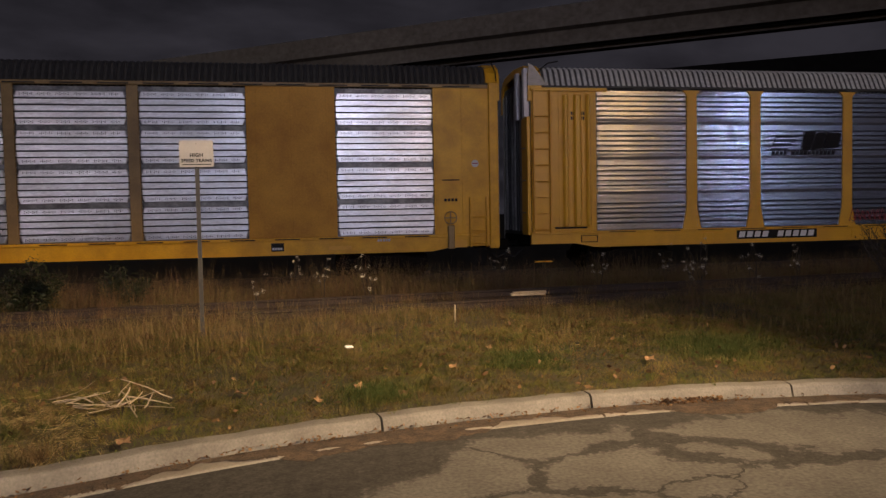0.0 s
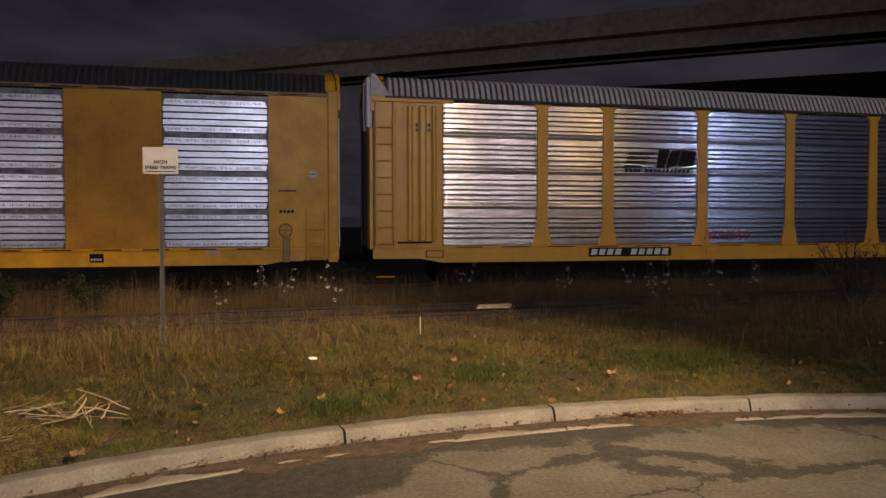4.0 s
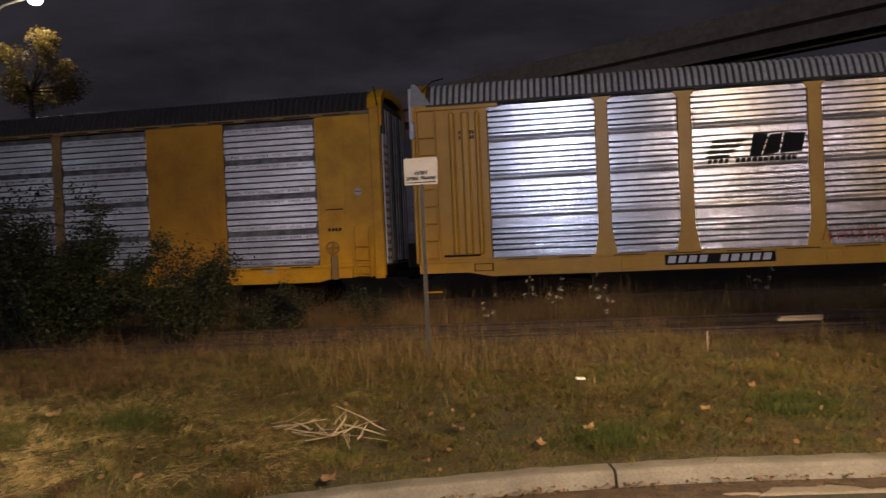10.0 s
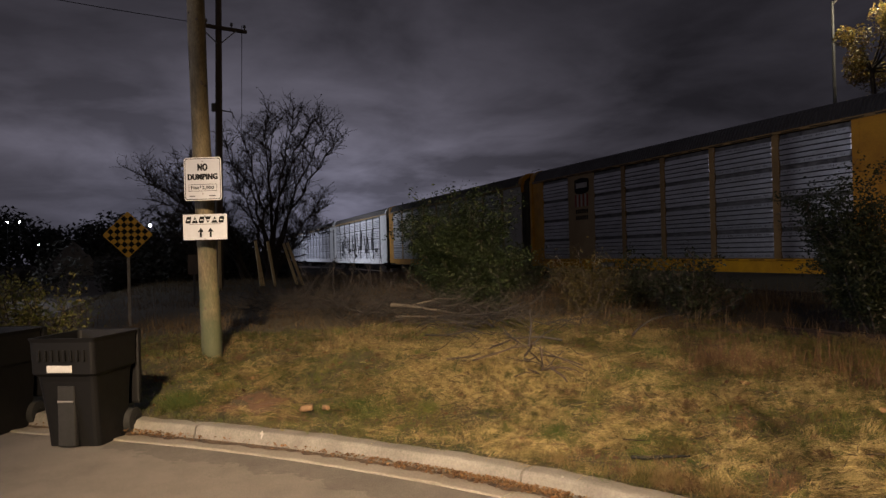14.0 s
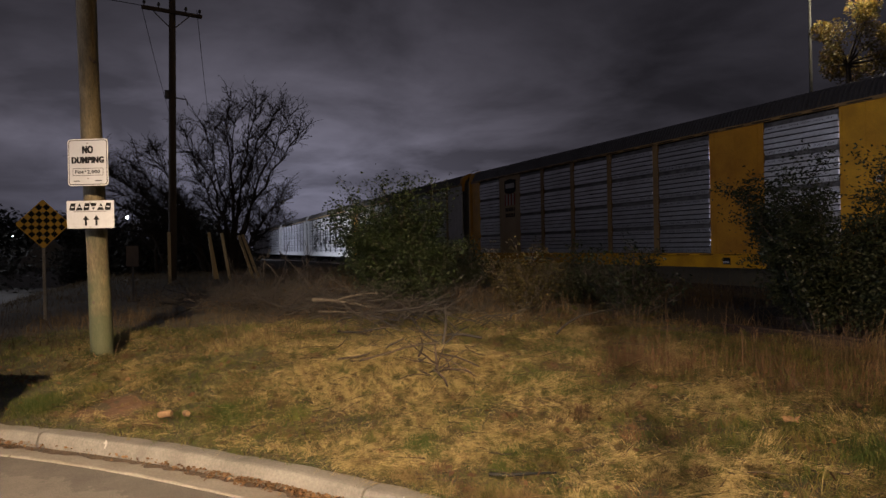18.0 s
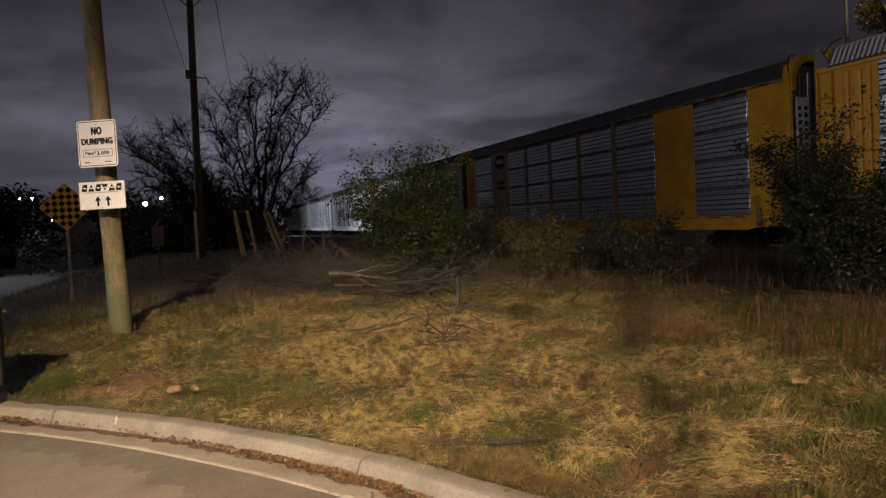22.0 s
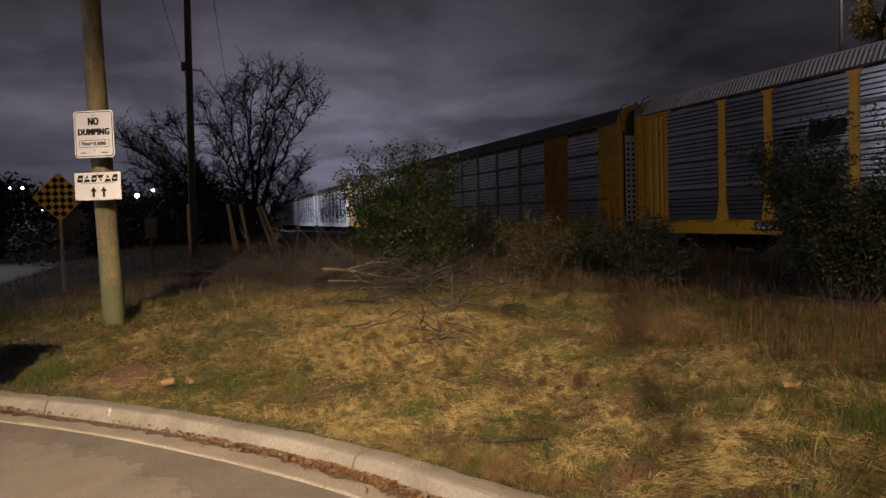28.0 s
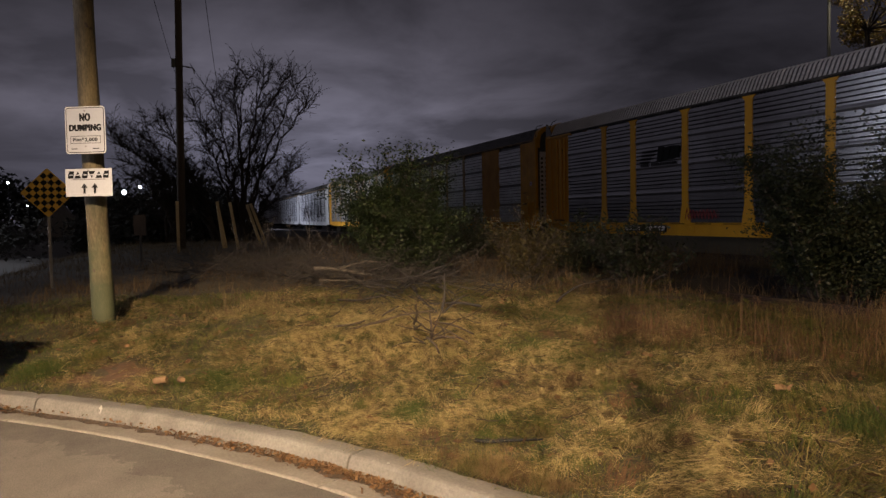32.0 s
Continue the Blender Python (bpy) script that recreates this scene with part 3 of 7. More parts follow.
# ---- the lie of the land ----
KERB = [(16.0, 2.6), (12.0, 4.2), (8.5, 5.28), (6.6, 5.79), (5.29, 6.09), (4.59, 6.19), (3.14, 6.28), (1.85, 6.18), (0.75, 5.99), (-0.37, 5.68),
        (-1.37, 5.28), (-2.57, 4.77), (-3.70, 4.17), (-4.28, 3.87), (-5.22, 3.21), (-6.22, 2.37), (-7.25, 1.3), (-8.3, 0.1), (-9.8, -1.15), (-12.0, -1.9),
        (-16.0, -2.0), (-24.0, -1.5), (-34.0, -1.0), (-50.0, -0.4), (-72.0, 0.4)]


def spline(points, step):
    """A smooth line through points, with a point about every step."""
    out = []
    P = [Vector((*p, 0)) for p in points]
    for k in range(len(P) - 1):
        a, b, c, d = P[max(k - 1, 0)], P[k], P[k + 1], P[min(k + 2, len(P) - 1)]
        n = max(1, round((c - b).length / step))
        for i in range(n):
            t = i / n
            out.append(0.5 * (2 * b + (c - a) * t + (2 * a - 5 * b + 4 * c - d) * t * t + (3 * b - a - 3 * c + d) * t ** 3))
    out.append(P[-1])
    return [(p.x, p.y) for p in out]


KERB_LINE = np.array(spline(KERB, 0.25))


def kerb_side(x, y):
    """How far a place lies beyond the kerb line (north of it positive), for arrays."""
    x, y = np.asarray(x, float), np.asarray(y, float)
    flat_x, flat_y = x.ravel(), y.ravel()
    out = np.empty(flat_x.shape)
    seg = np.diff(KERB_LINE, axis=0)
    for s in range(0, len(flat_x), 20000):
        px, py = flat_x[s:s + 20000, None], flat_y[s:s + 20000, None]
        d = np.hypot(px - KERB_LINE[None, :-1, 0], py - KERB_LINE[None, :-1, 1])
        k = d.argmin(1)
        r = np.arange(len(k))
        cross = seg[k, 0] * (py[:, 0] - KERB_LINE[k, 1]) - seg[k, 1] * (px[:, 0] - KERB_LINE[k, 0])
        out[s:s + 20000] = np.where(cross < 0, 1, -1) * d[r, k]
    return out.reshape(x.shape)


def bumps(x, y, size, seed=0.0):
    """Cheap smooth noise, about -1 to 1."""
    x, y = np.asarray(x) / size + seed * 7.3, np.asarray(y) / size + seed * 3.1
    return (np.sin(1.7 * x + 1.3 * np.sin(1.1 * y + seed)) + np.sin(1.9 * y + 1.2 * np.sin(1.3 * x - seed)) + np.sin(1.3 * (x + y) + 0.7 * np.sin(2.3 * x))) / 3


def land(x, y):
    """Height of the ground: the road at 0, the verge above its kerb, a low rise to the west, the railway to the north."""
    x, y = np.asarray(x, float), np.asarray(y, float)
    s = kerb_side(x, y)
    verge = 0.108 + 0.03 * np.clip(s - 0.2, 0, 3.0) + 0.22 * np.clip((-x - 4.5) / 6.0, 0, 1) * np.clip(s / 2.0, 0, 1) + 0.16 * np.clip((-x - 12) / 14.0, 0, 1) * np.clip(s / 3, 0, 1)
    verge = verge + np.clip(s / 1.2, 0, 1) * (0.045 * bumps(x, y, 1.1) + 0.034 * bumps(x, y, 0.33, 2.0) + 0.026 * bumps(x, y, 0.12, 6.0))
    # mown heap near the brush
    verge = verge + 0.16 * np.exp(-((x + 7.0) ** 2 + (y - 4.9) ** 2) / 0.9) + 0.10 * np.exp(-((x + 8.6) ** 2 + (y - 4.0) ** 2) / 1.6)
    rail = np.clip((y - 13.8) / 3.0, 0, 1)
    d = y - (11.55 + 0.083 * x)
    bed = np.clip((d + 0.75) / 0.35, 0, 1) * np.clip((2.5 - d) / 0.5, 0, 1) * (x > -9.5) * (y < 16)
    verge = verge * (1 - bed) + bed * 0.115
    z = verge * (1 - rail) + rail * (-0.22)
    z = np.where(y > 26, np.minimum(z + (y - 26) * 0.03, 1.5), z)
    return np.where(s < 0.12, -0.12, z)

# ---- ground, road, kerb ----
def build_ground():
    def axis(lo, hi, fine_lo, fine_hi, fine, coarse):
        a = list(np.arange(fine_lo, fine_hi, fine))
        s, step = fine_hi, fine
        while s < hi:
            a.append(s)
            step = min(step * 1.25, coarse)
            s += step
        a.append(hi)
        s, step, b = fine_lo, fine, []
        while s > lo:
            step = min(step * 1.25, coarse)
            s -= step
            b.append(max(s, lo))
        return np.array(sorted(set(b + a)))

    xs, ys = axis(-600, 600, -13, 8, 0.16, 60), axis(-500, 700, -3, 14, 0.16, 60)
    gx, gy = np.meshgrid(xs, ys)
    gz = land(gx, gy)
    n, m = gx.shape
    idx = np.arange(n * m).reshape(n, m)
    faces = np.stack([idx[:-1, :-1], idx[:-1, 1:], idx[1:, 1:], idx[1:, :-1]], -1).reshape(-1, 4)
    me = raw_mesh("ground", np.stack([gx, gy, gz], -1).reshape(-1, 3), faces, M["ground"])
    me.polygons.foreach_set("use_smooth", [True] * len(me.polygons))
    tagged(link("ground", me), "rough verge of soil and thatch beside the railway", "ground", kind="structure")


def build_road():
    L = KERB_LINE
    t = np.gradient(L, axis=0)
    t /= np.linalg.norm(t, axis=1)[:, None]
    nrm = np.stack([t[:, 1], -t[:, 0]], 1)
    edge = [tuple(p) for p in L - nrm * 0.295]
    far = [(-72.0, -7.0), (-40.0, -8.0), (-16.0, -10.5), (-8.0, -14.0), (-5.0, -30.0), (5.0, -30.0), (7.6, -14.0), (7.0, -4.0), (7.2, 0.5), (13.0, 2.6)]
    bm = bmesh.new()
    f = bm.faces.new([bm.verts.new((x, y, 0.0)) for x, y in edge + far])
    bmesh.ops.triangulate(bm, faces=[f])
    bmesh.ops.recalc_face_normals(bm, faces=bm.faces)
    if sum(f.normal.z for f in bm.faces) < 0:
        bmesh.ops.reverse_faces(bm, faces=bm.faces)
    tagged(part("road", bm, M["asphalt"]), "worn pale asphalt turning circle with dark filled cracks", "road", kind="structure")


def build_kerb():
    """Kerb stones with a gutter pan, cast in lengths with thin joints."""
    kerb = empty("kerb", "weathered concrete kerb and gutter curving along the verge", "kerb", kind="structure")
    joints = [0.775, 4.45, -4.30, -1.75, -6.75, 2.6, -9.4, -12, -15, -18, -21, -24, 7.2, 10.0, 13.0]
    xs = sorted(joints + [KERB[0][0], -27.0], reverse=True)
    fine = np.array(spline(KERB, 0.02))
    t = np.gradient(fine, axis=0)
    t /= np.linalg.norm(t, axis=1)[:, None]
    nrm = np.stack([t[:, 1], -t[:, 0]], 1)
    # section: offset to the north, height
    stone = [(-0.06, -0.10), (-0.055, 0.015), (-0.03, 0.095), (-0.014, 0.113), (0.01, 0.12), (0.12, 0.12), (0.145, 0.112), (0.155, 0.085), (0.155, -0.10)]
    pan = [(-0.29, -0.1), (-0.29, 0.006), (-0.275, 0.012), (-0.10, -0.004), (-0.064, -0.004), (-0.064, -0.1)]
    for name, section, material in (("kerb_stone", stone, M["concrete"]), ("gutter_pan", pan, M["gutter"])):
        for hi, lo in zip(xs, xs[1:]):
            pick = np.where((fine[:, 0] < hi) & (fine[:, 0] > lo))[0]
            if len(pick) > 3:
                pick = np.array(sorted({*pick[::6], pick[-1]}))
            if len(pick) < 3:
                continue
            bm = bmesh.new()
            rings = []
            for i in pick:
                wob = 0.004 * math.sin(i * 0.31) + 0.003 * math.sin(i * 0.11)
                rings.append([bm.verts.new((fine[i, 0] + nrm[i, 0] * o, fine[i, 1] + nrm[i, 1] * o, z + (wob if z > 0 else 0))) for o, z in section])
            for r, s in zip(rings, rings[1:]):
                for k in range(len(section) - 1):
                    bm.faces.new((r[k], r[k + 1], s[k + 1], s[k]))
            bm.faces.new(rings[0])
            bm.faces.new(rings[-1][::-1])
            bmesh.ops.recalc_face_normals(bm, faces=bm.faces)
            part(name, bm, material, kerb)


def build_gutter_dirt():
    # dark silt and leaf crumbs lying on the gutter pan, with a ragged edge
    fine = np.array(spline(KERB, 0.02))
    t = np.gradient(fine, axis=0)
    t /= np.linalg.norm(t, axis=1)[:, None]
    nrm = np.stack([t[:, 1], -t[:, 0]], 1)
    pick = np.where((fine[:, 0] > -9.0) & (fine[:, 0] < 9.0))[0]
    rng = np.random.default_rng(9)
    x = fine[pick, 0]
    west = np.clip((-2.2 - x) / 0.6, 0, 1)
    cover = (0.24 + 0.12 * np.sin(x * 2.1) + 0.07 * np.sin(x * 5.3 + 1)) * (1 - west) + west * (0.03 + 0.03 * np.sin(x * 1.9 + 1.0) + 0.05 * np.exp(-((x + 4.3) / 0.9) ** 2))
    ragged = np.convolve(rng.normal(0, 0.035, len(x)), np.ones(5) / 5, "same")
    wide = np.clip(cover + ragged + 0.02 * np.sin(x * 17) + 0.012 * np.sin(x * 41 + 2), 0.012, 0.40)
    a = fine[pick] + nrm[pick] * -0.058
    b = fine[pick] - nrm[pick] * (0.06 + wide)[:, None]
    c = fine[pick] - nrm[pick] * (0.06 + wide * 0.5)[:, None]

    def bed(off):
        return np.where(off > 0.28, 0.004, 0.0005 + (off - 0.06) * 0.07)

    verts = [(*p, 0.014) for p in a] + [(*p, h + 0.007) for p, h in zip(c, bed(0.06 + wide * 0.5))] + [(*p, h) for p, h in zip(b, bed(0.06 + wide))]
    k = len(pick)
    faces = [(r * k + i, r * k + i + 1, r * k + k + i + 1, r * k + k + i) for r in range(2) for i in range(k - 1)]
    tagged(link("gutter_silt", sheet("gutter_silt", verts, faces, M["silt"])), "dark silt and leaf crumbs along the gutter", "dirt", kind="structure")


M["silt"] = mat("gutter_silt", (0.085, 0.058, 0.036), (0.035, 0.025, 0.018), 0.95, scale=9, fine=60, amount=0.9, grain=0.5, bump=0.02)
build_ground()
build_road()
build_gutter_dirt()
build_kerb()


# ---- railway ----
def build_track(name, x0, x1, y_at, slope, z, label, tie_step=0.56, ballast=True):
    """Rails at gauge 1.435 on timber ties; y_at is the near rail where x = 0."""
    turn = pose(0, y_at, 0, 0, 0, math.degrees(math.atan(slope)))
    track = empty(name, label, "railway track", turn, kind="structure")
    for off in (0.0, 1.435):
        bm = bmesh.new()
        sec = [(-0.07, -0.16), (-0.07, -0.145), (-0.012, -0.12), (-0.012, -0.045), (-0.036, -0.03), (-0.036, 0.0), (0.036, 0.0), (0.036, -0.03),
               (0.012, -0.045), (0.012, -0.12), (0.07, -0.145), (0.07, -0.16)]
        a = [bm.verts.new((x0, off + y, z + h)) for y, h in sec]
        b = [bm.verts.new((x1, off + y, z + h)) for y, h in sec]
        for i in range(len(sec)):
            bm.faces.new((a[i], b[i], b[(i + 1) % len(sec)], a[(i + 1) % len(sec)]))
        part("rail", bm, M["rust"], track)
    tie_mesh = to_mesh("tie", box(-0.11, -0.6, -0.17, 0.11, 2.03, 0.0, 0.012), M["wood"])
    x = max(x0, -40.0)
    while x < min(x1, 40.0):
        link("tie", tie_mesh, track, pose(x + 0.04 * math.sin(x * 9), 0.03 * math.sin(x * 5), z - 0.16, 0, 0, 1.5 * math.sin(x * 3)))
        x += tie_step
    return track


def build_ballast():
    # crushed stone under the siding
    rng = np.random.default_rng(4)
    n = 9000
    x, d = rng.uniform(-8, 16, n), rng.uniform(-0.55, 2.0, n)
    y = 11.55 + 0.083 * x + d
    z = land(x, y) + 0.01
    s = rng.uniform(0.015, 0.04, n)
    base = np.array([(-1, -0.7, 0), (1, -0.8, 0.1), (0.8, 0.9, 0), (-0.9, 0.8, 0.1), (0.1, 0.0, 1.1)])
    a = rng.uniform(0, 6.28, n)
    rx = base[None, :, 0] * np.cos(a)[:, None] - base[None, :, 1] * np.sin(a)[:, None]
    ry = base[None, :, 0] * np.sin(a)[:, None] + base[None, :, 1] * np.cos(a)[:, None]
    v = np.stack([x[:, None] + rx * s[:, None], y[:, None] + ry * s[:, None], z[:, None] + base[None, :, 2] * s[:, None]], -1).reshape(-1, 3)
    k = np.arange(n)[:, None, None] * 5
    f = (k + np.array([[0, 1, 4], [1, 2, 4], [2, 3, 4], [3, 0, 4]])[None]).reshape(-1, 3)
    tagged(link("ballast", raw_mesh("ballast", v, f, M["ballast"])), "dark crushed stone under the siding", "ballast", kind="stuff")


build_ballast()
TRACK_SLOPE = 0.083
build_track("siding_track", -9.0, 40.0, 11.55, TRACK_SLOPE, 0.30, "rusty unused siding rails on timber ties in tall weeds")
build_track("main_track", -260.0, 60.0, 20.85, 0.0, -0.05, "main line rails under the standing height of the cars", 0.6)

# ---- the train ----
FACE = 20.07            # near side of the cars
SILL, DECK, PANEL_TOP, EAVE = 0.69, 1.17, 5.10, 5.23
WIDE = 3.05
RAIL_Z = -0.05
# where the edge of the first bay of the first car stands, second by second
RUN = [(0.0, 0.86), (1.0, 0.005), (2.0, -0.86), (3.0, -1.75), (4.0, -2.66), (5.0, -3.58), (7.0, -5.50), (8.0, -6.50), (9.0, -7.53), (10.0, -8.57), (11.0, -9.63),
       (12.0, -10.69), (13.0, -11.74), (14.0, -12.79), (15.0, -13.84), (17.0, -15.92), (18.0, -16.95), (19.0, -18.0), (20.0, -19.1), (21.0, -20.24), (22.0, -21.44), (23.0, -22.70),
       (24.0, -24.03), (25.0, -25.42), (26.0, -26.84), (27.0, -28.38), (28.0, -29.90), (29.0, -31.46), (30.0, -33.06), (31.0, -34.66), (32.0, -36.26)]


def track_y(x):
    """The line bends gently north far to the west."""
    d = max(0.0, -35.0 - x)
    return 0.0005 * d * d if d < 45 else 0.0005 * 45 * 45 + 0.045 * (d - 45)


def rib_profile(z0, z1, grooves, depth=0.045, gap=0.027):
    """Heights and depths of a sheet with level grooves: (z, y) from bottom to top."""
    pts = [(z0, 0.03), (z0 + 0.012, 0.0)]
    for g in grooves:
        pts += [(g - gap, 0.0), (g - gap * 0.7, depth), (g + gap * 0.7, depth), (g + gap, 0.0)]
    return pts + [(z1 - 0.012, 0.0), (z1, 0.03)]


def sheet_panel(w, profile, material, chamfer=0.0):
    """A pressed sheet of width w, from x = 0, with a level profile and cut lower corners."""
    z0, z1 = profile[0][0], profile[-1][0]
    bm = bmesh.new()
    rows = []
    for z, y in profile:
        low = chamfer * max(0.0, 1 - (z - z0) / 0.16) if chamfer else 0.0
        high = chamfer * max(0.0, 1 - (z1 - z) / 0.06) if chamfer else 0.0
        c = max(low, high)
        xs = [c, c + 0.03, w * 0.5, w - c - 0.03, w - c]
        ys = [max(y, 0.022), y, y, y, max(y, 0.022)]
        rows.append([bm.verts.new((a, b, z)) for a, b in zip(xs, ys)])
    for r, s in zip(rows, rows[1:]):
        for i in range(4):
            bm.faces.new((r[i], r[i + 1], s[i + 1], s[i]))
    edge = [r[0] for r in rows] + [r[-1] for r in reversed(rows)]
    back = [bm.verts.new((v.co.x, 0.05, v.co.z)) for v in edge]
    for i in range(len(edge)):
        j = (i + 1) % len(edge)
        bm.faces.new((edge[i], edge[j], back[j], back[i]))
    bmesh.ops.recalc_face_normals(bm, faces=bm.faces)
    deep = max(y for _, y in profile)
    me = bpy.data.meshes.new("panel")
    # groove floors are black: the shade in the grooves is put into the colour
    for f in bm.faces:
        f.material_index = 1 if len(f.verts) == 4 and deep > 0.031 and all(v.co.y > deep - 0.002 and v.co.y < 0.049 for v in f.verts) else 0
    bm.to_mesh(me)
    bm.free()
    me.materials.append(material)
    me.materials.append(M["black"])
    return me


PANELS = {}


def bay_panels(car, x0, x1, style):
    """One bay: pressed sheets one above the other, with a recessed strip behind."""
    w = round(x1 - x0, 2)
    pitch = (PANEL_TOP - DECK) / 4
    for r in range(4):
        key = (w, style, r)
        if key not in PANELS:
            z0 = DECK + r * pitch
            if style == "ribbed":
                top = z0 + 0.845
                grooves = [z0 + (0.20 if r == 0 else 0.17) + 0.165 * k for k in range(4)]
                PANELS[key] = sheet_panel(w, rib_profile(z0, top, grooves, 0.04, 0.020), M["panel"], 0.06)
            elif style == "smooth":
                top = z0 + pitch + 0.0
                grooves = [z0 + (0.19 if r == 0 else 0.275) + 0.14 * k for k in range(5)]
                prof = rib_profile(z0, top, grooves, 0.037, 0.021)
                ridge = [(z0, 0.0), (z0 + 0.03, 0.0)] if r == 0 else [(z0, 0.0), (z0 + 0.03, -0.001), (z0 + 0.07, -0.014), (z0 + 0.11, -0.019), (z0 + 0.15, -0.014), (z0 + 0.20, -0.001), (z0 + 0.23, 0.0)]
                prof = ridge + prof[2:-2] + [(top - 0.02, 0.0), (top, 0.0)]
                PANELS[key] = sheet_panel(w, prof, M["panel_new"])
            else:
                top = z0 + 0.86
                grooves = [z0 + 0.14 + 0.16 * k for k in range(4)]
                PANELS[key] = sheet_panel(w, rib_profile(z0, top, grooves), M["panel_pale"] if style == "pale" else M["panel_old"], 0.03)
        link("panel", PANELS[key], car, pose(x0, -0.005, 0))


def perforations(car, x0, x1):
    """Rows of small holes above and below the ribs."""
    verts, faces = [], []
    pitch = (PANEL_TOP - DECK) / 4
    rng = random.Random(5)
    for r in range(4):
        for z in (DECK + r * pitch + 0.06, DECK + r * pitch + 0.755):
            x = x0 + 0.15
            k = 0
            while x < x1 - 0.15:
                k += 1
                if k % 9 not in (0, 8):
                    for zz in ((z, z + 0.035) if k % 2 else (z + 0.018,)):
                        s, n = 0.0115, len(verts)
                        verts += [(x - s, -0.0085, zz - s), (x + s, -0.0085, zz - s), (x + s, -0.0085, zz + s), (x - s, -0.0085, zz + s)]
                        faces.append((n, n + 1, n + 2, n + 3))
                x += 0.047
    ob = link("perforation", sheet("perforation", verts, faces, M["black"]), car)
    tagged(ob, kind="stuff")


def flat_wall(car, x0, x1, material, seams=(), name="side_sheet", bow=0.0):
    for s in seams:
        part("seam", box(s - 0.014, -0.012, DECK, s + 0.014, -0.001, PANEL_TOP + 0.02, 0.004), material, car)
    return part(name, box(x0, 0.0, DECK - 0.02, x1, 0.05, PANEL_TOP + 0.04, 0.012), material, car)


def post(car, x0, x1, material, flare=0.0):
    """An upright between two bays; flare widens its foot and head."""
    if flare:
        out = [(x0 - flare, DECK - 0.02), (x1 + flare, DECK - 0.02), (x1 + 0.02, DECK + 0.62), (x1, PANEL_TOP - 0.12), (x1 + 0.13, PANEL_TOP + 0.03), (x0 - 0.13, PANEL_TOP + 0.03),
               (x0, PANEL_TOP - 0.12), (x0 - 0.02, DECK + 0.62)]
        return part("side_post", prism(out, 0.05), material, car, place=pose(0, -0.03, 0))
    bm = box(x0, -0.03, DECK - 0.02, x1, 0.05, PANEL_TOP + 0.03, 0.012)
    return part("side_post", bm, material, car)


def bolts_strip(car, x, material):
    bm = bmesh.new()
    for k in range(26):
        z = DECK + 0.08 + k * 0.15
        box(x - 0.007, -0.040, z, x + 0.007, -0.03, z + 0.022, 0.0, bm)
    return tagged(part("bolt_row", bm, material, car), kind="stuff")


def ladder(car, x0, x1, z0, z1, step, material):
    rungs = int((z1 - z0) / step)
    for x in (x0, x1):
        part("ladder_rail", box(x - 0.025, -0.10, z0, x + 0.025, -0.03, z1, 0.006), material, car)
    bm0 = to_mesh("rung", tube([(x0, -0.085, 0), (x0 + 0.02, -0.085, -0.02), (x1 - 0.02, -0.085, -0.02), (x1, -0.085, 0)], 0.014, 6), material)
    for k in range(rungs):
        link("rung", bm0, car, pose(0, 0, z0 + 0.12 + k * step))


def roof(car, x0, x1, material, valley, rib=0.163, rail_paint="post_faded"):
    """Corrugated sides and crown of the roof; ribs run up and over."""
    prof = [(0.0, EAVE), (0.02, EAVE + 0.03), (0.19, EAVE + 0.40), (0.26, EAVE + 0.49), (0.42, EAVE + 0.56), (1.52, EAVE + 0.67), (2.6, EAVE + 0.56), (2.8, EAVE + 0.48), (3.03, EAVE + 0.1), (3.05, EAVE)]
    xs, ups = [], []
    x = x0
    while x < x1 - rib:
        for f, u in ((0.0, 0.0), (0.44, 0.0), (0.48, 0.016), (0.55, 0.024), (0.72, 0.026), (0.89, 0.024), (0.96, 0.016)):
            xs.append(x + f * rib)
            ups.append(u)
        x += rib
    xs.append(x1)
    ups.append(0.0)
    P = np.array(prof)
    nrm = np.array([(-1, 0.1), (-1, 0.15), (-0.85, 0.5), (-0.6, 0.8), (-0.3, 1), (0, 1), (0.3, 1), (0.6, 0.8), (1, 0.15), (1, 0.1)], float)
    nrm /= np.linalg.norm(nrm, axis=1)[:, None]
    X = np.repeat(np.array(xs), len(P))
    Y = np.concatenate([P[:, 0] + nrm[:, 0] * u for u in ups])
    Z = np.concatenate([P[:, 1] + nrm[:, 1] * u for u in ups])
    n, m = len(xs), len(P)
    idx = np.arange(n * m).reshape(n, m)
    faces = np.stack([idx[:-1, :-1], idx[1:, :-1], idx[1:, 1:], idx[:-1, 1:]], -1).reshape(-1, 4)
    me = raw_mesh("roof", np.stack([X, Y, Z], -1), faces, material)
    # the valleys take a darker sheet: shade between the ribs put into colour
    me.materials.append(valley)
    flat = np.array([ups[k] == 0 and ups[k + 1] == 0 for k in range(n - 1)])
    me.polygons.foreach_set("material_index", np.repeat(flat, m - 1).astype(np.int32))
    me.polygons.foreach_set("use_smooth", np.repeat(~flat, m - 1))
    ob = link("roof", me, car)
    rail = box(x0, -0.035, PANEL_TOP + 0.03, x1, 0.05, EAVE, 0.008)
    part("eave_rail", rail, M[rail_paint], car)
    return ob


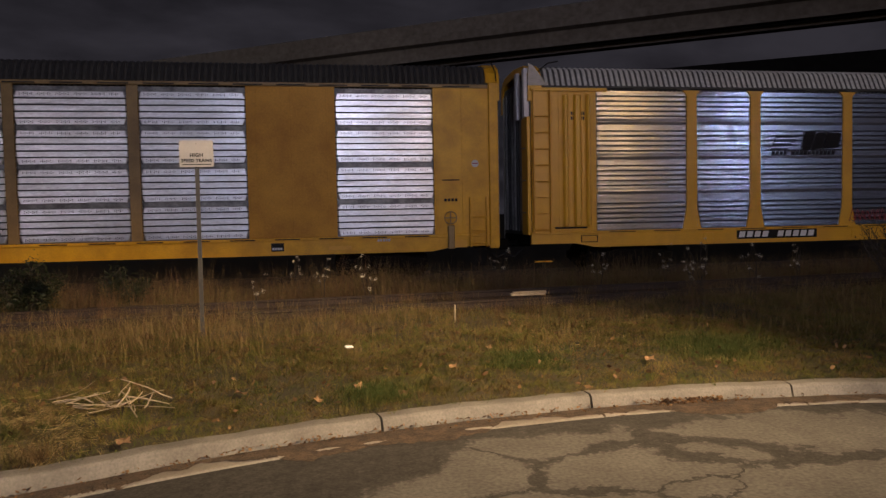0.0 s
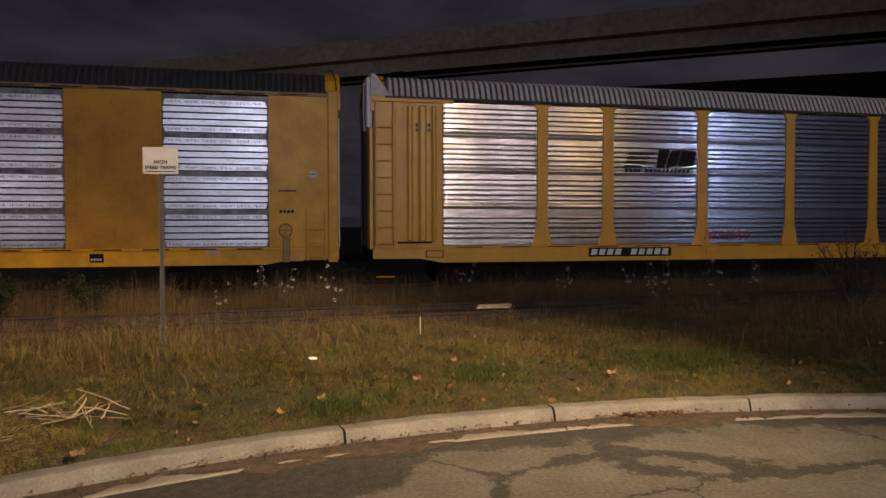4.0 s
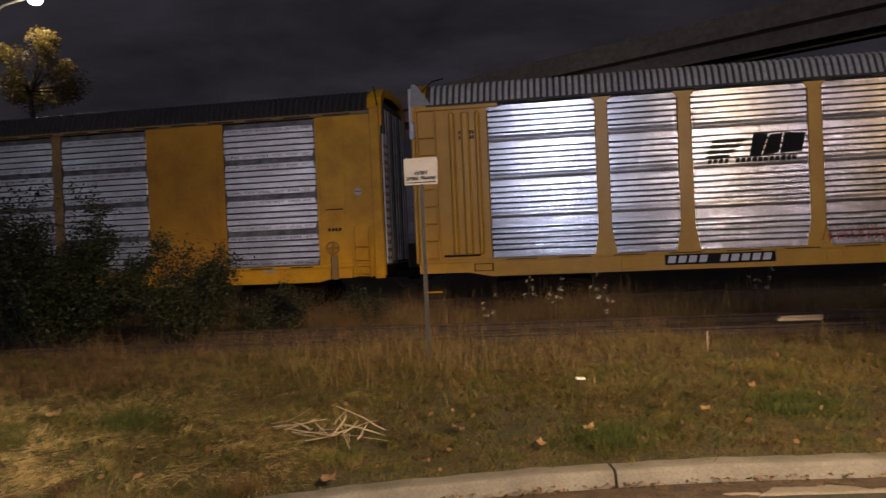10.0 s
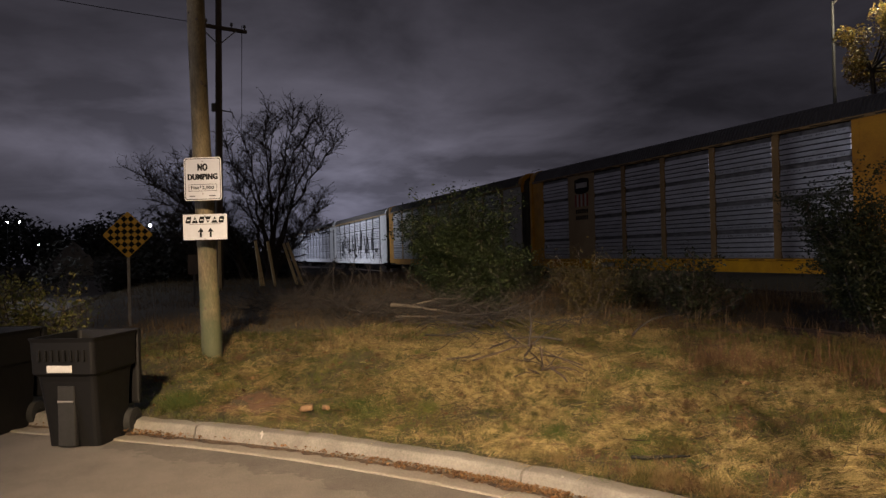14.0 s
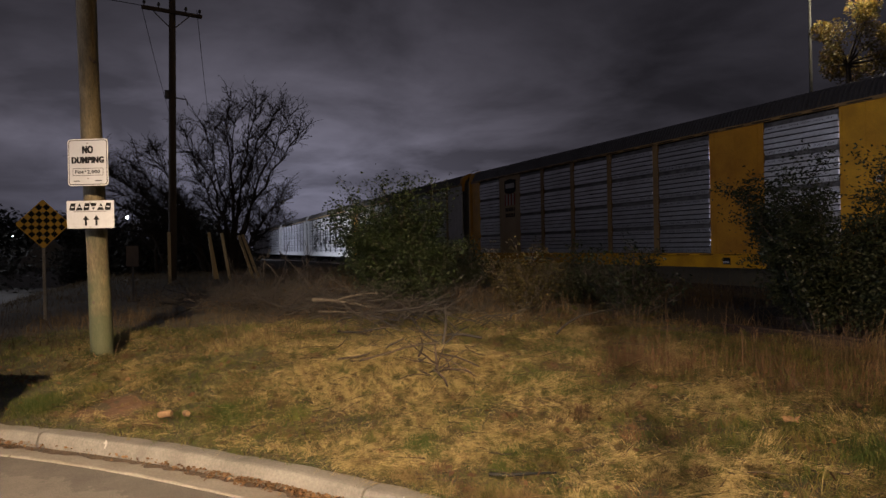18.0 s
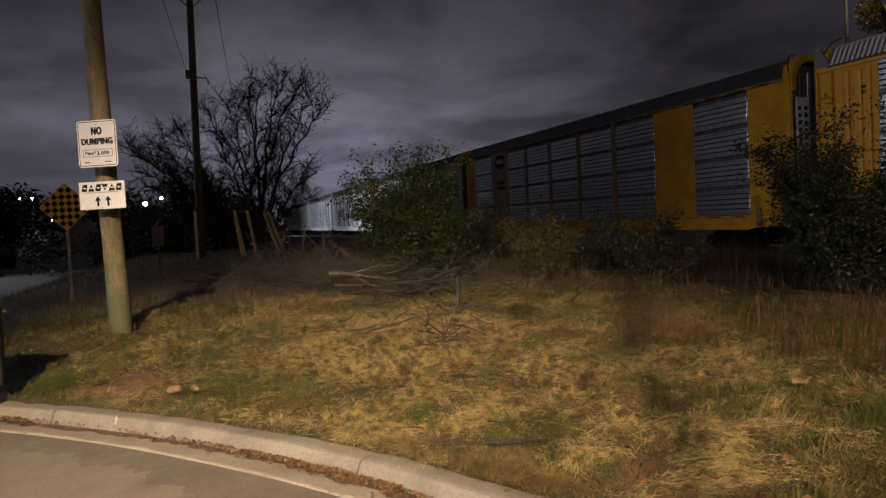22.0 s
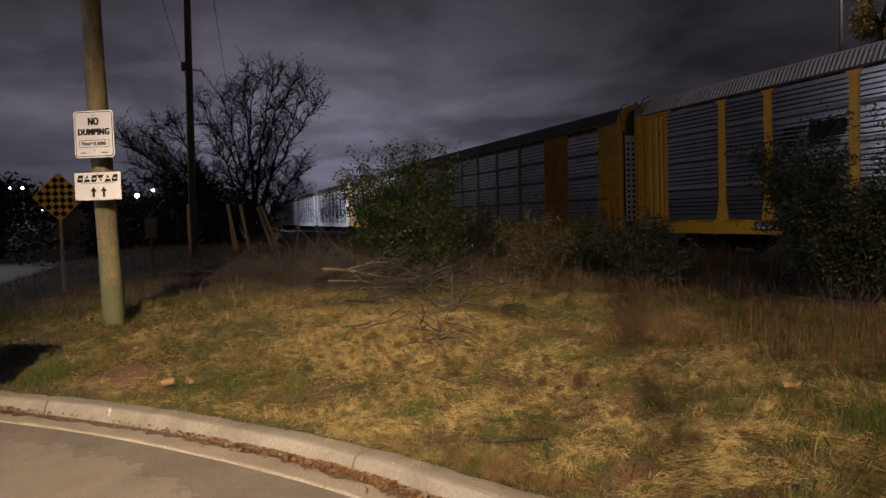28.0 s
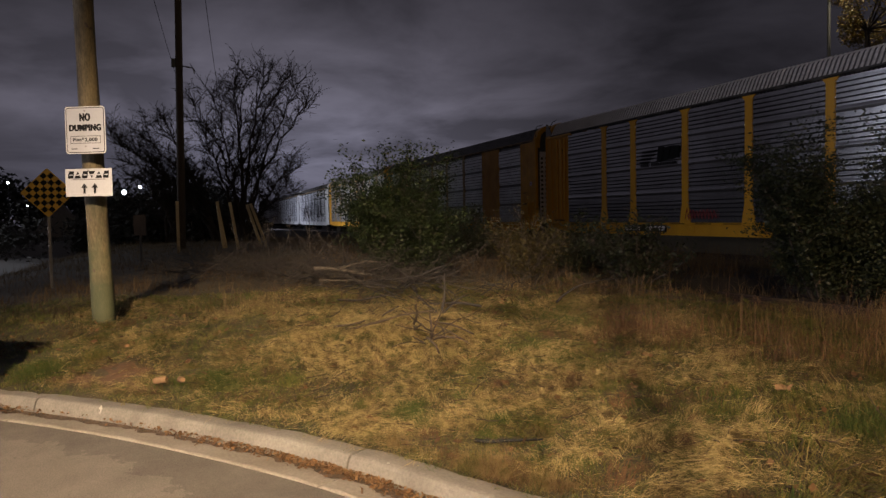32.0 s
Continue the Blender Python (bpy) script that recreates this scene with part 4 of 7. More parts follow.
M["faded_sheet"] = mat("faded_tan_sheet", (0.42, 0.30, 0.14), (0.30, 0.20, 0.09), 0.5, scale=1.0, fine=25)
M["end_zinc"] = mat("pale_zinc", (0.78, 0.74, 0.78), (0.55, 0.52, 0.55), 0.45, 0.0, scale=4, fine=40)
M["roof_dark"] = mat("dark_roof_sheet", (0.075, 0.07, 0.065), (0.045, 0.042, 0.04), 0.55, 0.3, scale=0.7, fine=12, amount=0.7)


def truck(car, x, keyed):
    """A two-axle truck: side frames, bolster, springs; wheelsets turn."""
    fr = bmesh.new()
    for y in (0.42, 2.55):
        out = [(-1.25, 0.30), (-1.05, 0.18), (-0.35, 0.10), (0.35, 0.10), (1.05, 0.18), (1.25, 0.30), (1.25, 0.52), (0.8, 0.55), (0.45, 0.68), (-0.45, 0.68), (-0.8, 0.55), (-1.25, 0.52)]
        a = [fr.verts.new((px, y, pz)) for px, pz in out]
        b = [fr.verts.new((px, y + 0.14, pz)) for px, pz in out]
        fr.faces.new(a)
        fr.faces.new(b[::-1])
        for i in range(len(out)):
            fr.faces.new((a[i], b[i], b[(i + 1) % len(out)], a[(i + 1) % len(out)]))
    box(-0.2, 0.4, 0.3, 0.2, 2.7, 0.6, 0.03, fr)
    bmesh.ops.recalc_face_normals(fr, faces=fr.faces)
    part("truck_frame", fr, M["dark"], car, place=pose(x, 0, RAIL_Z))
    for dx in (-0.88, 0.88):
        bm = bmesh.new()
        for y in (0.74, 2.21):
            tube([(0, y, 0), (0, y + 0.02, 0), (0, y + 0.025, 0), (0, y + 0.13, 0), (0, y + 0.135, 0)], [0.36, 0.36, 0.42, 0.42, 0.30], 24, bm)
            for k in range(4):
                a = math.pi / 2 * k
                tube([(0.2 * math.cos(a), y - 0.015, 0.2 * math.sin(a)), (0.2 * math.cos(a), y + 0.01, 0.2 * math.sin(a))], 0.05, 6, bm)
        tube([(0, 0.5, 0), (0, 2.6, 0)], 0.08, 10, bm)
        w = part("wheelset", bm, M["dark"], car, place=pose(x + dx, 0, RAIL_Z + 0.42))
        if keyed:
            WHEELS.append((w, x + dx))


WHEELS, CARS = [], []


def bars(car, x0, z0, w, h, count, material, back=None, y=-0.05, lean=0.0, name="marking"):
    """Writing that is not to be read: a row of plain bars, on a plate if there is one."""
    if back:
        part("plate", box(x0 - 0.06, y, z0 - 0.05, x0 + w + 0.06, y + 0.012, z0 + h + 0.05, 0.003), back, car)
        y -= 0.006
    step = w / count
    for k in range(count):
        if count > 8 and k == 4:
            continue
        bm = box(x0 + k * step, y, z0, x0 + (k + 0.72) * step, y + 0.005, z0 + h, 0.0)
        for v in bm.verts:
            v.co.x += lean * (v.co.z - z0)
        part(name, bm, material, car)


def end_hood(car, xa, xb, material):
    """Arched hood over an end door, following the roof."""
    outer = [(0.005, EAVE - 0.42), (0.0, EAVE + 0.04), (0.08, EAVE + 0.34), (0.25, EAVE + 0.51), (0.5, EAVE + 0.63), (1.52, EAVE + 0.71), (2.55, EAVE + 0.63), (2.8, EAVE + 0.51), (2.97, EAVE + 0.34), (3.05, EAVE + 0.04), (3.045, EAVE - 0.42)]
    inner = [(0.14, EAVE - 0.42), (0.16, EAVE - 0.02), (0.24, EAVE + 0.2), (0.38, EAVE + 0.34), (0.56, EAVE + 0.42), (1.52, EAVE + 0.48), (2.49, EAVE + 0.42), (2.67, EAVE + 0.34), (2.81, EAVE + 0.2), (2.89, EAVE - 0.02), (2.91, EAVE - 0.42)]
    bm = bmesh.new()
    ring = [[bm.verts.new((x, y, z)) for y, z in line] for x in (xa, xb) for line in (outer, inner)]
    for a, b in ((ring[0], ring[1]), (ring[1], ring[3]), (ring[3], ring[2]), (ring[2], ring[0])):
        for k in range(len(outer) - 1):
            bm.faces.new((a[k], a[k + 1], b[k + 1], b[k]))
    for k in (0, -1):
        bm.faces.new((ring[0][k], ring[1][k], ring[3][k], ring[2][k]))
    bmesh.ops.recalc_face_normals(bm, faces=bm.faces)
    return part("end_hood", bm, material, car)


def car_frame(name, label, x0, x1, side, seams=True, keyed=True):
    """Empty, sill, floor, far wall, ends, trucks and couplers of a car from x0 to x1 (in the train's own measure)."""
    mid = (x0 + x1) / 2
    car = empty(name, label, "rail car", pose(mid, FACE, 0), group="cars of the train")
    half = (x1 - x0) / 2
    out = [(-half, DECK - 0.02), (-half, SILL + 0.12), (-half + 1.3, SILL + 0.12), (-half + 1.9, SILL), (half - 1.9, SILL), (half - 1.3, SILL + 0.12), (half, SILL + 0.12), (half, DECK - 0.02)]
    part("side_sill", prism(out, 0.1), side, car)
    part("sill_flange", box(-half, -0.05, DECK - 0.10, half, 0.0, DECK - 0.02, 0.008), side, car)
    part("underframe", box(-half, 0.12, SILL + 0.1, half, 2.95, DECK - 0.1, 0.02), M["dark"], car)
    part("far_side", box(-half, 2.95, SILL, half, 3.05, EAVE, 0.02), M["panel_old"], car)
    part("inner_lining", box(-half + 0.1, 0.06, DECK - 0.02, half - 0.1, 0.09, PANEL_TOP, 0.0), M["backing"], car)
    for sgn in (-1, 1):
        a, b = sorted((sgn * half, sgn * (half - 0.08)))
        part("end_door", box(a, 0.12, DECK - 0.1, b, 2.93, EAVE + 0.3, 0.02), M["door_grey"], car)
        bm = tube([(sgn * (half - 0.4), 1.525, 0.78), (sgn * (half + 0.38), 1.525, 0.78)], 0.09, 10)
        box(*(sorted((sgn * (half + 0.30), sgn * (half + 0.52)))[:1]), 1.38, 0.62, sorted((sgn * (half + 0.30), sgn * (half + 0.52)))[1], 1.67, 0.94, 0.03, bm)
        part("coupler", bm, M["dark"], car)
        bm = tube([(sgn * (half - 0.1), 1.2, 0.7), (sgn * (half + 0.2), 1.15, 0.42), (sgn * (half + 0.48), 1.25, 0.52)], 0.025, 6)
        part("brake_hose", bm, M["rubber"], car)
        # upright corrugations of the end doors
        for q in range(9):
            y = 0.28 + q * 0.31
            a, b = sorted((sgn * (half - 0.01), sgn * (half + 0.035)))
            part("door_rib", box(a, y, DECK, b, y + 0.13, EAVE + 0.1, 0.012), M["panel_old"] if q % 3 else M["door_grey"], car)
        end_hood(car, sgn * (half - 0.34), sgn * (half + 0.05), side)
    for xt in (-half + 3.2, half - 3.2):
        truck(car, xt, keyed)
    CARS.append((car, mid))
    return car, mid


def stencil(car, x, z, w, h, rows=2):
    for r in range(rows):
        bars(car, x, z - r * h * 1.5, w, h, 6, M["black"], y=-0.004, name="stencil")


def build_first_car():
    car, mid = car_frame("autorack_car", "yellow autorack rail car with ribbed galvanised side panels", -21.9, 4.45, M["yellow"])
    o = -mid
    bays = [(0.0, 2.63), (-4.94, -2.30), (-7.87, -5.22), (-10.66, -8.13), (-13.3, -10.92), (-15.72, -13.56), (-20.5, -18.0)]
    for a, b in bays:
        bay_panels(car, a + o, b + o, "ribbed")
    for a, b in bays[:3]:
        perforations(car, a + o, b + o)
    for a, b in ((-5.22, -4.94), (-8.13, -7.87), (-10.92, -10.66), (-13.56, -13.3)):
        post(car, a + o, b + o, M["post_faded"])
        bolts_strip(car, b + o + 0.02, M["panel"])
    flat_wall(car, -2.30 + o, 0.0 + o, M["orange"], [-2.05 + o, -1.15 + o, -0.22 + o])
    flat_wall(car, -18.0 + o, -15.72 + o, M["faded_sheet"], [-17.9 + o])
    flat_wall(car, 2.63 + o, 4.45 + o, M["yellow"], [2.72 + o, 3.42 + o, 4.18 + o])
    flat_wall(car, -21.9 + o, -20.5 + o, M["yellow"], [-21.2 + o])
    # corner mast with a rounded head at the coupled end
    for x, s in ((4.30 + o, 1), (-21.75 + o, -1)):
        part("corner_post", box(x - 0.13, -0.06, SILL + 0.05, x + 0.13, 0.08, EAVE + 0.06, 0.02), M["yellow"], car)
        part("grab_iron", tube([(x + 0.1 * s, -0.03, EAVE + 0.1), (x + 0.08 * s, -0.05, EAVE + 0.34), (x + 0.0 * s, 0.1, EAVE + 0.62), (x - 0.1 * s, 0.5, EAVE + 0.72)], 0.016, 6), M["black"], car)
        e = x + 0.15 * s
        plate = part("end_grating", box(min(e, e + 0.04 * s), 0.14, DECK - 0.05, max(e, e + 0.04 * s), 0.62, EAVE - 0.62, 0.01), M["end_zinc"], car, "pale galvanised end grating")
        for q in range(15):
            z = DECK + 0.05 + q * 0.215
            for yy in (0.19, 0.43):
                part("slot", box(min(e + 0.035 * s, e + 0.043 * s), yy, z, max(e + 0.035 * s, e + 0.043 * s), yy + 0.12, z + 0.10, 0.0), M["black"], plate)
    # low grab ladder, hand brake, and plates on the end sheet
    ladder(car, 3.62 + o, 4.08 + o, SILL + 0.1, 2.15, 0.36, M["yellow"])
    bm = tube([(3.05 + o + 0.17 * math.cos(a), -0.13, 1.6 + 0.17 * math.sin(a)) for a in (2 * math.pi * k / 14 for k in range(15))], 0.014, 6)
    box(2.89 + o, -0.14, 1.585, 3.21 + o, -0.12, 1.615, 0.0, bm)
    box(3.035 + o, -0.14, 1.44, 3.065 + o, -0.12, 1.76, 0.0, bm)
    part("brake_wheel", bm, M["post_faded"], car)
    part("brake_chain_box", box(2.98 + o, -0.12, 0.75, 3.16 + o, -0.01, 1.4, 0.02), M["post_faded"], car)
    part("reflector", box(3.12 + o, -0.02, 0.78, 3.52 + o, 0.0, 0.98, 0.006), M["yellow_bright"], car, "bright yellow reflector")
    part("reflector", box(-0.25 + o, -0.012, 0.80, 0.35 + o, 0.0, 0.90, 0.004), M["yellow_bright"], car, "bright yellow reflector")
    part("defect_box", box(-1.75 + o, -0.02, 0.80, -1.42 + o, 0.0, 1.02, 0.006), M["black"], car, "black stencilled box")
    bars(car, -1.72 + o, 0.84, 0.27, 0.06, 4, M["white_old"], y=-0.027)
    bars(car, 1.05 + o, 1.0, 0.36, 0.07, 5, M["white_old"], y=-0.058, name="marking")
    for k in range(9):
        part("tie_slot", box(-7.4 + o + k * 1.15, -0.054, DECK - 0.075, -6.75 + o + k * 1.15, -0.049, DECK - 0.045, 0.0), M["black"], car)
    for k in range(22):
        x = -20.2 + o + k * 1.1
        part("eave_slot", box(x, -0.039, PANEL_TOP + 0.05, x + 0.75, -0.0345, PANEL_TOP + 0.085, 0.0), M["black"], car)
    part("stencil_frame", box(2.86 + o, -0.004, 2.62, 3.34 + o, -0.001, 2.65, 0.0), M["black"], car)
    bars(car, 2.9 + o, 2.05, 0.4, 0.08, 4, M["black"], y=-0.004)
    part("warning_disc", tube([(3.78 + o, -0.008, 3.08), (3.78 + o, 0.0, 3.08)], 0.10, 16), M["white_old"], car, "small round white warning mark")
    part("warning_bar", box(3.70 + o, -0.012, 3.07, 3.86 + o, -0.009, 3.10), M["red"], car)
    # railway's shield on the narrow flat sheet, as plain shapes
    x = -16.75 + o
    part("emblem_ground", prism([(x - 0.62, 4.35), (x - 0.45, 4.25), (x, 4.2), (x + 0.45, 4.25), (x + 0.62, 4.35), (x + 0.62, 4.9), (x, 4.98), (x - 0.62, 4.9)], 0.01), M["black"], car, place=pose(0, -0.012, 0))
    part("emblem_band", box(x - 0.48, -0.02, 4.5, x + 0.48, -0.012, 4.74, 0.0), M["white_old"], car)
    for k in range(7):
        part("emblem_stripe", box(x - 0.58 + k * 0.17, -0.016, 3.62, x - 0.49 + k * 0.17, -0.002, 4.2, 0.0), M["red"] if k % 2 == 0 else M["white_old"], car)
    stencil(car, x - 0.55, 3.3, 1.1, 0.2)
    bars(car, -15.2 + o, 0.82, 1.0, 0.14, 9, M["white_old"], M["black"], y=-0.02)
    # graffiti on the sill, as loose red strokes
    for k in range(6):
        bm = tube([(-13.0 + o + k * 0.2, -0.055, 0.80), (-12.95 + o + k * 0.2, -0.055, 0.95), (-12.82 + o + k * 0.2, -0.055, 0.86)], 0.012, 5)
        part("paint_stroke", bm, M["white_old"], car)
    roof(car, -21.9 + o, 4.2 + o, M["roof_dull"], M["roof_dark"])
    return car


def build_second_car():
    car, mid = car_frame("autorack_car", "bright yellow autorack car with smooth-rolled galvanised panels and ladder", 5.37, 31.8, M["gold"])
    o = -mid
    bays = [(7.30, 10.06), (10.34, 12.07), (12.36, 15.11), (15.39, 18.1), (18.38, 21.1), (21.38, 24.1), (24.38, 26.1), (26.38, 29.1)]
    for a, b in bays:
        bay_panels(car, a + o, b + o, "smooth")
    for (_, a), (b, _) in zip(bays, bays[1:]):
        post(car, a + o, b + o, M["gold"], 0.14)
        bolts_strip(car, b + o + 0.02, M["panel"])
    wall = flat_wall(car, 5.40 + o, 7.30 + o, M["gold"], [6.0 + o, 6.2 + o])
    flat_wall(car, 29.1 + o, 31.8 + o, M["gold"], [30.4 + o])
    # pressed swages of the door pocket
    for x, w in ((6.30, 0.16), (6.62, 0.22), (6.98, 0.14)):
        part("swage", box(x + o, -0.10, DECK + 0.1, x + w + o, 0.0, PANEL_TOP - 0.1, 0.05), M["gold"], car)
    part("door_track", box(6.05 + o, -0.055, DECK + 0.06, 7.0 + o, 0.0, DECK + 0.11, 0.01), M["black"], car)
    ladder(car, 5.45 + o, 5.93 + o, DECK - 0.05, EAVE - 0.12, 0.45, M["yellow_bright"])
    part("top_rail", box(5.37 + o, -0.06, EAVE - 0.16, 7.6 + o, 0.0, EAVE - 0.06, 0.01), M["gold"], car)
    bm = prism([(5.30, EAVE), (5.85, EAVE), (5.72, EAVE + 0.22), (5.46, EAVE + 0.56), (5.34, EAVE + 0.60)], 0.05)
    part("roof_gusset", bm, M["steel"], car, "pale steel roof bracket", pose(o, -0.01, 0))
    part("end_corner", box(5.28 + o, 0.04, DECK - 0.1, 5.39 + o, 0.62, EAVE - 0.85, 0.02), M["gold"], car)
    part("end_post", box(5.22 + o, 0.10, EAVE - 0.85, 5.37 + o, 0.3, EAVE + 0.5, 0.02), M["end_zinc"], car, "pale zinc end post")
    part("end_post", box(5.22 + o, 0.9, EAVE - 0.85, 5.37 + o, 1.1, EAVE + 0.5, 0.02), M["end_zinc"], car, "pale zinc end post")
    for z in (1.7, 2.6, 3.5):
        part("end_rung", tube([(5.24 + o, 0.06, z), (5.2 + o, 0.08, z), (5.2 + o, 0.52, z), (5.24 + o, 0.55, z)], 0.014, 6), M["steel"], car)
    stencil(car, 6.55 + o, 4.42, 0.42, 0.09)
    # emblem as plain shapes: slanted stripes and two dark blocks
    for k in range(4):
        z = 3.86 - k * 0.13
        part("emblem_stripe", prism([(12.84 - k * 0.06, z - 0.085), (13.62 - k * 0.15, z - 0.085), (13.66 - k * 0.13, z), (12.88 - k * 0.06, z)], 0.012), M["black"], car, place=pose(o, -0.052, 0))
    part("emblem_block", prism([(13.72, 3.42), (13.98, 3.42), (14.16, 3.94), (13.82, 3.94)], 0.012), M["black"], car, place=pose(o, -0.052, 0))
    part("emblem_block", prism([(14.02, 3.42), (14.38, 3.46), (14.50, 3.94), (14.20, 3.90)], 0.012), M["black"], car, place=pose(o, -0.052, 0))
    part("emblem_block", prism([(14.42, 3.44), (14.92, 3.48), (15.02, 3.9), (14.56, 3.94)], 0.012), M["black"], car, place=pose(o, -0.052, 0))
    bars(car, 12.72 + o, 3.27, 2.1, 0.10, 16, M["black"], y=-0.05, lean=0.2, name="emblem_line")
    # reporting marks, as bars on a black plate
    bars(car, 11.68 + o, 0.86, 2.5, 0.17, 10, M["white"], M["black"], y=-0.02, lean=0.25)
    part("notice", box(6.82 + o, -0.008, 0.83, 7.32 + o, 0.0, 1.03, 0.003), M["black"], car)
    part("notice", box(6.85 + o, -0.012, 0.85, 7.29 + o, -0.008, 1.01, 0.002), M["yellow_bright"], car)
    for x in (10.55, 15.4):
        part("jacking_pad", box(x + o, -0.03, 0.75, x + 0.32 + o, 0.0, 1.02, 0.01), M["gold"], car)
    part("step", box(5.45 + o, -0.03, 0.30, 5.95 + o, 0.02, 0.34, 0.01), M["gold"], car)
    for k in range(16):
        x = 7.45 + o + k * 1.36
        part("eave_slot", box(x, -0.0395, PANEL_TOP + 0.04, x + 0.95, -0.0345, PANEL_TOP + 0.075, 0.0), M["black"], car)
        part("tie_slot", box(x + 0.2, -0.054, DECK - 0.07, x + 1.0, -0.049, DECK - 0.045, 0.0), M["black"], car)
    # red scrawl across the lower sheets
    rng = random.Random(8)
    for k in range(9):
        x = 15.3 + o + k * 0.17
        bm = tube([(x, -0.06, 1.25 + rng.random() * 0.1), (x + 0.1, -0.06, 1.55 + rng.random() * 0.1), (x + 0.22, -0.06, 1.3), (x + 0.12, -0.06, 1.4)], 0.014, 5)
        part("paint_stroke", bm, M["red"], car)
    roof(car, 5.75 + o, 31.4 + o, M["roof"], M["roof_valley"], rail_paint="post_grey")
    # grab iron at the roof corner
    part("grab_iron", tube([(5.5 + o, 0.02, EAVE + 0.02), (5.58 + o, 0.02, EAVE + 0.35), (5.9 + o, 0.02, EAVE + 0.62), (6.2 + o, 0.05, EAVE + 0.68)], 0.018, 6), M["black"], car)
    return car


def build_far_car(k, label, white_end=False, scrawl=False):
    east = -22.9 - 27.35 * k
    car, mid = car_frame("autorack_car", label, east - 26.35, east, M["white_old"] if k else M["orange"], keyed=(k == 0))
    o = -mid
    x = east - 2.6
    first = True
    while x > east - 24.5:
        bay_panels(car, x - 2.55 + o, x + o, "pale" if k else "old")
        post(car, x + o, x + 0.3 + o, M["post_grey"] if k else M["post_faded"])
        x -= 2.85
    flat_wall(car, east - 2.3 + o, east + o, M["white_old"] if white_end or k else M["orange"], [east - 1.2 + o, east - 0.7 + o])
    flat_wall(car, east - 26.35 + o, x + 0.3 + o, M["white_old"] if k else M["orange"], [])
    if scrawl:
        rng = random.Random(40 + k)
        a = east - 3.2 + o
        for q in range(30):
            a -= rng.uniform(0.3, 0.95)
            z, h = 1.3 + rng.random() * 0.9, rng.uniform(0.9, 2.2)
            w, lean = rng.uniform(0.22, 0.5), rng.uniform(-0.5, 0.5)
            if q % 4 == 1:
                h, w = rng.uniform(0.25, 0.4), rng.uniform(0.8, 1.5)
            bm = box(a, -0.045, z, a + w, -0.03, z + h, 0.004)
            for v in bm.verts:
                v.co.x += lean * (v.co.z - z)
            part("paint_block", bm, M["black"] if q % 5 else M["white_old"], car)
    roof(car, east - 26.35 + o, east + o, M["roof_dark"], M["roof_dark"], 0.32)
    return car


build_first_car()
build_second_car()
build_far_car(0, "weathered autorack car with a white-painted end", True, True)
build_far_car(1, "weathered autorack car lit by a far yard lamp", False, True)
build_far_car(2, "weathered autorack car far down the line", True)
build_far_car(3, "weathered autorack car far down the line")
build_far_car(4, "weathered autorack car at the far end of the line")


def place_car(mid, s):
    """The pose of a car whose middle is at mid in the train's own measure, when the train has run to s."""
    x = s + mid
    a, b = track_y(x - 9.0), track_y(x + 9.0)
    return pose(x, FACE + (a + b) / 2, 0, 0, 0, math.degrees(math.atan2(b - a, 18.0)))


def run_at(t):
    ts, ss = [r[0] for r in RUN], [r[1] for r in RUN]
    return float(np.interp(t, ts, ss))

# ---- poles, signs, bins ----
def ground_z(x, y):
    return float(land(np.array([x]), np.array([y]))[0])


def facing(x, y, z, nx, ny):
    """A pose whose -y side looks along (nx, ny)."""
    return pose(x, y, z, 0, 0, math.degrees(math.atan2(ny, nx)) + 90)


UPRIGHT = pose(0, 0, 0, 90, 0, 0)


def rounded_plate(w, h, t, r, seg=4):
    """A flat plate with round corners, centred, front face at y = -t."""
    out = []
    for cx, cz, a0 in ((w / 2 - r, h / 2 - r, 0), (-w / 2 + r, h / 2 - r, 90), (-w / 2 + r, -h / 2 + r, 180), (w / 2 - r, -h / 2 + r, 270)):
        for k in range(seg + 1):
            a = radians(a0 + 90 * k / seg)
            out.append((cx + r * math.cos(a), cz + r * math.sin(a)))
    bm = prism(out, t)
    for v in bm.verts:
        v.co.y -= t
    return bm


def outline_plate(w, h, line, y):
    bm = bmesh.new()
    for x0, z0, x1, z1 in ((-w / 2, h / 2 - line, w / 2, h / 2), (-w / 2, -h / 2, w / 2, -h / 2 + line), (-w / 2, -h / 2 + line, -w / 2 + line, h / 2 - line), (w / 2 - line, -h / 2 + line, w / 2, h / 2 - line)):
        box(x0, y - 0.001, z0, x1, y, z1, 0.0, bm)
    return bm


def build_near_pole():
    x, y = -9.60, 2.135
    z = ground_z(x, y)
    pole = empty("utility_pole", "round timber utility pole, pale and knotted, greenish near the foot", "utility pole", pose(x, y, z - 0.3, 1.15, -0.6, 0))
    pts, rad = [], []
    for k in range(24):
        h = k * 0.5
        pts.append((0.012 * math.sin(h * 1.1), 0.01 * math.cos(h * 0.9), h))
        rad.append(0.128 - 0.0038 * h + 0.004 * math.sin(h * 3.1))
    part("shaft", tube(pts, rad, 18), M["pole"], pole, smooth=True)
    rng = random.Random(3)
    for k in range(14):
        a, h = rng.uniform(-2.2, 0.6), rng.uniform(0.5, 7.5)
        r = 0.128 - 0.0038 * h
        part("knot", tube([((r - 0.01) * math.cos(a), (r - 0.01) * math.sin(a), h), ((r + 0.006) * math.cos(a), (r + 0.006) * math.sin(a), h)], 0.018, 6), M["pole_dark"], pole)


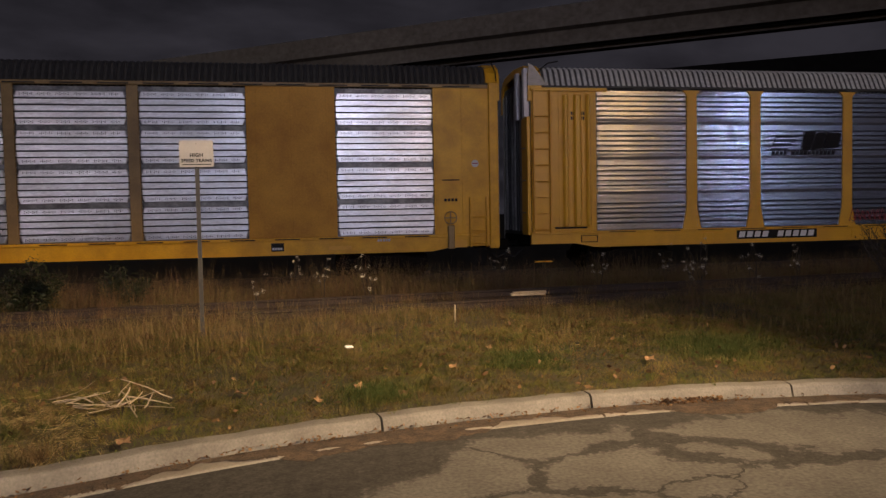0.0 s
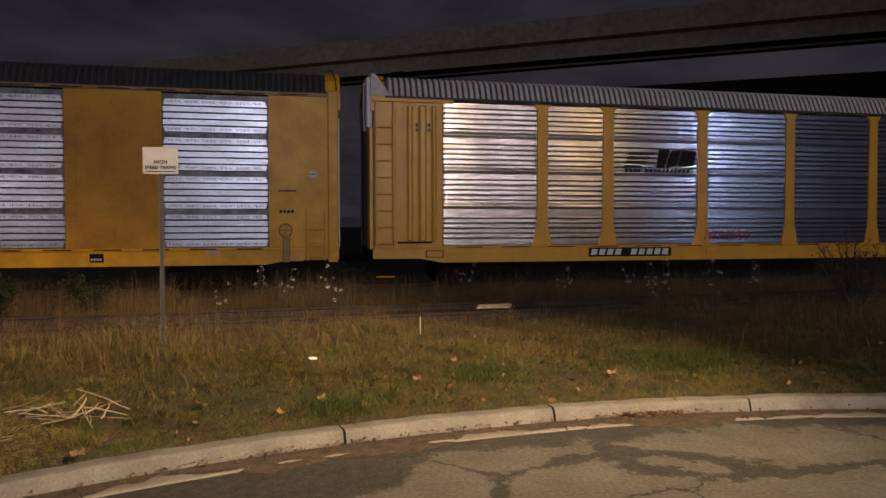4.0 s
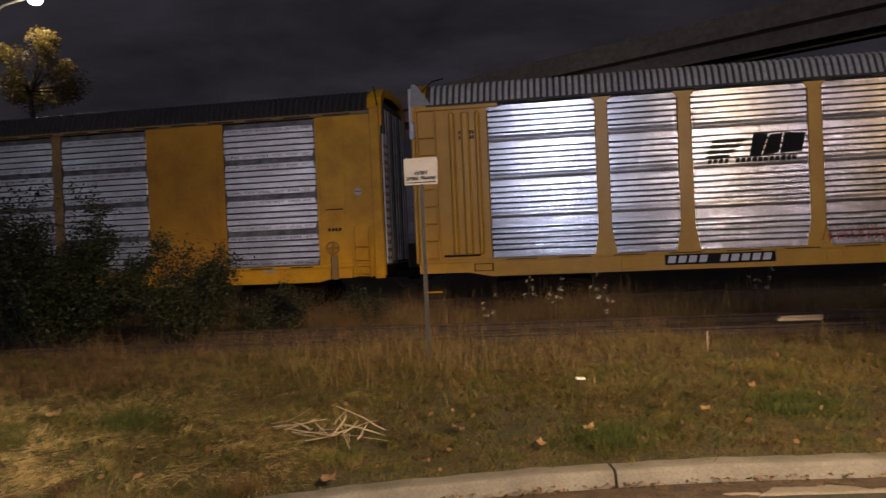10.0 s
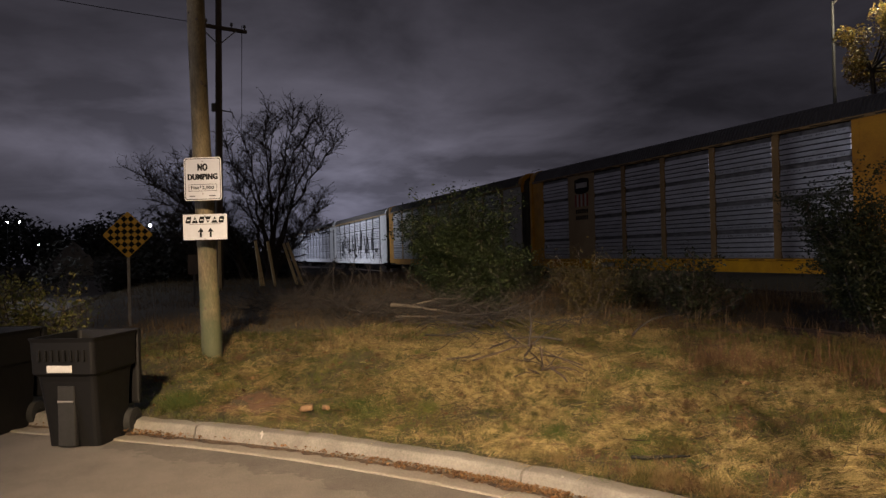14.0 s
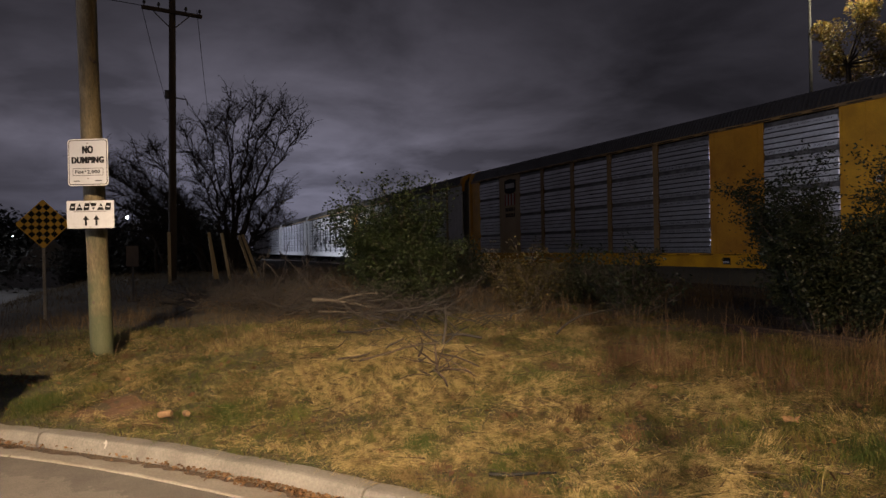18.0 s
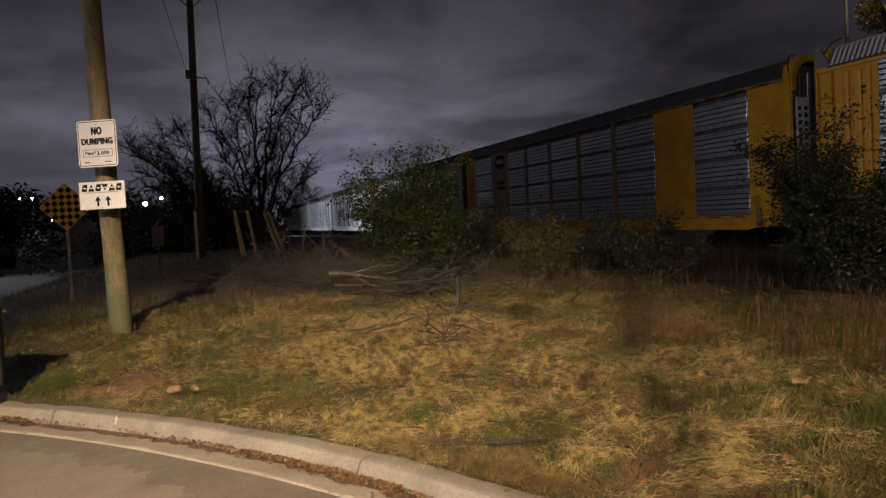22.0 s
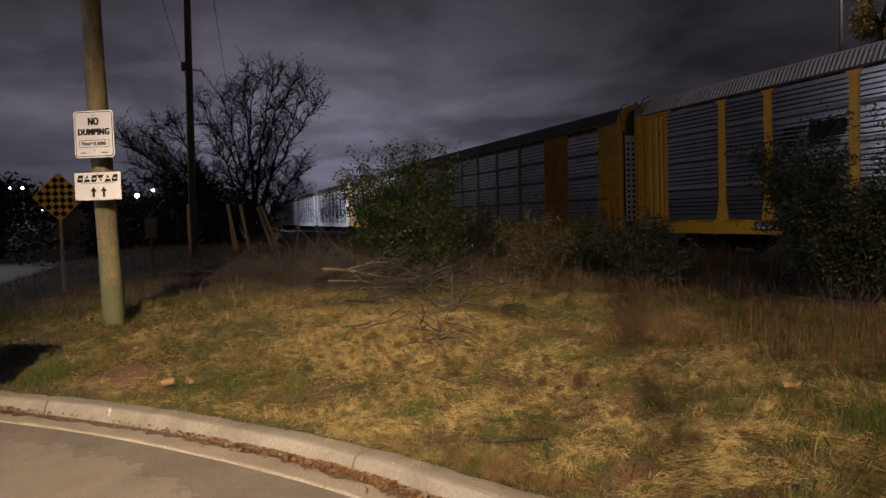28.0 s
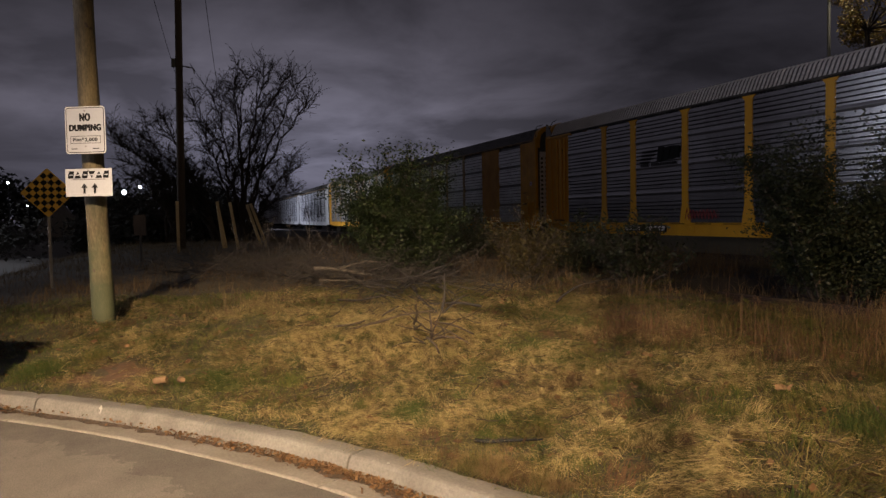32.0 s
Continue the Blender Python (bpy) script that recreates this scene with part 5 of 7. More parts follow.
def build_pole_signs():
    nx, ny = 0.897, -0.442
    cx, cy = -9.226, 2.051
    sign = empty("no_dumping_sign", "white no dumping sign with black border, on the pole", "sign", facing(cx, cy, 2.597, nx, ny))
    part("plate", rounded_plate(0.475, 0.53, 0.004, 0.035), M["white"], sign)
    bm = rounded_plate(0.455, 0.51, 0.001, 0.03)
    part("border", bm, M["black"], sign, place=pose(0, -0.004, 0))
    part("face", rounded_plate(0.437, 0.492, 0.001, 0.024), M["sign_white"], sign, place=pose(0, -0.0052, 0))
    # heavy strokes: each word is laid twice, a little apart
    for dx in (-0.004, 0.004):
        lettering("NO", 0.118, M["black"], sign, pose(dx, -0.008 + dx * 0.1, 0.140) @ UPRIGHT, width=0.122)
        lettering("DUMPING", 0.100, M["black"], sign, pose(dx, -0.008 + dx * 0.1, 0.022) @ UPRIGHT, width=0.374)
    part("fine_frame", outline_plate(0.36, 0.085, 0.005, -0.0063), M["black"], sign, place=pose(0, 0, -0.108))
    lettering("Fine", 0.056, M["black"], sign, pose(-0.100, -0.008, -0.108) @ UPRIGHT, width=0.100)
    lettering("$", 0.034, M["black"], sign, pose(-0.030, -0.008, -0.098) @ UPRIGHT, width=0.016)
    lettering("2,000", 0.056, M["black"], sign, pose(0.067, -0.008, -0.110) @ UPRIGHT, width=0.150)
    for k in range(2):
        part("small_print", box(-0.17 + k * 0.25, -0.0065, -0.215, -0.10 + k * 0.26, -0.0062, -0.205), M["black"], sign)
    for z in (0.215, -0.185):
        part("bolt", tube([(0, -0.006, z), (0, -0.012, z)], 0.009, 8), M["steel"], sign)
    cx, cy = -9.226, 2.065
    sign = empty("company_sign", "white board with black emblem and two arrows, on the pole", "sign", facing(cx, cy, 2.005, nx, ny))
    part("plate", rounded_plate(0.56, 0.315, 0.004, 0.006), M["sign_white"], sign)
    # the emblem as slanted plain shapes
    z0, h = 0.048, 0.082
    for k in range(6):
        x, w = -0.25 + k * 0.084, 0.078
        if k in (1, 4):
            line = [(x - 0.006, z0), (x + w, z0), (x + w * 0.52, z0 + h)]
        elif k == 3:
            line = [(x - 0.004, z0 + h), (x + w * 0.46, z0), (x + w, z0 + h)]
        else:
            line = [(x, z0 + 0.012), (x + 0.012, z0), (x + w * 0.86, z0), (x + w, z0 + h), (x + 0.02, z0 + h)]
        part("emblem_shape", prism(line, 0.001), M["black"], sign, place=pose(0, -0.0055, 0))
        part("emblem_gap", prism([(x + 0.02, z0 + h * 0.40), (x + w * 0.75, z0 + h * 0.40), (x + w * 0.78, z0 + h * 0.55), (x + 0.024, z0 + h * 0.55)], 0.0006), M["sign_white"], sign, place=pose(0, -0.0063, 0))
    part("emblem_underline", box(-0.20, -0.0055, 0.030, 0.20, -0.0045, 0.040), M["steel"], sign)
    for x in (-0.055, 0.07):
        part("arrow", prism([(x - 0.013, -0.125), (x + 0.013, -0.125), (x + 0.013, -0.06), (x + 0.038, -0.06), (x, -0.008), (x - 0.038, -0.06), (x - 0.013, -0.06)], 0.001), M["black"], sign, place=pose(0, -0.0055, 0))
    part("bolt", tube([(0, -0.004, 0.14), (0, -0.011, 0.14)], 0.008, 8), M["steel"], sign)
    part("bolt", tube([(0, -0.004, -0.145), (0, -0.011, -0.145)], 0.008, 8), M["steel"], sign)


def build_checker_sign():
    x, y, zc = -14.40, 0.976, 2.085
    z = ground_z(x, y)
    sign = empty("checkerboard_sign", "yellow and black checkerboard road-end sign on a thin metal post", "road sign", facing(x, y, z, 0.985, -0.08))
    h = zc - z
    part("post", box(-0.026, 0.0, -0.3, 0.026, 0.035, h + 0.40, 0.004), M["steel"], sign)
    s = 0.61
    board = part("board", rounded_plate(s, s, 0.004, 0.03), M["sign_yellow"], sign, place=pose(0, -0.002, h, 0, 45, 0))
    n = 7
    c = (s - 0.03) / n
    tile = to_mesh("black_square", box(-c / 2, -0.0012, -c / 2, c / 2, 0, c / 2), M["black"])
    for i in range(n):
        for j in range(n):
            if (i + j) % 2:
                link("black_square", tile, board, pose((i - 3) * c, -0.0045, (j - 3) * c))
    for k in (-0.2, 0.2):
        part("bolt", tube([(0, -0.006, h + k), (0, -0.013, h + k)], 0.012, 8), M["steel"], sign)
    # small plate on the far side of the road
    x, y = -19.5, 2.3
    z = ground_z(x, y)
    tag = empty("small_marker", "small grey back of a marker plate on a post", "marker", facing(x, y, z, 0.95, -0.3))
    part("post", box(-0.025, 0, -0.2, 0.025, 0.03, 1.15, 0.003), M["post_grey"], tag)
    part("plate", rounded_plate(0.3, 0.5, 0.004, 0.02), M["pole_dark"], tag, place=pose(0, 0, 0.98))


def build_rail_sign():
    x, y = -1.08, 9.56
    z = ground_z(x, y)
    sign = empty("railway_sign", "white high speed trains notice on a thin galvanised post in weeds", "sign", facing(x, y, z, -0.05, -1.0))
    bm = prism([(-0.024, -0.3), (0.024, -0.3), (0.024, 2.62 - z), (-0.024, 2.62 - z)], 0.008)
    box(-0.012, 0.0, -0.3, 0.012, 0.035, 2.62 - z, 0.0, bm)
    part("post", bm, M["post_grey"], sign)
    h = 2.475 - z
    part("plate", rounded_plate(0.40, 0.315, 0.004, 0.012), M["sign_grey"], sign, place=pose(0, -0.002, h))
    lettering("HIGH", 0.062, M["black"], sign, pose(0, -0.009, h - 0.02) @ UPRIGHT, width=0.15)
    lettering("SPEED TRAINS", 0.054, M["black"], sign, pose(0, -0.009, h - 0.085) @ UPRIGHT, width=0.355)
    part("small_print", box(-0.17, -0.0075, h - 0.135, 0.17, -0.006, h - 0.125), M["black"], sign)
    part("bolt", tube([(0, -0.006, h + 0.12), (0, -0.012, h + 0.12)], 0.01, 8), M["steel"], sign)


def build_far_pole():
    x, y = -26.9, 3.42
    z = ground_z(x, y)
    pole = empty("power_pole", "tall weathered power pole with a crossarm and insulators", "utility pole", pose(x, y, z - 0.3, -1.0, 0.4, 0))
    part("shaft", tube([(0, 0, 0), (0, 0, 4), (0.02, 0, 8), (0.03, 0, 12.0)], [0.14, 0.13, 0.118, 0.10], 12), M["pole_dark"], pole, smooth=True)
    arm = part("crossarm", box(-0.06, -1.0, 9.45, 0.06, 1.0, 9.57, 0.01), M["pole_dark"], pole, place=pose(0.14, 0, 0, 0, 0, 12))
    for yy in (-0.92, -0.45, 0.45, 0.92):
        part("insulator", tube([(0, yy, 9.57), (0, yy, 9.63), (0, yy, 9.65), (0, yy, 9.72), (0, yy, 9.76)], [0.02, 0.02, 0.05, 0.05, 0.02], 8), M["door_grey"], arm)
    part("brace", tube([(0.1, -0.6, 9.47), (0.1, 0.0, 8.9)], 0.02, 5), M["steel"], pole)
    part("brace", tube([(0.1, 0.6, 9.47), (0.1, 0.0, 8.9)], 0.02, 5), M["steel"], pole)
    part("bracket", tube([(0, 0.12, 6.6), (0.05, 0.45, 6.55), (0.05, 0.5, 6.35)], 0.025, 5), M["steel"], pole)
    part("bracket", box(-0.1, -0.25, 6.55, 0.02, -0.1, 6.85, 0.02), M["door_grey"], pole)
    wires = empty("power_lines", "slack overhead power lines", "cable")
    for a, b, sag in (((-26.9, 2.6, z + 9.4), (-75.0, 6.5, z + 10.0), 1.2), ((-26.9, 4.4, z + 9.4), (-75.0, 9.0, z + 10.0), 1.2), ((-26.9, 2.6, z + 9.4), (-9.6, -30.0, 10.5), 0.9), ((-26.9, 3.9, z + 6.4), (-60.0, 13.0, z + 6.0), 1.4)):
        a, b = Vector(a), Vector(b)
        pts = [a.lerp(b, k / 12) - Vector((0, 0, sag * 4 * (k / 12) * (1 - k / 12))) for k in range(13)]
        part("wire", tube(pts, 0.012, 4), M["black"], wires)


def build_stakes():
    first = None
    for x, y, lean_x, lean_y, h in ((-24.3, 3.27, 0.0, 0.0, 1.55), (-25.7, 4.82, 0.0, -9.5, 1.75), (-25.6, 4.72, 0.0, -6.0, 1.65), (-25.6, 5.20, 0.0, -8.5, 1.45), (-25.9, 6.02, 0.0, -17.0, 1.55), (-25.6, 6.16, 0.0, -19.0, 1.6)):
        z = ground_z(x, y)
        if first is None:
            bm = box(-0.045, -0.045, -0.2, 0.045, 0.045, 1.6, 0.006)
            first = tagged(part("timber_stake", bm, M["stake"], place=pose(x, y, z)), "pale timber stake driven into the weeds", "stake", group="timber stakes")
        else:
            tagged(link("timber_stake", first.data, None, pose(x, y, z, -lean_y, 0, 0)), "pale timber stake leaning in the weeds", "stake", group="timber stakes")


def build_bins():
    """Wheeled refuse cart: tapered body with ribs, open lid hanging behind, axle and wheels."""
    x, y = -7.12, 0.90
    cart = empty("wheeled_bin", "black plastic wheeled refuse bin with its lid hanging open", "refuse bin", facing(x, y, 0.0, 0.89, -0.45) @ Matrix.Diagonal((0.88, 0.88, 0.91, 1)), group="refuse bins")
    bm = bmesh.new()
    sec = [(0.0, 0.55, 0.56, 0.06), (0.12, 0.55, 0.58, 0.06), (0.64, 0.60, 0.68, 0.05), (0.69, 0.61, 0.70, 0.045), (0.72, 0.66, 0.79, 0.04), (1.02, 0.67, 0.81, 0.04), (1.06, 0.70, 0.84, 0.04), (1.06, 0.64, 0.78, 0.04), (0.9, 0.60, 0.74, 0.04), (0.25, 0.5, 0.5, 0.04)]
    rings = []
    for z, w, d, r in sec:
        ring = []
        for cx, cy, a0 in ((w / 2 - r, d / 2 - r, 0), (-w / 2 + r, d / 2 - r, 90), (-w / 2 + r, -d / 2 + r, 180), (w / 2 - r, -d / 2 + r, 270)):
            for k in range(4):
                a = radians(a0 + 30 * k)
                ring.append(bm.verts.new((cx + r * math.cos(a), cy + r * math.sin(a) + 0.10 * (z < 0.86) * (1 - z / 0.86) * 0.6, z)))
        rings.append(ring)
    for r, s in zip(rings, rings[1:]):
        for i in range(16):
            bm.faces.new((r[i], r[(i + 1) % 16], s[(i + 1) % 16], s[i]))
    bm.faces.new(rings[0][::-1])
    bm.faces.new(rings[-1])
    bmesh.ops.recalc_face_normals(bm, faces=bm.faces)
    part("body", bm, M["plastic"], cart)
    for k in range(8):
        part("grip_rib", box(-0.24 + k * 0.066, -0.422, 0.84, -0.215 + k * 0.066, -0.38, 0.95, 0.006), M["plastic"], cart)
    part("label_plate", box(-0.15, -0.008, -0.034, 0.11, 0.006, 0.034, 0.004), M["white_old"], cart, "pale label plate", place=pose(0, -0.399, 0.77, 1, 0, 0))
    part("lift_pocket", box(-0.10, -0.325, 0.02, 0.08, -0.25, 0.60, 0.01), M["rubber"], cart)
    part("lift_bar", tube([(-0.09, -0.332, 0.45), (0.07, -0.332, 0.45)], 0.010, 8), M["steel"], cart)
    lid = box(-0.34, 0.43, 0.28, 0.34, 0.50, 1.07, 0.03, seg=2)
    part("lid", lid, M["plastic"], cart, "lid hanging open behind")
    part("hinge_bar", tube([(-0.33, 0.45, 1.05), (0.33, 0.45, 1.05)], 0.018, 8), M["plastic"], cart)
    for sx in (-1, 1):
        bm = tube([(sx * 0.27, 0.33, 0.13), (sx * 0.275, 0.33, 0.13), (sx * 0.345, 0.33, 0.13), (sx * 0.35, 0.33, 0.13)], [0.11, 0.13, 0.13, 0.11], 20)
        w = part("wheel", bm, M["rubber"], cart)
        part("hub", tube([(sx * 0.345, 0.33, 0.13), (sx * 0.36, 0.33, 0.13)], 0.05, 12), M["plastic"], w)
    part("axle", tube([(-0.28, 0.33, 0.13), (0.28, 0.33, 0.13)], 0.014, 8), M["steel"], cart)
    # council mark on the side, as plain pale strokes
    for k in range(3):
        bm = tube([(0.345, -0.10 + 0.02 * k, 0.80 + 0.045 * k), (0.352, 0.0, 0.78 + 0.05 * k), (0.352, 0.08 - 0.02 * k, 0.81 + 0.045 * k)], 0.008, 5)
        part("printed_mark", bm, M["white_old"], cart, place=pose(-0.035, 0, -0.02))
    copy_thing(cart, facing(-7.98, -0.02, 0.0, 0.85, -0.52))


build_near_pole()
build_pole_signs()
build_checker_sign()
build_rail_sign()
build_far_pole()
build_stakes()
build_bins()


# ---- beyond the railway: the elevated road, a lamp, far trees ----
def build_bridge():
    a, b = Vector((40.5, 47.0, 0)), Vector((17.0, 62.5, 0))
    d = (b - a).normalized()
    start, end = a - d * 90, a + d * 130
    side = Vector((-d.y, d.x, 0))
    if side.y < 0:
        side = -side
    bridge = empty("elevated_road", "dark concrete elevated road on girders crossing behind the train", "bridge")

    def strip(name, off0, off1, z0, z1, material):
        bm = bmesh.new()
        v = [bm.verts.new(p + side * o + Vector((0, 0, z))) for p in (start, end) for o, z in ((off0, z0), (off1, z0), (off1, z1), (off0, z1))]
        for q in ((0, 1, 2, 3), (7, 6, 5, 4), (0, 4, 5, 1), (1, 5, 6, 2), (2, 6, 7, 3), (3, 7, 4, 0)):
            bm.faces.new([v[i] for i in q])
        bmesh.ops.recalc_face_normals(bm, faces=bm.faces)
        return part(name, bm, material, bridge)

    strip("parapet", -0.1, 0.2, BRIDGE_Z + 2.9, BRIDGE_Z + 4.1, M["bridge"])
    strip("deck_edge", -0.5, 0.4, BRIDGE_Z + 2.2, BRIDGE_Z + 2.9, M["bridge"])
    strip("deck", 0.4, 5.0, BRIDGE_Z + 2.2, BRIDGE_Z + 2.8, M["bridge"])
    for k in range(2):
        strip("girder", 0.8 + k * 2.8, 1.5 + k * 2.8, BRIDGE_Z + 0.9, BRIDGE_Z + 2.2, M["bridge"])
        strip("girder_flange", 0.55 + k * 2.8, 1.75 + k * 2.8, BRIDGE_Z + 0.9, BRIDGE_Z + 1.1, M["bridge"])
    for s in (-80, -45, 62, 100):
        p = a + d * s + side * 2.6
        bm = tube([(p.x, p.y, -0.5), (p.x, p.y, BRIDGE_Z + 1.0)], 1.0, 16)
        part("pier", bm, M["bridge"], bridge)


def build_ramp():
    bm = bmesh.new()
    lo = [bm.verts.new(p) for p in ((24.0, 80.0, -1), (110.0, 80.0, -1), (110.0, 90.0, -1), (24.0, 90.0, -1))]
    hi = [bm.verts.new(p) for p in ((24.0, 80.0, 16.6), (110.0, 80.0, 24.8), (110.0, 90.0, 24.8), (24.0, 90.0, 16.6))]
    bm.faces.new(hi)
    for i in range(4):
        bm.faces.new((lo[i], lo[(i + 1) % 4], hi[(i + 1) % 4], hi[i]))
    bmesh.ops.recalc_face_normals(bm, faces=bm.faces)
    tagged(part("road_ramp", bm, M["ramp"]), "dark walled ramp rising to the elevated road", "ramp", kind="structure")


M["ramp"] = mat("ramp_wall", (0.05, 0.047, 0.045), (0.03, 0.03, 0.03), 0.9, scale=0.1, fine=1.0)
BRIDGE_Z = 15.0
build_bridge()
build_ramp()


def build_road_lamp():
    x, y = -36.9, 45.0
    post_ = empty("street_lamp", "tall street lamp with a glowing head beyond the train", "street lamp", pose(x, y, -0.35))
    part("mast", tube([(0, 0, 0), (0, 0, 10), (0, 0, 18.6)], [0.16, 0.13, 0.09], 10), M["door_grey"], post_)
    part("arm", tube([(0, 0, 18.4), (1.2, 0, 19.1), (3.2, 0, 19.45)], 0.07, 8), M["steel"], post_)
    part("head", box(3.0, -0.22, 19.36, 4.0, 0.22, 19.56, 0.05), M["steel"], post_)
    bm = bmesh.new()
    bmesh.ops.create_icosphere(bm, subdivisions=3, radius=0.40, matrix=Matrix.Translation((3.6, 0, 19.2)) @ Matrix.Diagonal((1.2, 0.8, 0.7, 1)))
    part("lens", bm, glowing("lamp_lens", (1.0, 0.93, 0.74), 45.0), post_, "glowing lens", smooth=True)


build_road_lamp()
lamp("road_lamp_light", (-33.2, 44.2, 18.2), 1500, (1.0, 0.86, 0.55), 0.2)


def build_far_lamps():
    for x, y, z, r, power in ((-122.0, -2.53, 6.15, 0.34, 40), (-122.0, -0.23, 6.92, 0.22, 30), (-122.0, -19.6, 7.6, 0.14, 20), (-122.0, -18.0, 7.6, 0.16, 20), (-122.0, -15.6, 4.23, 0.10, 12), (-122.0, 1.14, 2.4, 0.12, 12)):
        thing = empty("yard_lamp", "far white yard lamp glowing on a thin mast", "street lamp", pose(x, y, 0), group="far lamps")
        part("mast", tube([(0, 0, 0), (0, 0, z)], 0.06, 6), M["door_grey"], thing)
        bm = bmesh.new()
        bmesh.ops.create_icosphere(bm, subdivisions=2, radius=r, matrix=Matrix.Translation((0.1, 0, z)))
        part("globe", bm, glowing("far_lamp", (0.86, 0.93, 1.0), power), thing)


build_far_lamps()


def build_vehicle(x, y, turn, colour, label):
    car = empty("parked_van", label, "van", pose(x, y, 0.0, 0, 0, turn))
    out = [(-2.3, 0.45), (2.3, 0.45), (2.35, 1.0), (1.5, 1.15), (0.95, 1.95), (-2.2, 1.98), (-2.35, 1.2)]
    part("body", prism(out, 1.8), colour, car)
    part("windscreen", prism([(1.44, 1.2), (1.0, 1.86), (0.6, 1.86), (0.6, 1.2)], 1.84), M["black"], car, place=pose(0, -0.02, 0))
    for sx in (-1.45, 1.45):
        for sy in (0.02, 1.6):
            part("wheel", tube([(sx, sy, 0.33), (sx, sy + 0.18, 0.33)], 0.33, 14), M["rubber"], car)


def build_heap(x, y, w, h):
    bm = bmesh.new()
    rng = random.Random(6)
    rings = []
    for q, (r, z) in enumerate(((1.0, -0.3), (0.85, 0.25), (0.6, 0.62), (0.32, 0.9), (0.08, 1.0))):
        rings.append([bm.verts.new((1.2 * r * math.cos(a) * rng.uniform(0.85, 1.15), w / 2 * r * math.sin(a) * rng.uniform(0.9, 1.1), h * z * rng.uniform(0.85, 1.1))) for a in (2 * math.pi * k / 18 for k in range(18))])
    for a, b in zip(rings, rings[1:]):
        for k in range(18):
            bm.faces.new((a[k], a[(k + 1) % 18], b[(k + 1) % 18], b[k]))
    bm.faces.new(rings[-1])
    tagged(part("gravel_heap", bm, M["gutter"], place=pose(x, y, ground_z(x, y)), smooth=True), "pale heap of gravel beside the far road", "gravel heap")


build_heap(-100.0, -8.8, 6.5, 3.7)
build_vehicle(-64.0, -1.4, 80, M["door_grey"], "grey van parked far along the road")

# ---- plants and litter ----
RNG = np.random.default_rng(11)


def blades(x, y, z, length, width, lean, curl=0.5, comb=0.0):
    """Bent grass blades as two quads each: arrays of roots and sizes. lean: 0 upright, 1 lying."""
    n = len(x)
    az = RNG.uniform(0, 2 * np.pi, n)
    if comb:
        swirl = 2.6 * bumps(x, y, 0.55, 1.5) + 2.2 * bumps(x, y, 1.6, 4.5)
        az = np.where(RNG.random(n) < comb, swirl + RNG.normal(0, 0.45, n), az)
    tilt = lean * np.pi / 2
    d0 = np.stack([np.sin(tilt * 0.6) * np.cos(az), np.sin(tilt * 0.6) * np.sin(az), np.cos(tilt * 0.6)], 1)
    t1 = np.clip(tilt * (1 + curl), 0, 1.75)
    d1 = np.stack([np.sin(t1) * np.cos(az), np.sin(t1) * np.sin(az), np.cos(t1)], 1)
    face = az + RNG.uniform(0.9, 2.2, n)
    side = np.stack([np.cos(face), np.sin(face), np.zeros(n)], 1) * (width / 2)[:, None]
    p0 = np.stack([x, y, z], 1)
    p1 = p0 + d0 * (length * 0.5)[:, None]
    p2 = p1 + d1 * (length * 0.5)[:, None]
    v = np.stack([p0 - side, p0 + side, p1 - side * 0.85, p1 + side * 0.85, p2 - side * 0.15, p2 + side * 0.15], 1).reshape(-1, 3)
    k = np.arange(n)[:, None] * 6
    f = np.stack([k + [0, 1, 3, 2], k + [2, 3, 5, 4]], 1).reshape(-1, 4)
    return v, f


def strands(x, y, z, length, width, comb=0.5, sag=0.12):
    """Stalks lying on the ground, bowed sideways: two quads each."""
    n = len(x)
    swirl = 3.0 * bumps(x, y, 0.30, 1.5) + 2.4 * bumps(x, y, 0.9, 4.5)
    az = np.where(RNG.random(n) < comb, swirl + RNG.normal(0, 0.4, n), RNG.uniform(0, 2 * np.pi, n))
    turn = RNG.normal(0, 0.45, n)
    up0, up1 = RNG.normal(0.16, 0.20, n), RNG.normal(-sag, 0.2, n)
    d0 = np.stack([np.cos(az) * np.cos(up0), np.sin(az) * np.cos(up0), np.sin(up0)], 1)
    d1 = np.stack([np.cos(az + turn) * np.cos(up1), np.sin(az + turn) * np.cos(up1), np.sin(up1)], 1)
    roll = RNG.uniform(-0.9, 0.9, n)
    side = np.stack([-np.sin(az) * np.cos(roll), np.cos(az) * np.cos(roll), np.sin(roll)], 1) * (width / 2)[:, None]
    p0 = np.stack([x, y, z], 1)
    p1 = p0 + d0 * (length * 0.5)[:, None]
    p2 = p1 + d1 * (length * 0.5)[:, None]
    v = np.stack([p0 - side, p0 + side, p1 - side, p1 + side, p2 - side * 0.3, p2 + side * 0.3], 1).reshape(-1, 3)
    k = np.arange(n)[:, None] * 6
    f = np.stack([k + [0, 1, 3, 2], k + [2, 3, 5, 4]], 1).reshape(-1, 4)
    return v, f


def scatter(n, x0, x1, y0, y1, keep):
    """Random roots in a box that pass keep(x, y, chance)."""
    x, y = RNG.uniform(x0, x1, n), RNG.uniform(y0, y1, n)
    k = keep(x, y, RNG.uniform(0, 1, n))
    return x[k], y[k]


def clay(x, y):
    return ((x + 7.1) / 0.52) ** 2 + ((y - 2.36) / 0.36) ** 2 < 0.7 + 0.9 * bumps(x, y, 0.14, 4) + 0.4 * bumps(x, y, 0.05, 2)


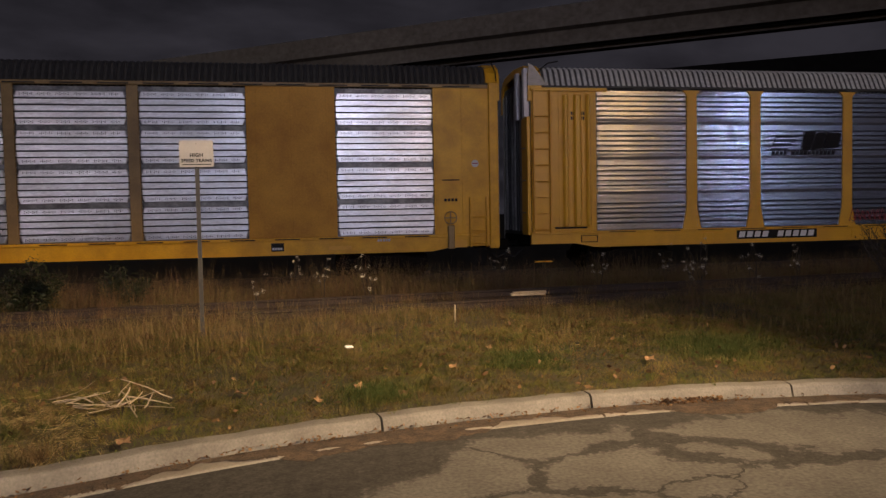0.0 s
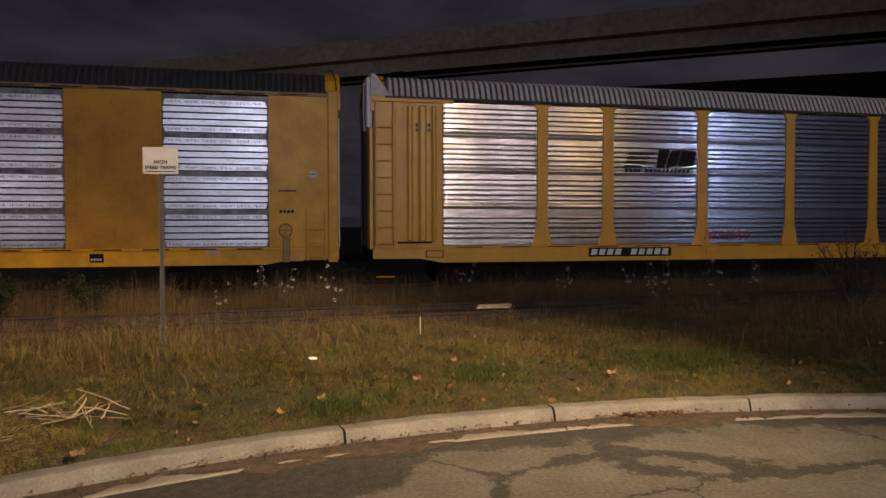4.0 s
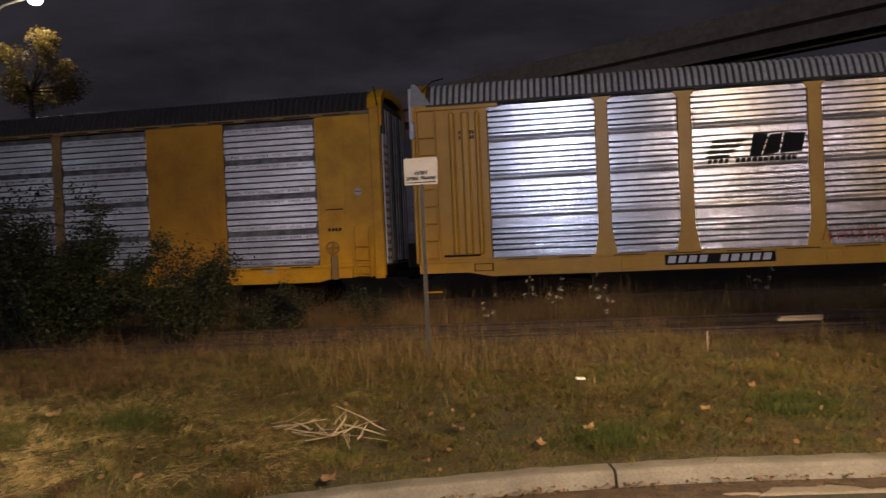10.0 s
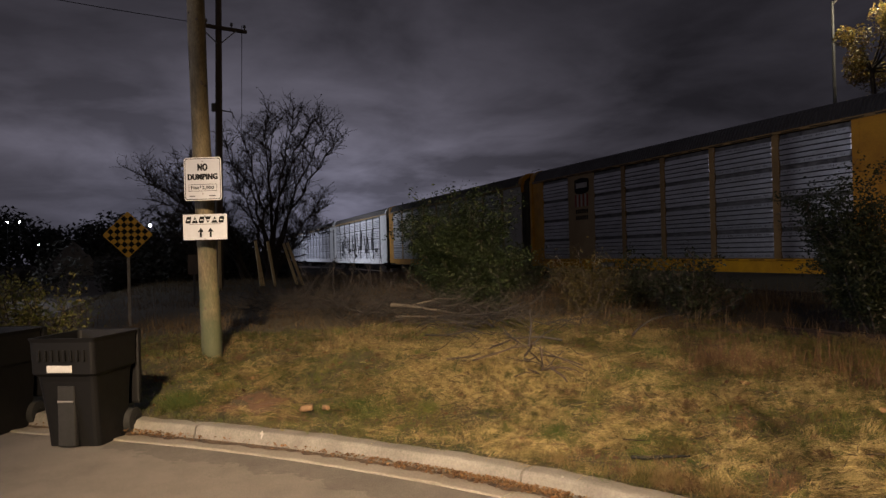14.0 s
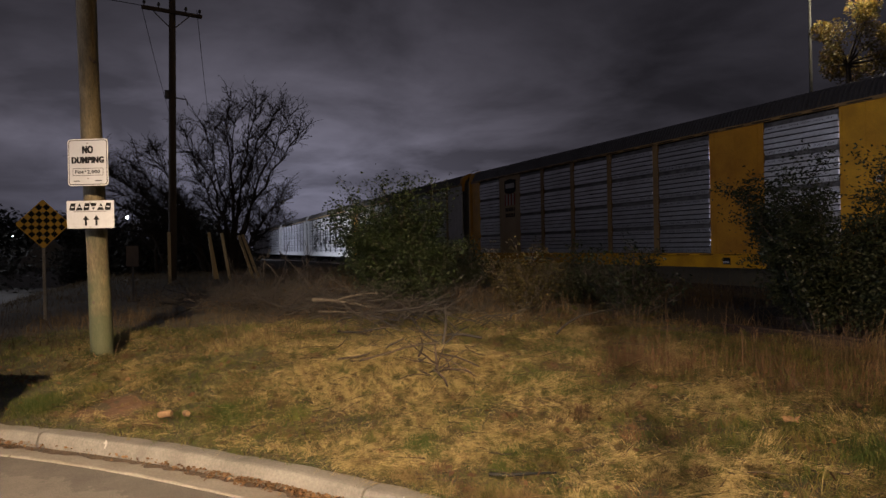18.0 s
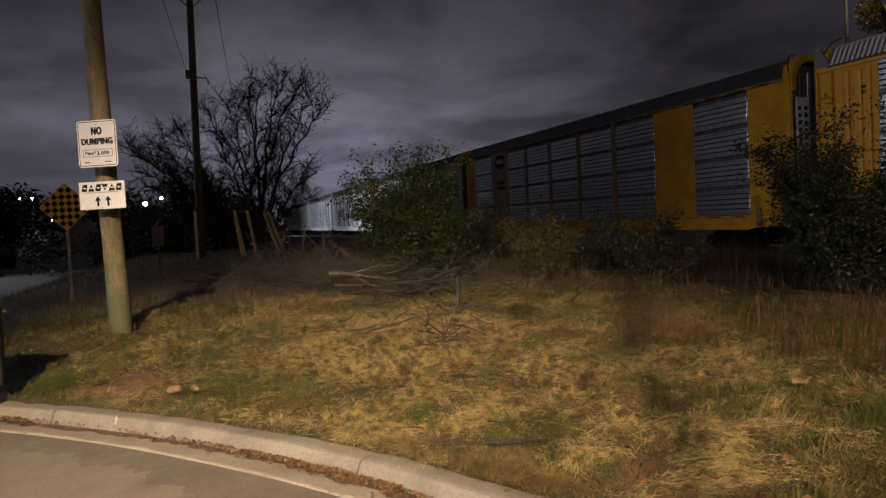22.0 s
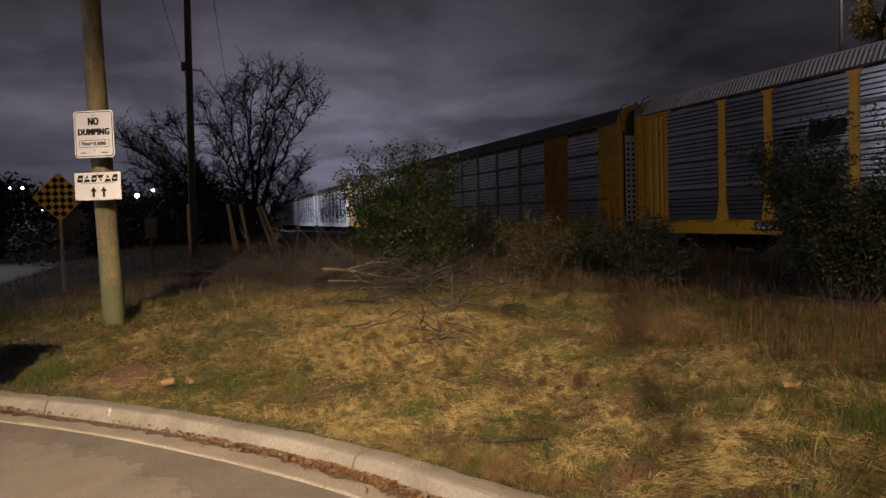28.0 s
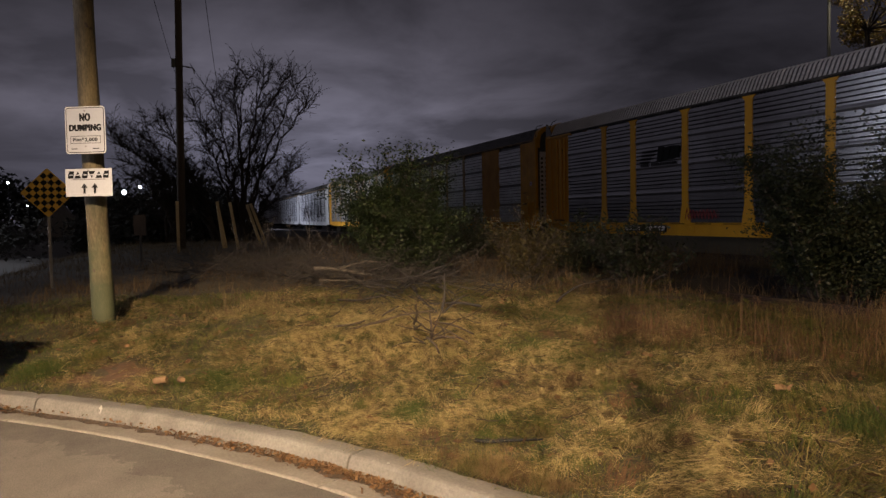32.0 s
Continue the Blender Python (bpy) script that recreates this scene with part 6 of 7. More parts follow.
def build_grass():
    verts, faces, base = [], [], 0
    # trodden lawn behind the kerb
    def lawn(x, y, c):
        s = kerb_side(x, y)
        return (s > 0.13) & (s < 6.5) & (y < 11.2) & ~clay(x, y) & (c < 0.75 + 0.35 * bumps(x, y, 0.6, 1))

    x, y = scatter(420000, -11.5, 8.5, 0.5, 9.5, lawn)
    s = kerb_side(x, y)
    clump = bumps(x, y, 0.42, 3) * 0.5 + bumps(x, y, 1.3, 5) * 0.5
    L = (0.065 + 0.035 * clump + 0.045 * RNG.random(len(x))) * np.clip(0.8 + s * 0.1, 0.75, 1.3)
    L = np.where(RNG.random(len(x)) < 0.08, L * 2.0, L)
    lean = np.clip(RNG.normal(0.9, 0.18, len(x)), 0.1, 1.15)
    v, f = blades(x, y, land(x, y) - 0.006 + 0.02 * RNG.random(len(x)), L, 0.0028 + 0.003 * RNG.random(len(x)), lean, 0.5, 0.45)
    # greener grass in the east; the weaker light there is put into its colour
    east = np.clip((x + 3.9) / 1.6 + 0.5 * bumps(x, y, 0.8, 6), 0, 1) > RNG.random(len(x))
    for name, k, material, label in (("lawn_grass", ~east, M["grass"], "matted lawn of mixed green and straw-coloured grass"), ("damp_grass", east, M["lush"], "dark green and brown lawn grass")):
        vv = v.reshape(-1, 18)[k].reshape(-1, 3)
        ff = f.reshape(-1, 8)[:k.sum()].reshape(-1, 4)
        link_grass(name, vv, ff, material, label, "grass")
    # dead stalks lying matted over the mown part, in small patches and wisps
    def mown(x, y, c):
        middle = np.exp(-(np.abs(x + 5.6) / 3.2) ** 2.6 - (np.abs(y - 5.2 + 0.05 * (x + 5.8)) / 2.2) ** 2.4)
        patch = np.clip(0.35 + 2.0 * (0.8 * bumps(x, y, 0.22, 7) + 1.0 * bumps(x, y, 0.5, 3)), 0.02, 1.15)
        return (kerb_side(x, y) > 0.2) & ~clay(x, y) & (c < (0.95 * middle + 0.16 * (x < -3.4) + 0.03) * patch)

    x, y = scatter(430000, -10.5, -1.2, 1.6, 8.4, mown)
    v, f = strands(x, y, land(x, y) + 0.012 + 0.05 * RNG.random(len(x)) ** 1.5 + 0.02 * bumps(x, y, 0.21, 7), RNG.uniform(0.09, 0.27, len(x)), RNG.uniform(0.0015, 0.0032, len(x)), 0.8)
    link_grass("mown_straw", v, f, M["hay"], "loose dry straw lying on the mown verge", "straw")
    # thick thatch on the low mound
    n = 34000
    x, y = -6.5 + RNG.normal(0, 0.42, n), 4.85 + RNG.normal(0, 0.36, n)
    v, f = strands(x, y, land(x, y) + 0.02 + 0.06 * RNG.random(n), RNG.uniform(0.06, 0.2, n), RNG.uniform(0.002, 0.0035, n), 0.5)
    link_grass("thatch_mound", v, f, M["hay"], "pale dry thatch on a low mound", "straw")
    # wisps: small swathes of stalks that lie one way
    cx, cy = scatter(1500, -10.0, -1.5, 2.0, 8.0, lambda x, y, c: (kerb_side(x, y) > 0.3) & ~clay(x, y) & (c < 0.12 + 0.75 * np.exp(-((x + 5.8) / 2.6) ** 2 - ((y - 4.9) / 1.9) ** 2)))
    for name, material, pick in (("pale_wisps", M["hay"], 0), ("brown_wisps", M["reed"], 1), ("green_wisps", M["grass"], 2)):
        k = np.arange(len(cx)) % 4 == pick
        n = 55
        az = np.repeat(RNG.uniform(0, 6.28, k.sum()), n) + RNG.normal(0, 0.22, k.sum() * n)
        wx, wy = np.repeat(cx[k], n) + RNG.normal(0, 0.04, len(az)), np.repeat(cy[k], n) + RNG.normal(0, 0.04, len(az))
        length = np.repeat(RNG.uniform(0.12, 0.28, k.sum()), n) * RNG.uniform(0.6, 1.2, len(az))
        rise = np.repeat(RNG.uniform(0.25, 0.75, k.sum()), n) + RNG.normal(0, 0.12, len(az))
        p0 = np.stack([wx, wy, land(wx, wy) + 0.015 + 0.02 * RNG.random(len(az))], 1)
        d0 = np.stack([np.cos(az) * np.cos(rise), np.sin(az) * np.cos(rise), np.sin(rise)], 1)
        d1 = np.stack([np.cos(az) * np.cos(rise - 1.0), np.sin(az) * np.cos(rise - 1.0), np.sin(rise - 1.0)], 1)
        side = np.stack([-np.sin(az), np.cos(az), np.zeros(len(az))], 1) * 0.0014
        p1 = p0 + d0 * (length * 0.5)[:, None]
        p2 = p1 + d1 * (length * 0.5)[:, None]
        v = np.stack([p0 - side, p0 + side, p1 - side, p1 + side, p2 - side * 0.3, p2 + side * 0.3], 1).reshape(-1, 3)
        q = np.arange(len(az))[:, None] * 6
        f = np.stack([q + [0, 1, 3, 2], q + [2, 3, 5, 4]], 1).reshape(-1, 4)
        link_grass(name, v, f, material, "swathes of bent dry stalks on the verge", "straw")
    # a few long pale stalks over the rest
    x, y = scatter(1100, -10.5, 7.0, 1.6, 9.5, lambda x, y, c: (kerb_side(x, y) > 0.3) & ~clay(x, y) & (c < 0.35 + 0.65 * (x < -2.5)))
    v, f = strands(x, y, land(x, y) + 0.06 + 0.03 * RNG.random(len(x)), RNG.uniform(0.15, 0.38, len(x)), RNG.uniform(0.002, 0.0036, len(x)), 0.2)
    link_grass("long_stalks", v, f, M["hay"], "single long pale stalks lying over the grass", "straw")
    # tussocks: mops of long drooping blades
    cx, cy = scatter(3200, -11.0, 8.0, 1.8, 10.6, lambda x, y, c: (kerb_side(x, y) > 0.3) & ~clay(x, y) & (c < 0.35 + 0.35 * bumps(x, y, 0.9, 2) + 0.1 * (x < -2)))
    for name, material, pick in (("straw_tussocks", M["straw"], 0), ("green_tussocks", M["grass"], 1), ("dark_tussocks", M["lush"], 2)):
        k = np.arange(len(cx)) % 3 == pick
        n = 70
        wide = np.repeat(RNG.uniform(0.02, 0.08, k.sum()), n)
        tx, ty = np.repeat(cx[k], n) + RNG.normal(0, 1, k.sum() * n) * wide, np.repeat(cy[k], n) + RNG.normal(0, 1, k.sum() * n) * wide
        size = np.repeat(RNG.uniform(0.08, 0.22, k.sum()), n)
        v, f = blades(tx, ty, land(tx, ty) + 0.01, size * RNG.uniform(0.5, 1.3, len(tx)), np.full(len(tx), 0.0034), np.clip(RNG.normal(0.86, 0.14, len(tx)), 0.3, 1.1), 0.8, 0.6)
        link_grass(name, v, f, material, "tussocks of long drooping grass on the verge", "grass")
    # long grass hanging over the kerb
    k = np.where((KERB_LINE[:, 0] > -4.3) & (KERB_LINE[:, 0] < -1.2))[0]
    pick = np.concatenate([RNG.choice(k, 22), RNG.choice(np.where((KERB_LINE[:, 0] > -3.65) & (KERB_LINE[:, 0] < -3.1))[0], 24)])
    step = np.gradient(KERB_LINE, axis=0)
    step /= np.linalg.norm(step, axis=1)[:, None]
    out = np.stack([step[:, 1], -step[:, 0]], 1)
    root = KERB_LINE[pick] + out[pick] * 0.19 + step[pick] * RNG.uniform(-0.15, 0.15, (46, 1))
    n = 60
    tx = np.repeat(root[:, 0], n) + RNG.normal(0, 0.045, 46 * n)
    ty = np.repeat(root[:, 1], n) + RNG.normal(0, 0.045, 46 * n)
    size = np.repeat(RNG.uniform(0.10, 0.24, 46), n)
    v, f = blades(tx, ty, np.full(len(tx), 0.14), size * RNG.uniform(0.5, 1.2, len(tx)), np.full(len(tx), 0.003), np.clip(RNG.normal(0.65, 0.2, len(tx)), 0.1, 1.0), 0.8)
    link_grass("kerb_grass", v, f, M["straw"], "long dry grass hanging over the kerb", "grass")
    # patches of fresh green grass
    for cx, cy, r in ((-5.9, 6.05, 0.34), (-7.0, 7.0, 0.3), (-3.1, 6.9, 0.3), (0.8, 6.6, 0.28), (4.6, 7.6, 0.5), (-6.4, 3.3, 0.3), (-7.6, 1.75, 0.25), (2.4, 7.6, 0.35), (-4.9, 4.4, 0.2)):
        n = int(3800 * r * r / 0.09)
        x, y = cx + RNG.normal(0, r * 0.55, n), cy + RNG.normal(0, r * 0.45, n)
        k = kerb_side(x, y) > 0.25
        x, y = x[k], y[k]
        v, f = blades(x, y, land(x, y) + 0.015, RNG.uniform(0.05, 0.13, len(x)), RNG.uniform(0.0025, 0.0045, len(x)), np.clip(RNG.normal(0.6, 0.25, len(x)), 0.1, 1.0), 0.6)
        link_grass("fresh_grass", v, f, M["fresh"], "patch of fresh green grass in the verge", "grass")
    # taller rough grass towards the siding
    def rough(x, y, c):
        s = kerb_side(x, y)
        tr = 11.55 + TRACK_SLOPE * x
        return (s > 1.4) & (y < tr - 0.45) & (c < 0.22 + 0.6 * np.clip((y - 6.8) / 3.0, 0, 1) * (0.6 + 0.6 * bumps(x, y, 0.8, 2)))

    x, y = scatter(150000, -7.0, 12.0, 6.2, 12.5, rough)
    tall = np.exp(-((x + 1.2) / 1.9) ** 2) * np.clip((y - 8.2) / 1.4, 0, 1)
    h = 0.09 + 0.07 * np.clip((y - 7.0) / 3.0, 0, 1) + 0.05 * bumps(x, y, 0.7, 6) + 0.20 * tall + 0.10 * np.clip((x - 5.5) / 3, 0, 1)
    v, f = blades(x, y, land(x, y) - 0.01, np.clip(h, 0.05, 0.6) * RNG.uniform(0.5, 1.6, len(x)), RNG.uniform(0.0025, 0.006, len(x)), np.clip(RNG.normal(0.62, 0.3, len(x)), 0.02, 1.05))
    link_grass("rough_grass", v, f, M["straw"], "rough dry grass in front of the siding", "grass")
    x, y = scatter(90000, -7.0, 12.0, 6.0, 12.0, lambda x, y, c: rough(x, y, c) & (bumps(x, y, 1.3, 8) + 0.3 * bumps(x, y, 0.3, 2) > -0.2))
    v, f = blades(x, y, land(x, y) - 0.01, RNG.uniform(0.08, 0.24, len(x)), RNG.uniform(0.003, 0.006, len(x)), np.clip(RNG.normal(0.6, 0.2, len(x)), 0.02, 0.95), 0.6, 0.5)
    link_grass("green_tufts", v, f, M["lush"], "green tufts among the dry grass", "grass")
    # brown reeds by the dark bush
    x, y = scatter(9500, -11.0, -2.0, 7.4, 12.2, lambda x, y, c: (c < 0.42 * np.clip(0.4 + 1.1 * bumps(x, y, 0.45, 3), 0.03, 1) * np.exp(-((x + 6.3) / 2.6) ** 4) * (y > 8.0 + 0.25 * (x + 6.5) + 0.4 * bumps(x, y, 0.6, 9))))
    v, f = blades(x, y, land(x, y) - 0.01, RNG.uniform(0.12, 0.36, len(x)) + 0.35 * RNG.random(len(x)) ** 5, RNG.uniform(0.003, 0.006, len(x)), np.clip(np.abs(RNG.normal(0.45, 0.36, len(x))), 0.0, 1.1), 0.8)
    link_grass("brown_reeds", v, f, M["reed"], "stand of reddish-brown dry reeds", "reeds")
    # a denser tangle of reddish stalks at the edge of the mown part
    n = 2300
    x, y = np.concatenate([RNG.normal(-6.3, 0.45, n), RNG.normal(-5.0, 0.7, n)]), np.concatenate([RNG.normal(7.35, 0.35, n), RNG.normal(8.3, 0.45, n)])
    k = RNG.random(2 * n) < np.clip(0.55 + 0.8 * bumps(x, y, 0.35, 4), 0.08, 1)
    x, y = x[k], y[k]
    v, f = blades(x, y, land(x, y) - 0.01, RNG.uniform(0.08, 0.34, len(x)) + 0.3 * RNG.random(len(x)) ** 5, RNG.uniform(0.0025, 0.005, len(x)), np.clip(np.abs(RNG.normal(0.42, 0.34, len(x))), 0.0, 1.0), 0.8)
    link_grass("red_stalks", v, f, M["reed"], "tangle of reddish-brown dead stalks", "reeds")
    # weeds in and beyond the siding
    def weeds(x, y, c):
        tr = 11.55 + TRACK_SLOPE * x
        bed = (y > tr - 0.25) & (y < tr + 1.7)
        return (y > tr + 0.2) & (c < np.where(bed, 0.10, 0.5 + 0.5 * bumps(x, y, 1.2, 2)))

    x, y = scatter(80000, -14.0, 20.0, 11.0, 19.0, lambda x, y, c: weeds(x, y, c) & (RNG.random(len(x)) < np.clip((x + 3.2) / 2.5, 0.12, 1)))
    tr = 11.55 + TRACK_SLOPE * x
    h = np.where(y < tr + 1.8, 0.15, 0.46 + 0.34 * bumps(x, y, 1.2, 4)) * RNG.uniform(0.5, 1.4, len(x))
    v, f = blades(x, y, land(x, y) - 0.01, np.clip(h, 0.08, 1.0), RNG.uniform(0.003, 0.007, len(x)), np.clip(RNG.normal(0.5, 0.26, len(x)), 0.0, 1.0))
    link_grass("track_weeds", v, f, M["straw"], "dry weeds growing through the tracks", "weeds")
    # tall tufts standing before, between and behind the siding rails
    def tufted(x, y, c):
        d = y - (11.55 + TRACK_SLOPE * x)
        share = np.where(d < -0.1, 0.30 * np.clip((d + 1.9) / 1.2, 0, 1), np.where(d < 1.6, 0.18, 0.75))
        return (c < share * np.clip(0.75 + 1.2 * bumps(x, y, 1.1, 3), 0.1, 1.3)) & (d < 6.8)

    cx, cy = scatter(3600, -6.5, 17.0, 9.0, 19.0, tufted)
    for name, material, pick in (("dry_weed_tufts", M["straw"], 0), ("brown_weed_tufts", M["reed"], 1), ("dull_weed_tufts", M["scrub"], 2)):
        k = np.arange(len(cx)) % 3 == pick
        n = 46
        wide = np.repeat(RNG.uniform(0.04, 0.17, k.sum()), n)
        tx, ty = np.repeat(cx[k], n) + RNG.normal(0, 1, k.sum() * n) * wide, np.repeat(cy[k], n) + RNG.normal(0, 1, k.sum() * n) * wide
        d = ty - (11.55 + TRACK_SLOPE * tx)
        size = np.repeat(RNG.uniform(0.25, 0.8, k.sum()), n) * np.where(d < 1.6, 0.80, 1.2)
        v, f = blades(tx, ty, land(tx, ty) - 0.01, size * RNG.uniform(0.4, 1.15, len(tx)), RNG.uniform(0.003, 0.006, len(tx)), np.clip(RNG.normal(0.34, 0.2, len(tx)), 0.0, 1.0), 0.9, 0.4)
        link_grass(name, v, f, material, "tall dry weed tufts round the siding", "weeds")
    # scrubby ground to the west
    x, y = scatter(80000, -34.0, -8.5, -1.0, 19.0, lambda x, y, c: (kerb_side(x, y) > 0.3) & (c < 0.6 + 0.4 * bumps(x, y, 1.4, 6)) & ~((x > -11) & (y < 3.2) & (c > 0.4)))
    h = 0.20 + 0.12 * bumps(x, y, 1.0, 3) + 0.25 * np.clip((y - 6) / 6, 0, 1)
    v, f = blades(x, y, land(x, y) - 0.01, np.clip(h, 0.06, 0.8) * RNG.uniform(0.5, 1.4, len(x)), RNG.uniform(0.005, 0.012, len(x)), np.clip(RNG.normal(0.62, 0.3, len(x)), 0.0, 1.0))
    link_grass("scrub_grass", v, f, M["scrub"], "rough brown grass and scrub west of the pole", "grass")


def link_grass(name, v, f, material, label, category):
    return tagged(link(name, raw_mesh(name, v, f, material)), label, category, kind="stuff")


def leaf_quads(p, size, droop=0.5):
    """Folded leaves at places p, turned at random: two triangles each."""
    n = len(p)
    a, b = RNG.uniform(0, 2 * np.pi, n), RNG.normal(0, droop, n)
    along = np.stack([np.cos(a) * np.cos(b), np.sin(a) * np.cos(b), np.sin(b)], 1) * (size * 0.5)[:, None]
    c = RNG.normal(0, 0.7, n)
    side = np.stack([-np.sin(a) * np.cos(c), np.cos(a) * np.cos(c), np.sin(c)], 1) * (size * 0.3)[:, None]
    v = np.stack([p - along, p + side, p + along, p - side], 1).reshape(-1, 3)
    f = np.arange(n)[:, None] * 4 + [[0, 1, 2, 3]]
    return v, f


class Limbs:
    """Many thin round limbs gathered into one mesh."""

    def __init__(self):
        self.v, self.f = [], []

    def add(self, pts, r0, r1, sides=5):
        pts = [Vector(p) for p in pts]
        n, base = len(pts), len(self.v)
        for k, p in enumerate(pts):
            d = (pts[min(k + 1, n - 1)] - pts[max(k - 1, 0)]).normalized()
            s = d.cross(Vector((0.21, 0.38, 0.9)))
            s = s.normalized() if s.length > 0.05 else Vector((1, 0, 0))
            o = d.cross(s)
            r = r0 + (r1 - r0) * k / (n - 1)
            for i in range(sides):
                a = 2 * math.pi * i / sides
                self.v.append(tuple(p + r * (math.cos(a) * s + math.sin(a) * o)))
        for k in range(n - 1):
            for i in range(sides):
                j = (i + 1) % sides
                self.f.append((base + k * sides + i, base + (k + 1) * sides + i, base + (k + 1) * sides + j, base + k * sides + j))

    def mesh(self, name, material):
        me = raw_mesh(name, self.v, self.f, material)
        me.polygons.foreach_set("use_smooth", [True] * len(me.polygons))
        return me


def wander(rng, p, d, length, steps, bend, lift=0.0):
    """A crooked line from p along d."""
    pts, d = [Vector(p)], Vector(d).normalized()
    for _ in range(steps):
        d = (d + Vector((rng.gauss(0, bend), rng.gauss(0, bend), rng.gauss(0, bend) + lift))).normalized()
        pts.append(pts[-1] + d * (length / steps))
    return pts, d


def build_bush(name, x, y, wide, high, leaves, size, material, label, seed, open_top=0.0):
    """Stems from one foot, twigs, and leaves along the outer twigs."""
    rng = random.Random(seed)
    z = ground_z(x, y)
    bush = empty(name, label, "bush", pose(x, y, z))
    limbs, tips = Limbs(), []
    for k in range(30):
        a, out = rng.uniform(0, 6.28), rng.uniform(0.1, 1.0)
        d = Vector((math.cos(a) * out * wide / high * 0.9, math.sin(a) * out * wide / high * 0.9, 1.0))
        ln = high * rng.uniform(0.55, 0.98) * (1.0 - 0.22 * out)
        root = (0.18 * wide * math.cos(a) * out * rng.random(), 0.18 * wide * math.sin(a) * out * rng.random(), -0.05)
        pts, d = wander(rng, root, d, ln, 7, 0.10, 0.02)
        limbs.add(pts, 0.016, 0.004, 5)
        for q in range(2, 8):
            for _ in range(3):
                a2 = rng.uniform(0, 6.28)
                dd = (d + Vector((math.cos(a2), math.sin(a2), rng.uniform(-0.3, 0.5)))).normalized()
                tw, _ = wander(rng, pts[q], dd, rng.uniform(0.2, 0.5) * high / 2.5, 4, 0.2)
                limbs.add(tw, 0.006, 0.002, 3)
                tips += tw[1:]
    tagged(link("stem_mass", limbs.mesh("stem_mass", M["bark"]), bush), kind="stuff")
    if leaves:
        T = np.array([tuple(t) for t in tips])
        pick = RNG.integers(0, len(T), leaves)
        p = T[pick] + RNG.normal(0, 0.07, (leaves, 3))
        if open_top:
            keep = RNG.random(leaves) > open_top * np.clip((p[:, 2] / high - 0.6) * 2.5, 0, 1)
            p = p[keep]
        v, f = leaf_quads(p, RNG.uniform(0.6, 1.3, len(p)) * size)
        tagged(link("foliage", raw_mesh("foliage", v, f, material), bush), kind="stuff")
    return bush


def build_bare_tree(x, y, stems, seed, twig_leaves=2600, label="leafless dark tree with many upright stems and fine twigs"):
    """stems: where each one ends, as (x, y, z) from the foot; side branches, twigs and a few withered leaves along them."""
    rng = random.Random(seed)
    tree = empty("bare_tree", label, "tree", pose(x, y, ground_z(x, y)))
    limbs, twigs, ends = Limbs(), Limbs(), []

    def side(d, wide, lift):
        a = rng.uniform(0, 6.28)
        return (d + Vector((math.cos(a) * wide, math.sin(a) * wide, rng.uniform(-0.3, 0.3) + lift))).normalized()

    for tx, ty, tz in stems:
        tip = Vector((tx, ty, tz))
        foot = Vector((rng.gauss(0, 0.14), rng.gauss(0, 0.14), -0.1))
        bend = Vector((tx * 0.28 + rng.gauss(0, 0.25), ty * 0.28 + rng.gauss(0, 0.25), tz * 0.55))
        path = []
        for k in range(11):
            u = k / 10
            p = foot * (1 - u) ** 2 + bend * 2 * u * (1 - u) + tip * u * u
            path.append(p + Vector((rng.gauss(0, 0.07), rng.gauss(0, 0.07), rng.gauss(0, 0.05))) * min(1, 2 * u))
        limbs.add(path, 0.085, 0.016, 7)
        reach = (tip - foot).length
        for q in range(3, 11):
            for _ in range(2 if q < 8 else 3):
                d = (path[q] - path[q - 1]).normalized()
                b, bd = wander(rng, path[q], side(d, 0.85, 0.15), min(reach, 6.5) * rng.uniform(0.12, 0.30) * (1.2 - 0.06 * q), 5, 0.20, 0.04)
                limbs.add(b, 0.026, 0.011, 5)
                for w in range(1, 6):
                    for _ in range(1 + w % 2):
                        t, td = wander(rng, b[w], side(bd, 0.9, 0.1), rng.uniform(0.3, 0.75), 4, 0.22, 0.02)
                        twigs.add(t, 0.0125, 0.008, 3)
                        for v in (2, 3, 4):
                            e, _ = wander(rng, t[v], side(td, 1.0, 0.05), rng.uniform(0.12, 0.34), 2, 0.25)
                            twigs.add(e, 0.0085, 0.006, 3)
                            ends.append(e[-1])
    link("trunk", limbs.mesh("trunk", M["bark"]), tree)
    tagged(link("twig_mass", twigs.mesh("twig_mass", M["bark"]), tree), kind="stuff")
    T = np.array([tuple(t) for t in ends])
    p = T[RNG.integers(0, len(T), twig_leaves)] + RNG.normal(0, 0.04, (twig_leaves, 3))
    v, f = leaf_quads(p, RNG.uniform(0.05, 0.11, twig_leaves))
    tagged(link("withered_leaves", raw_mesh("withered_leaves", v, f, M["leaf_dark"]), tree), kind="stuff")


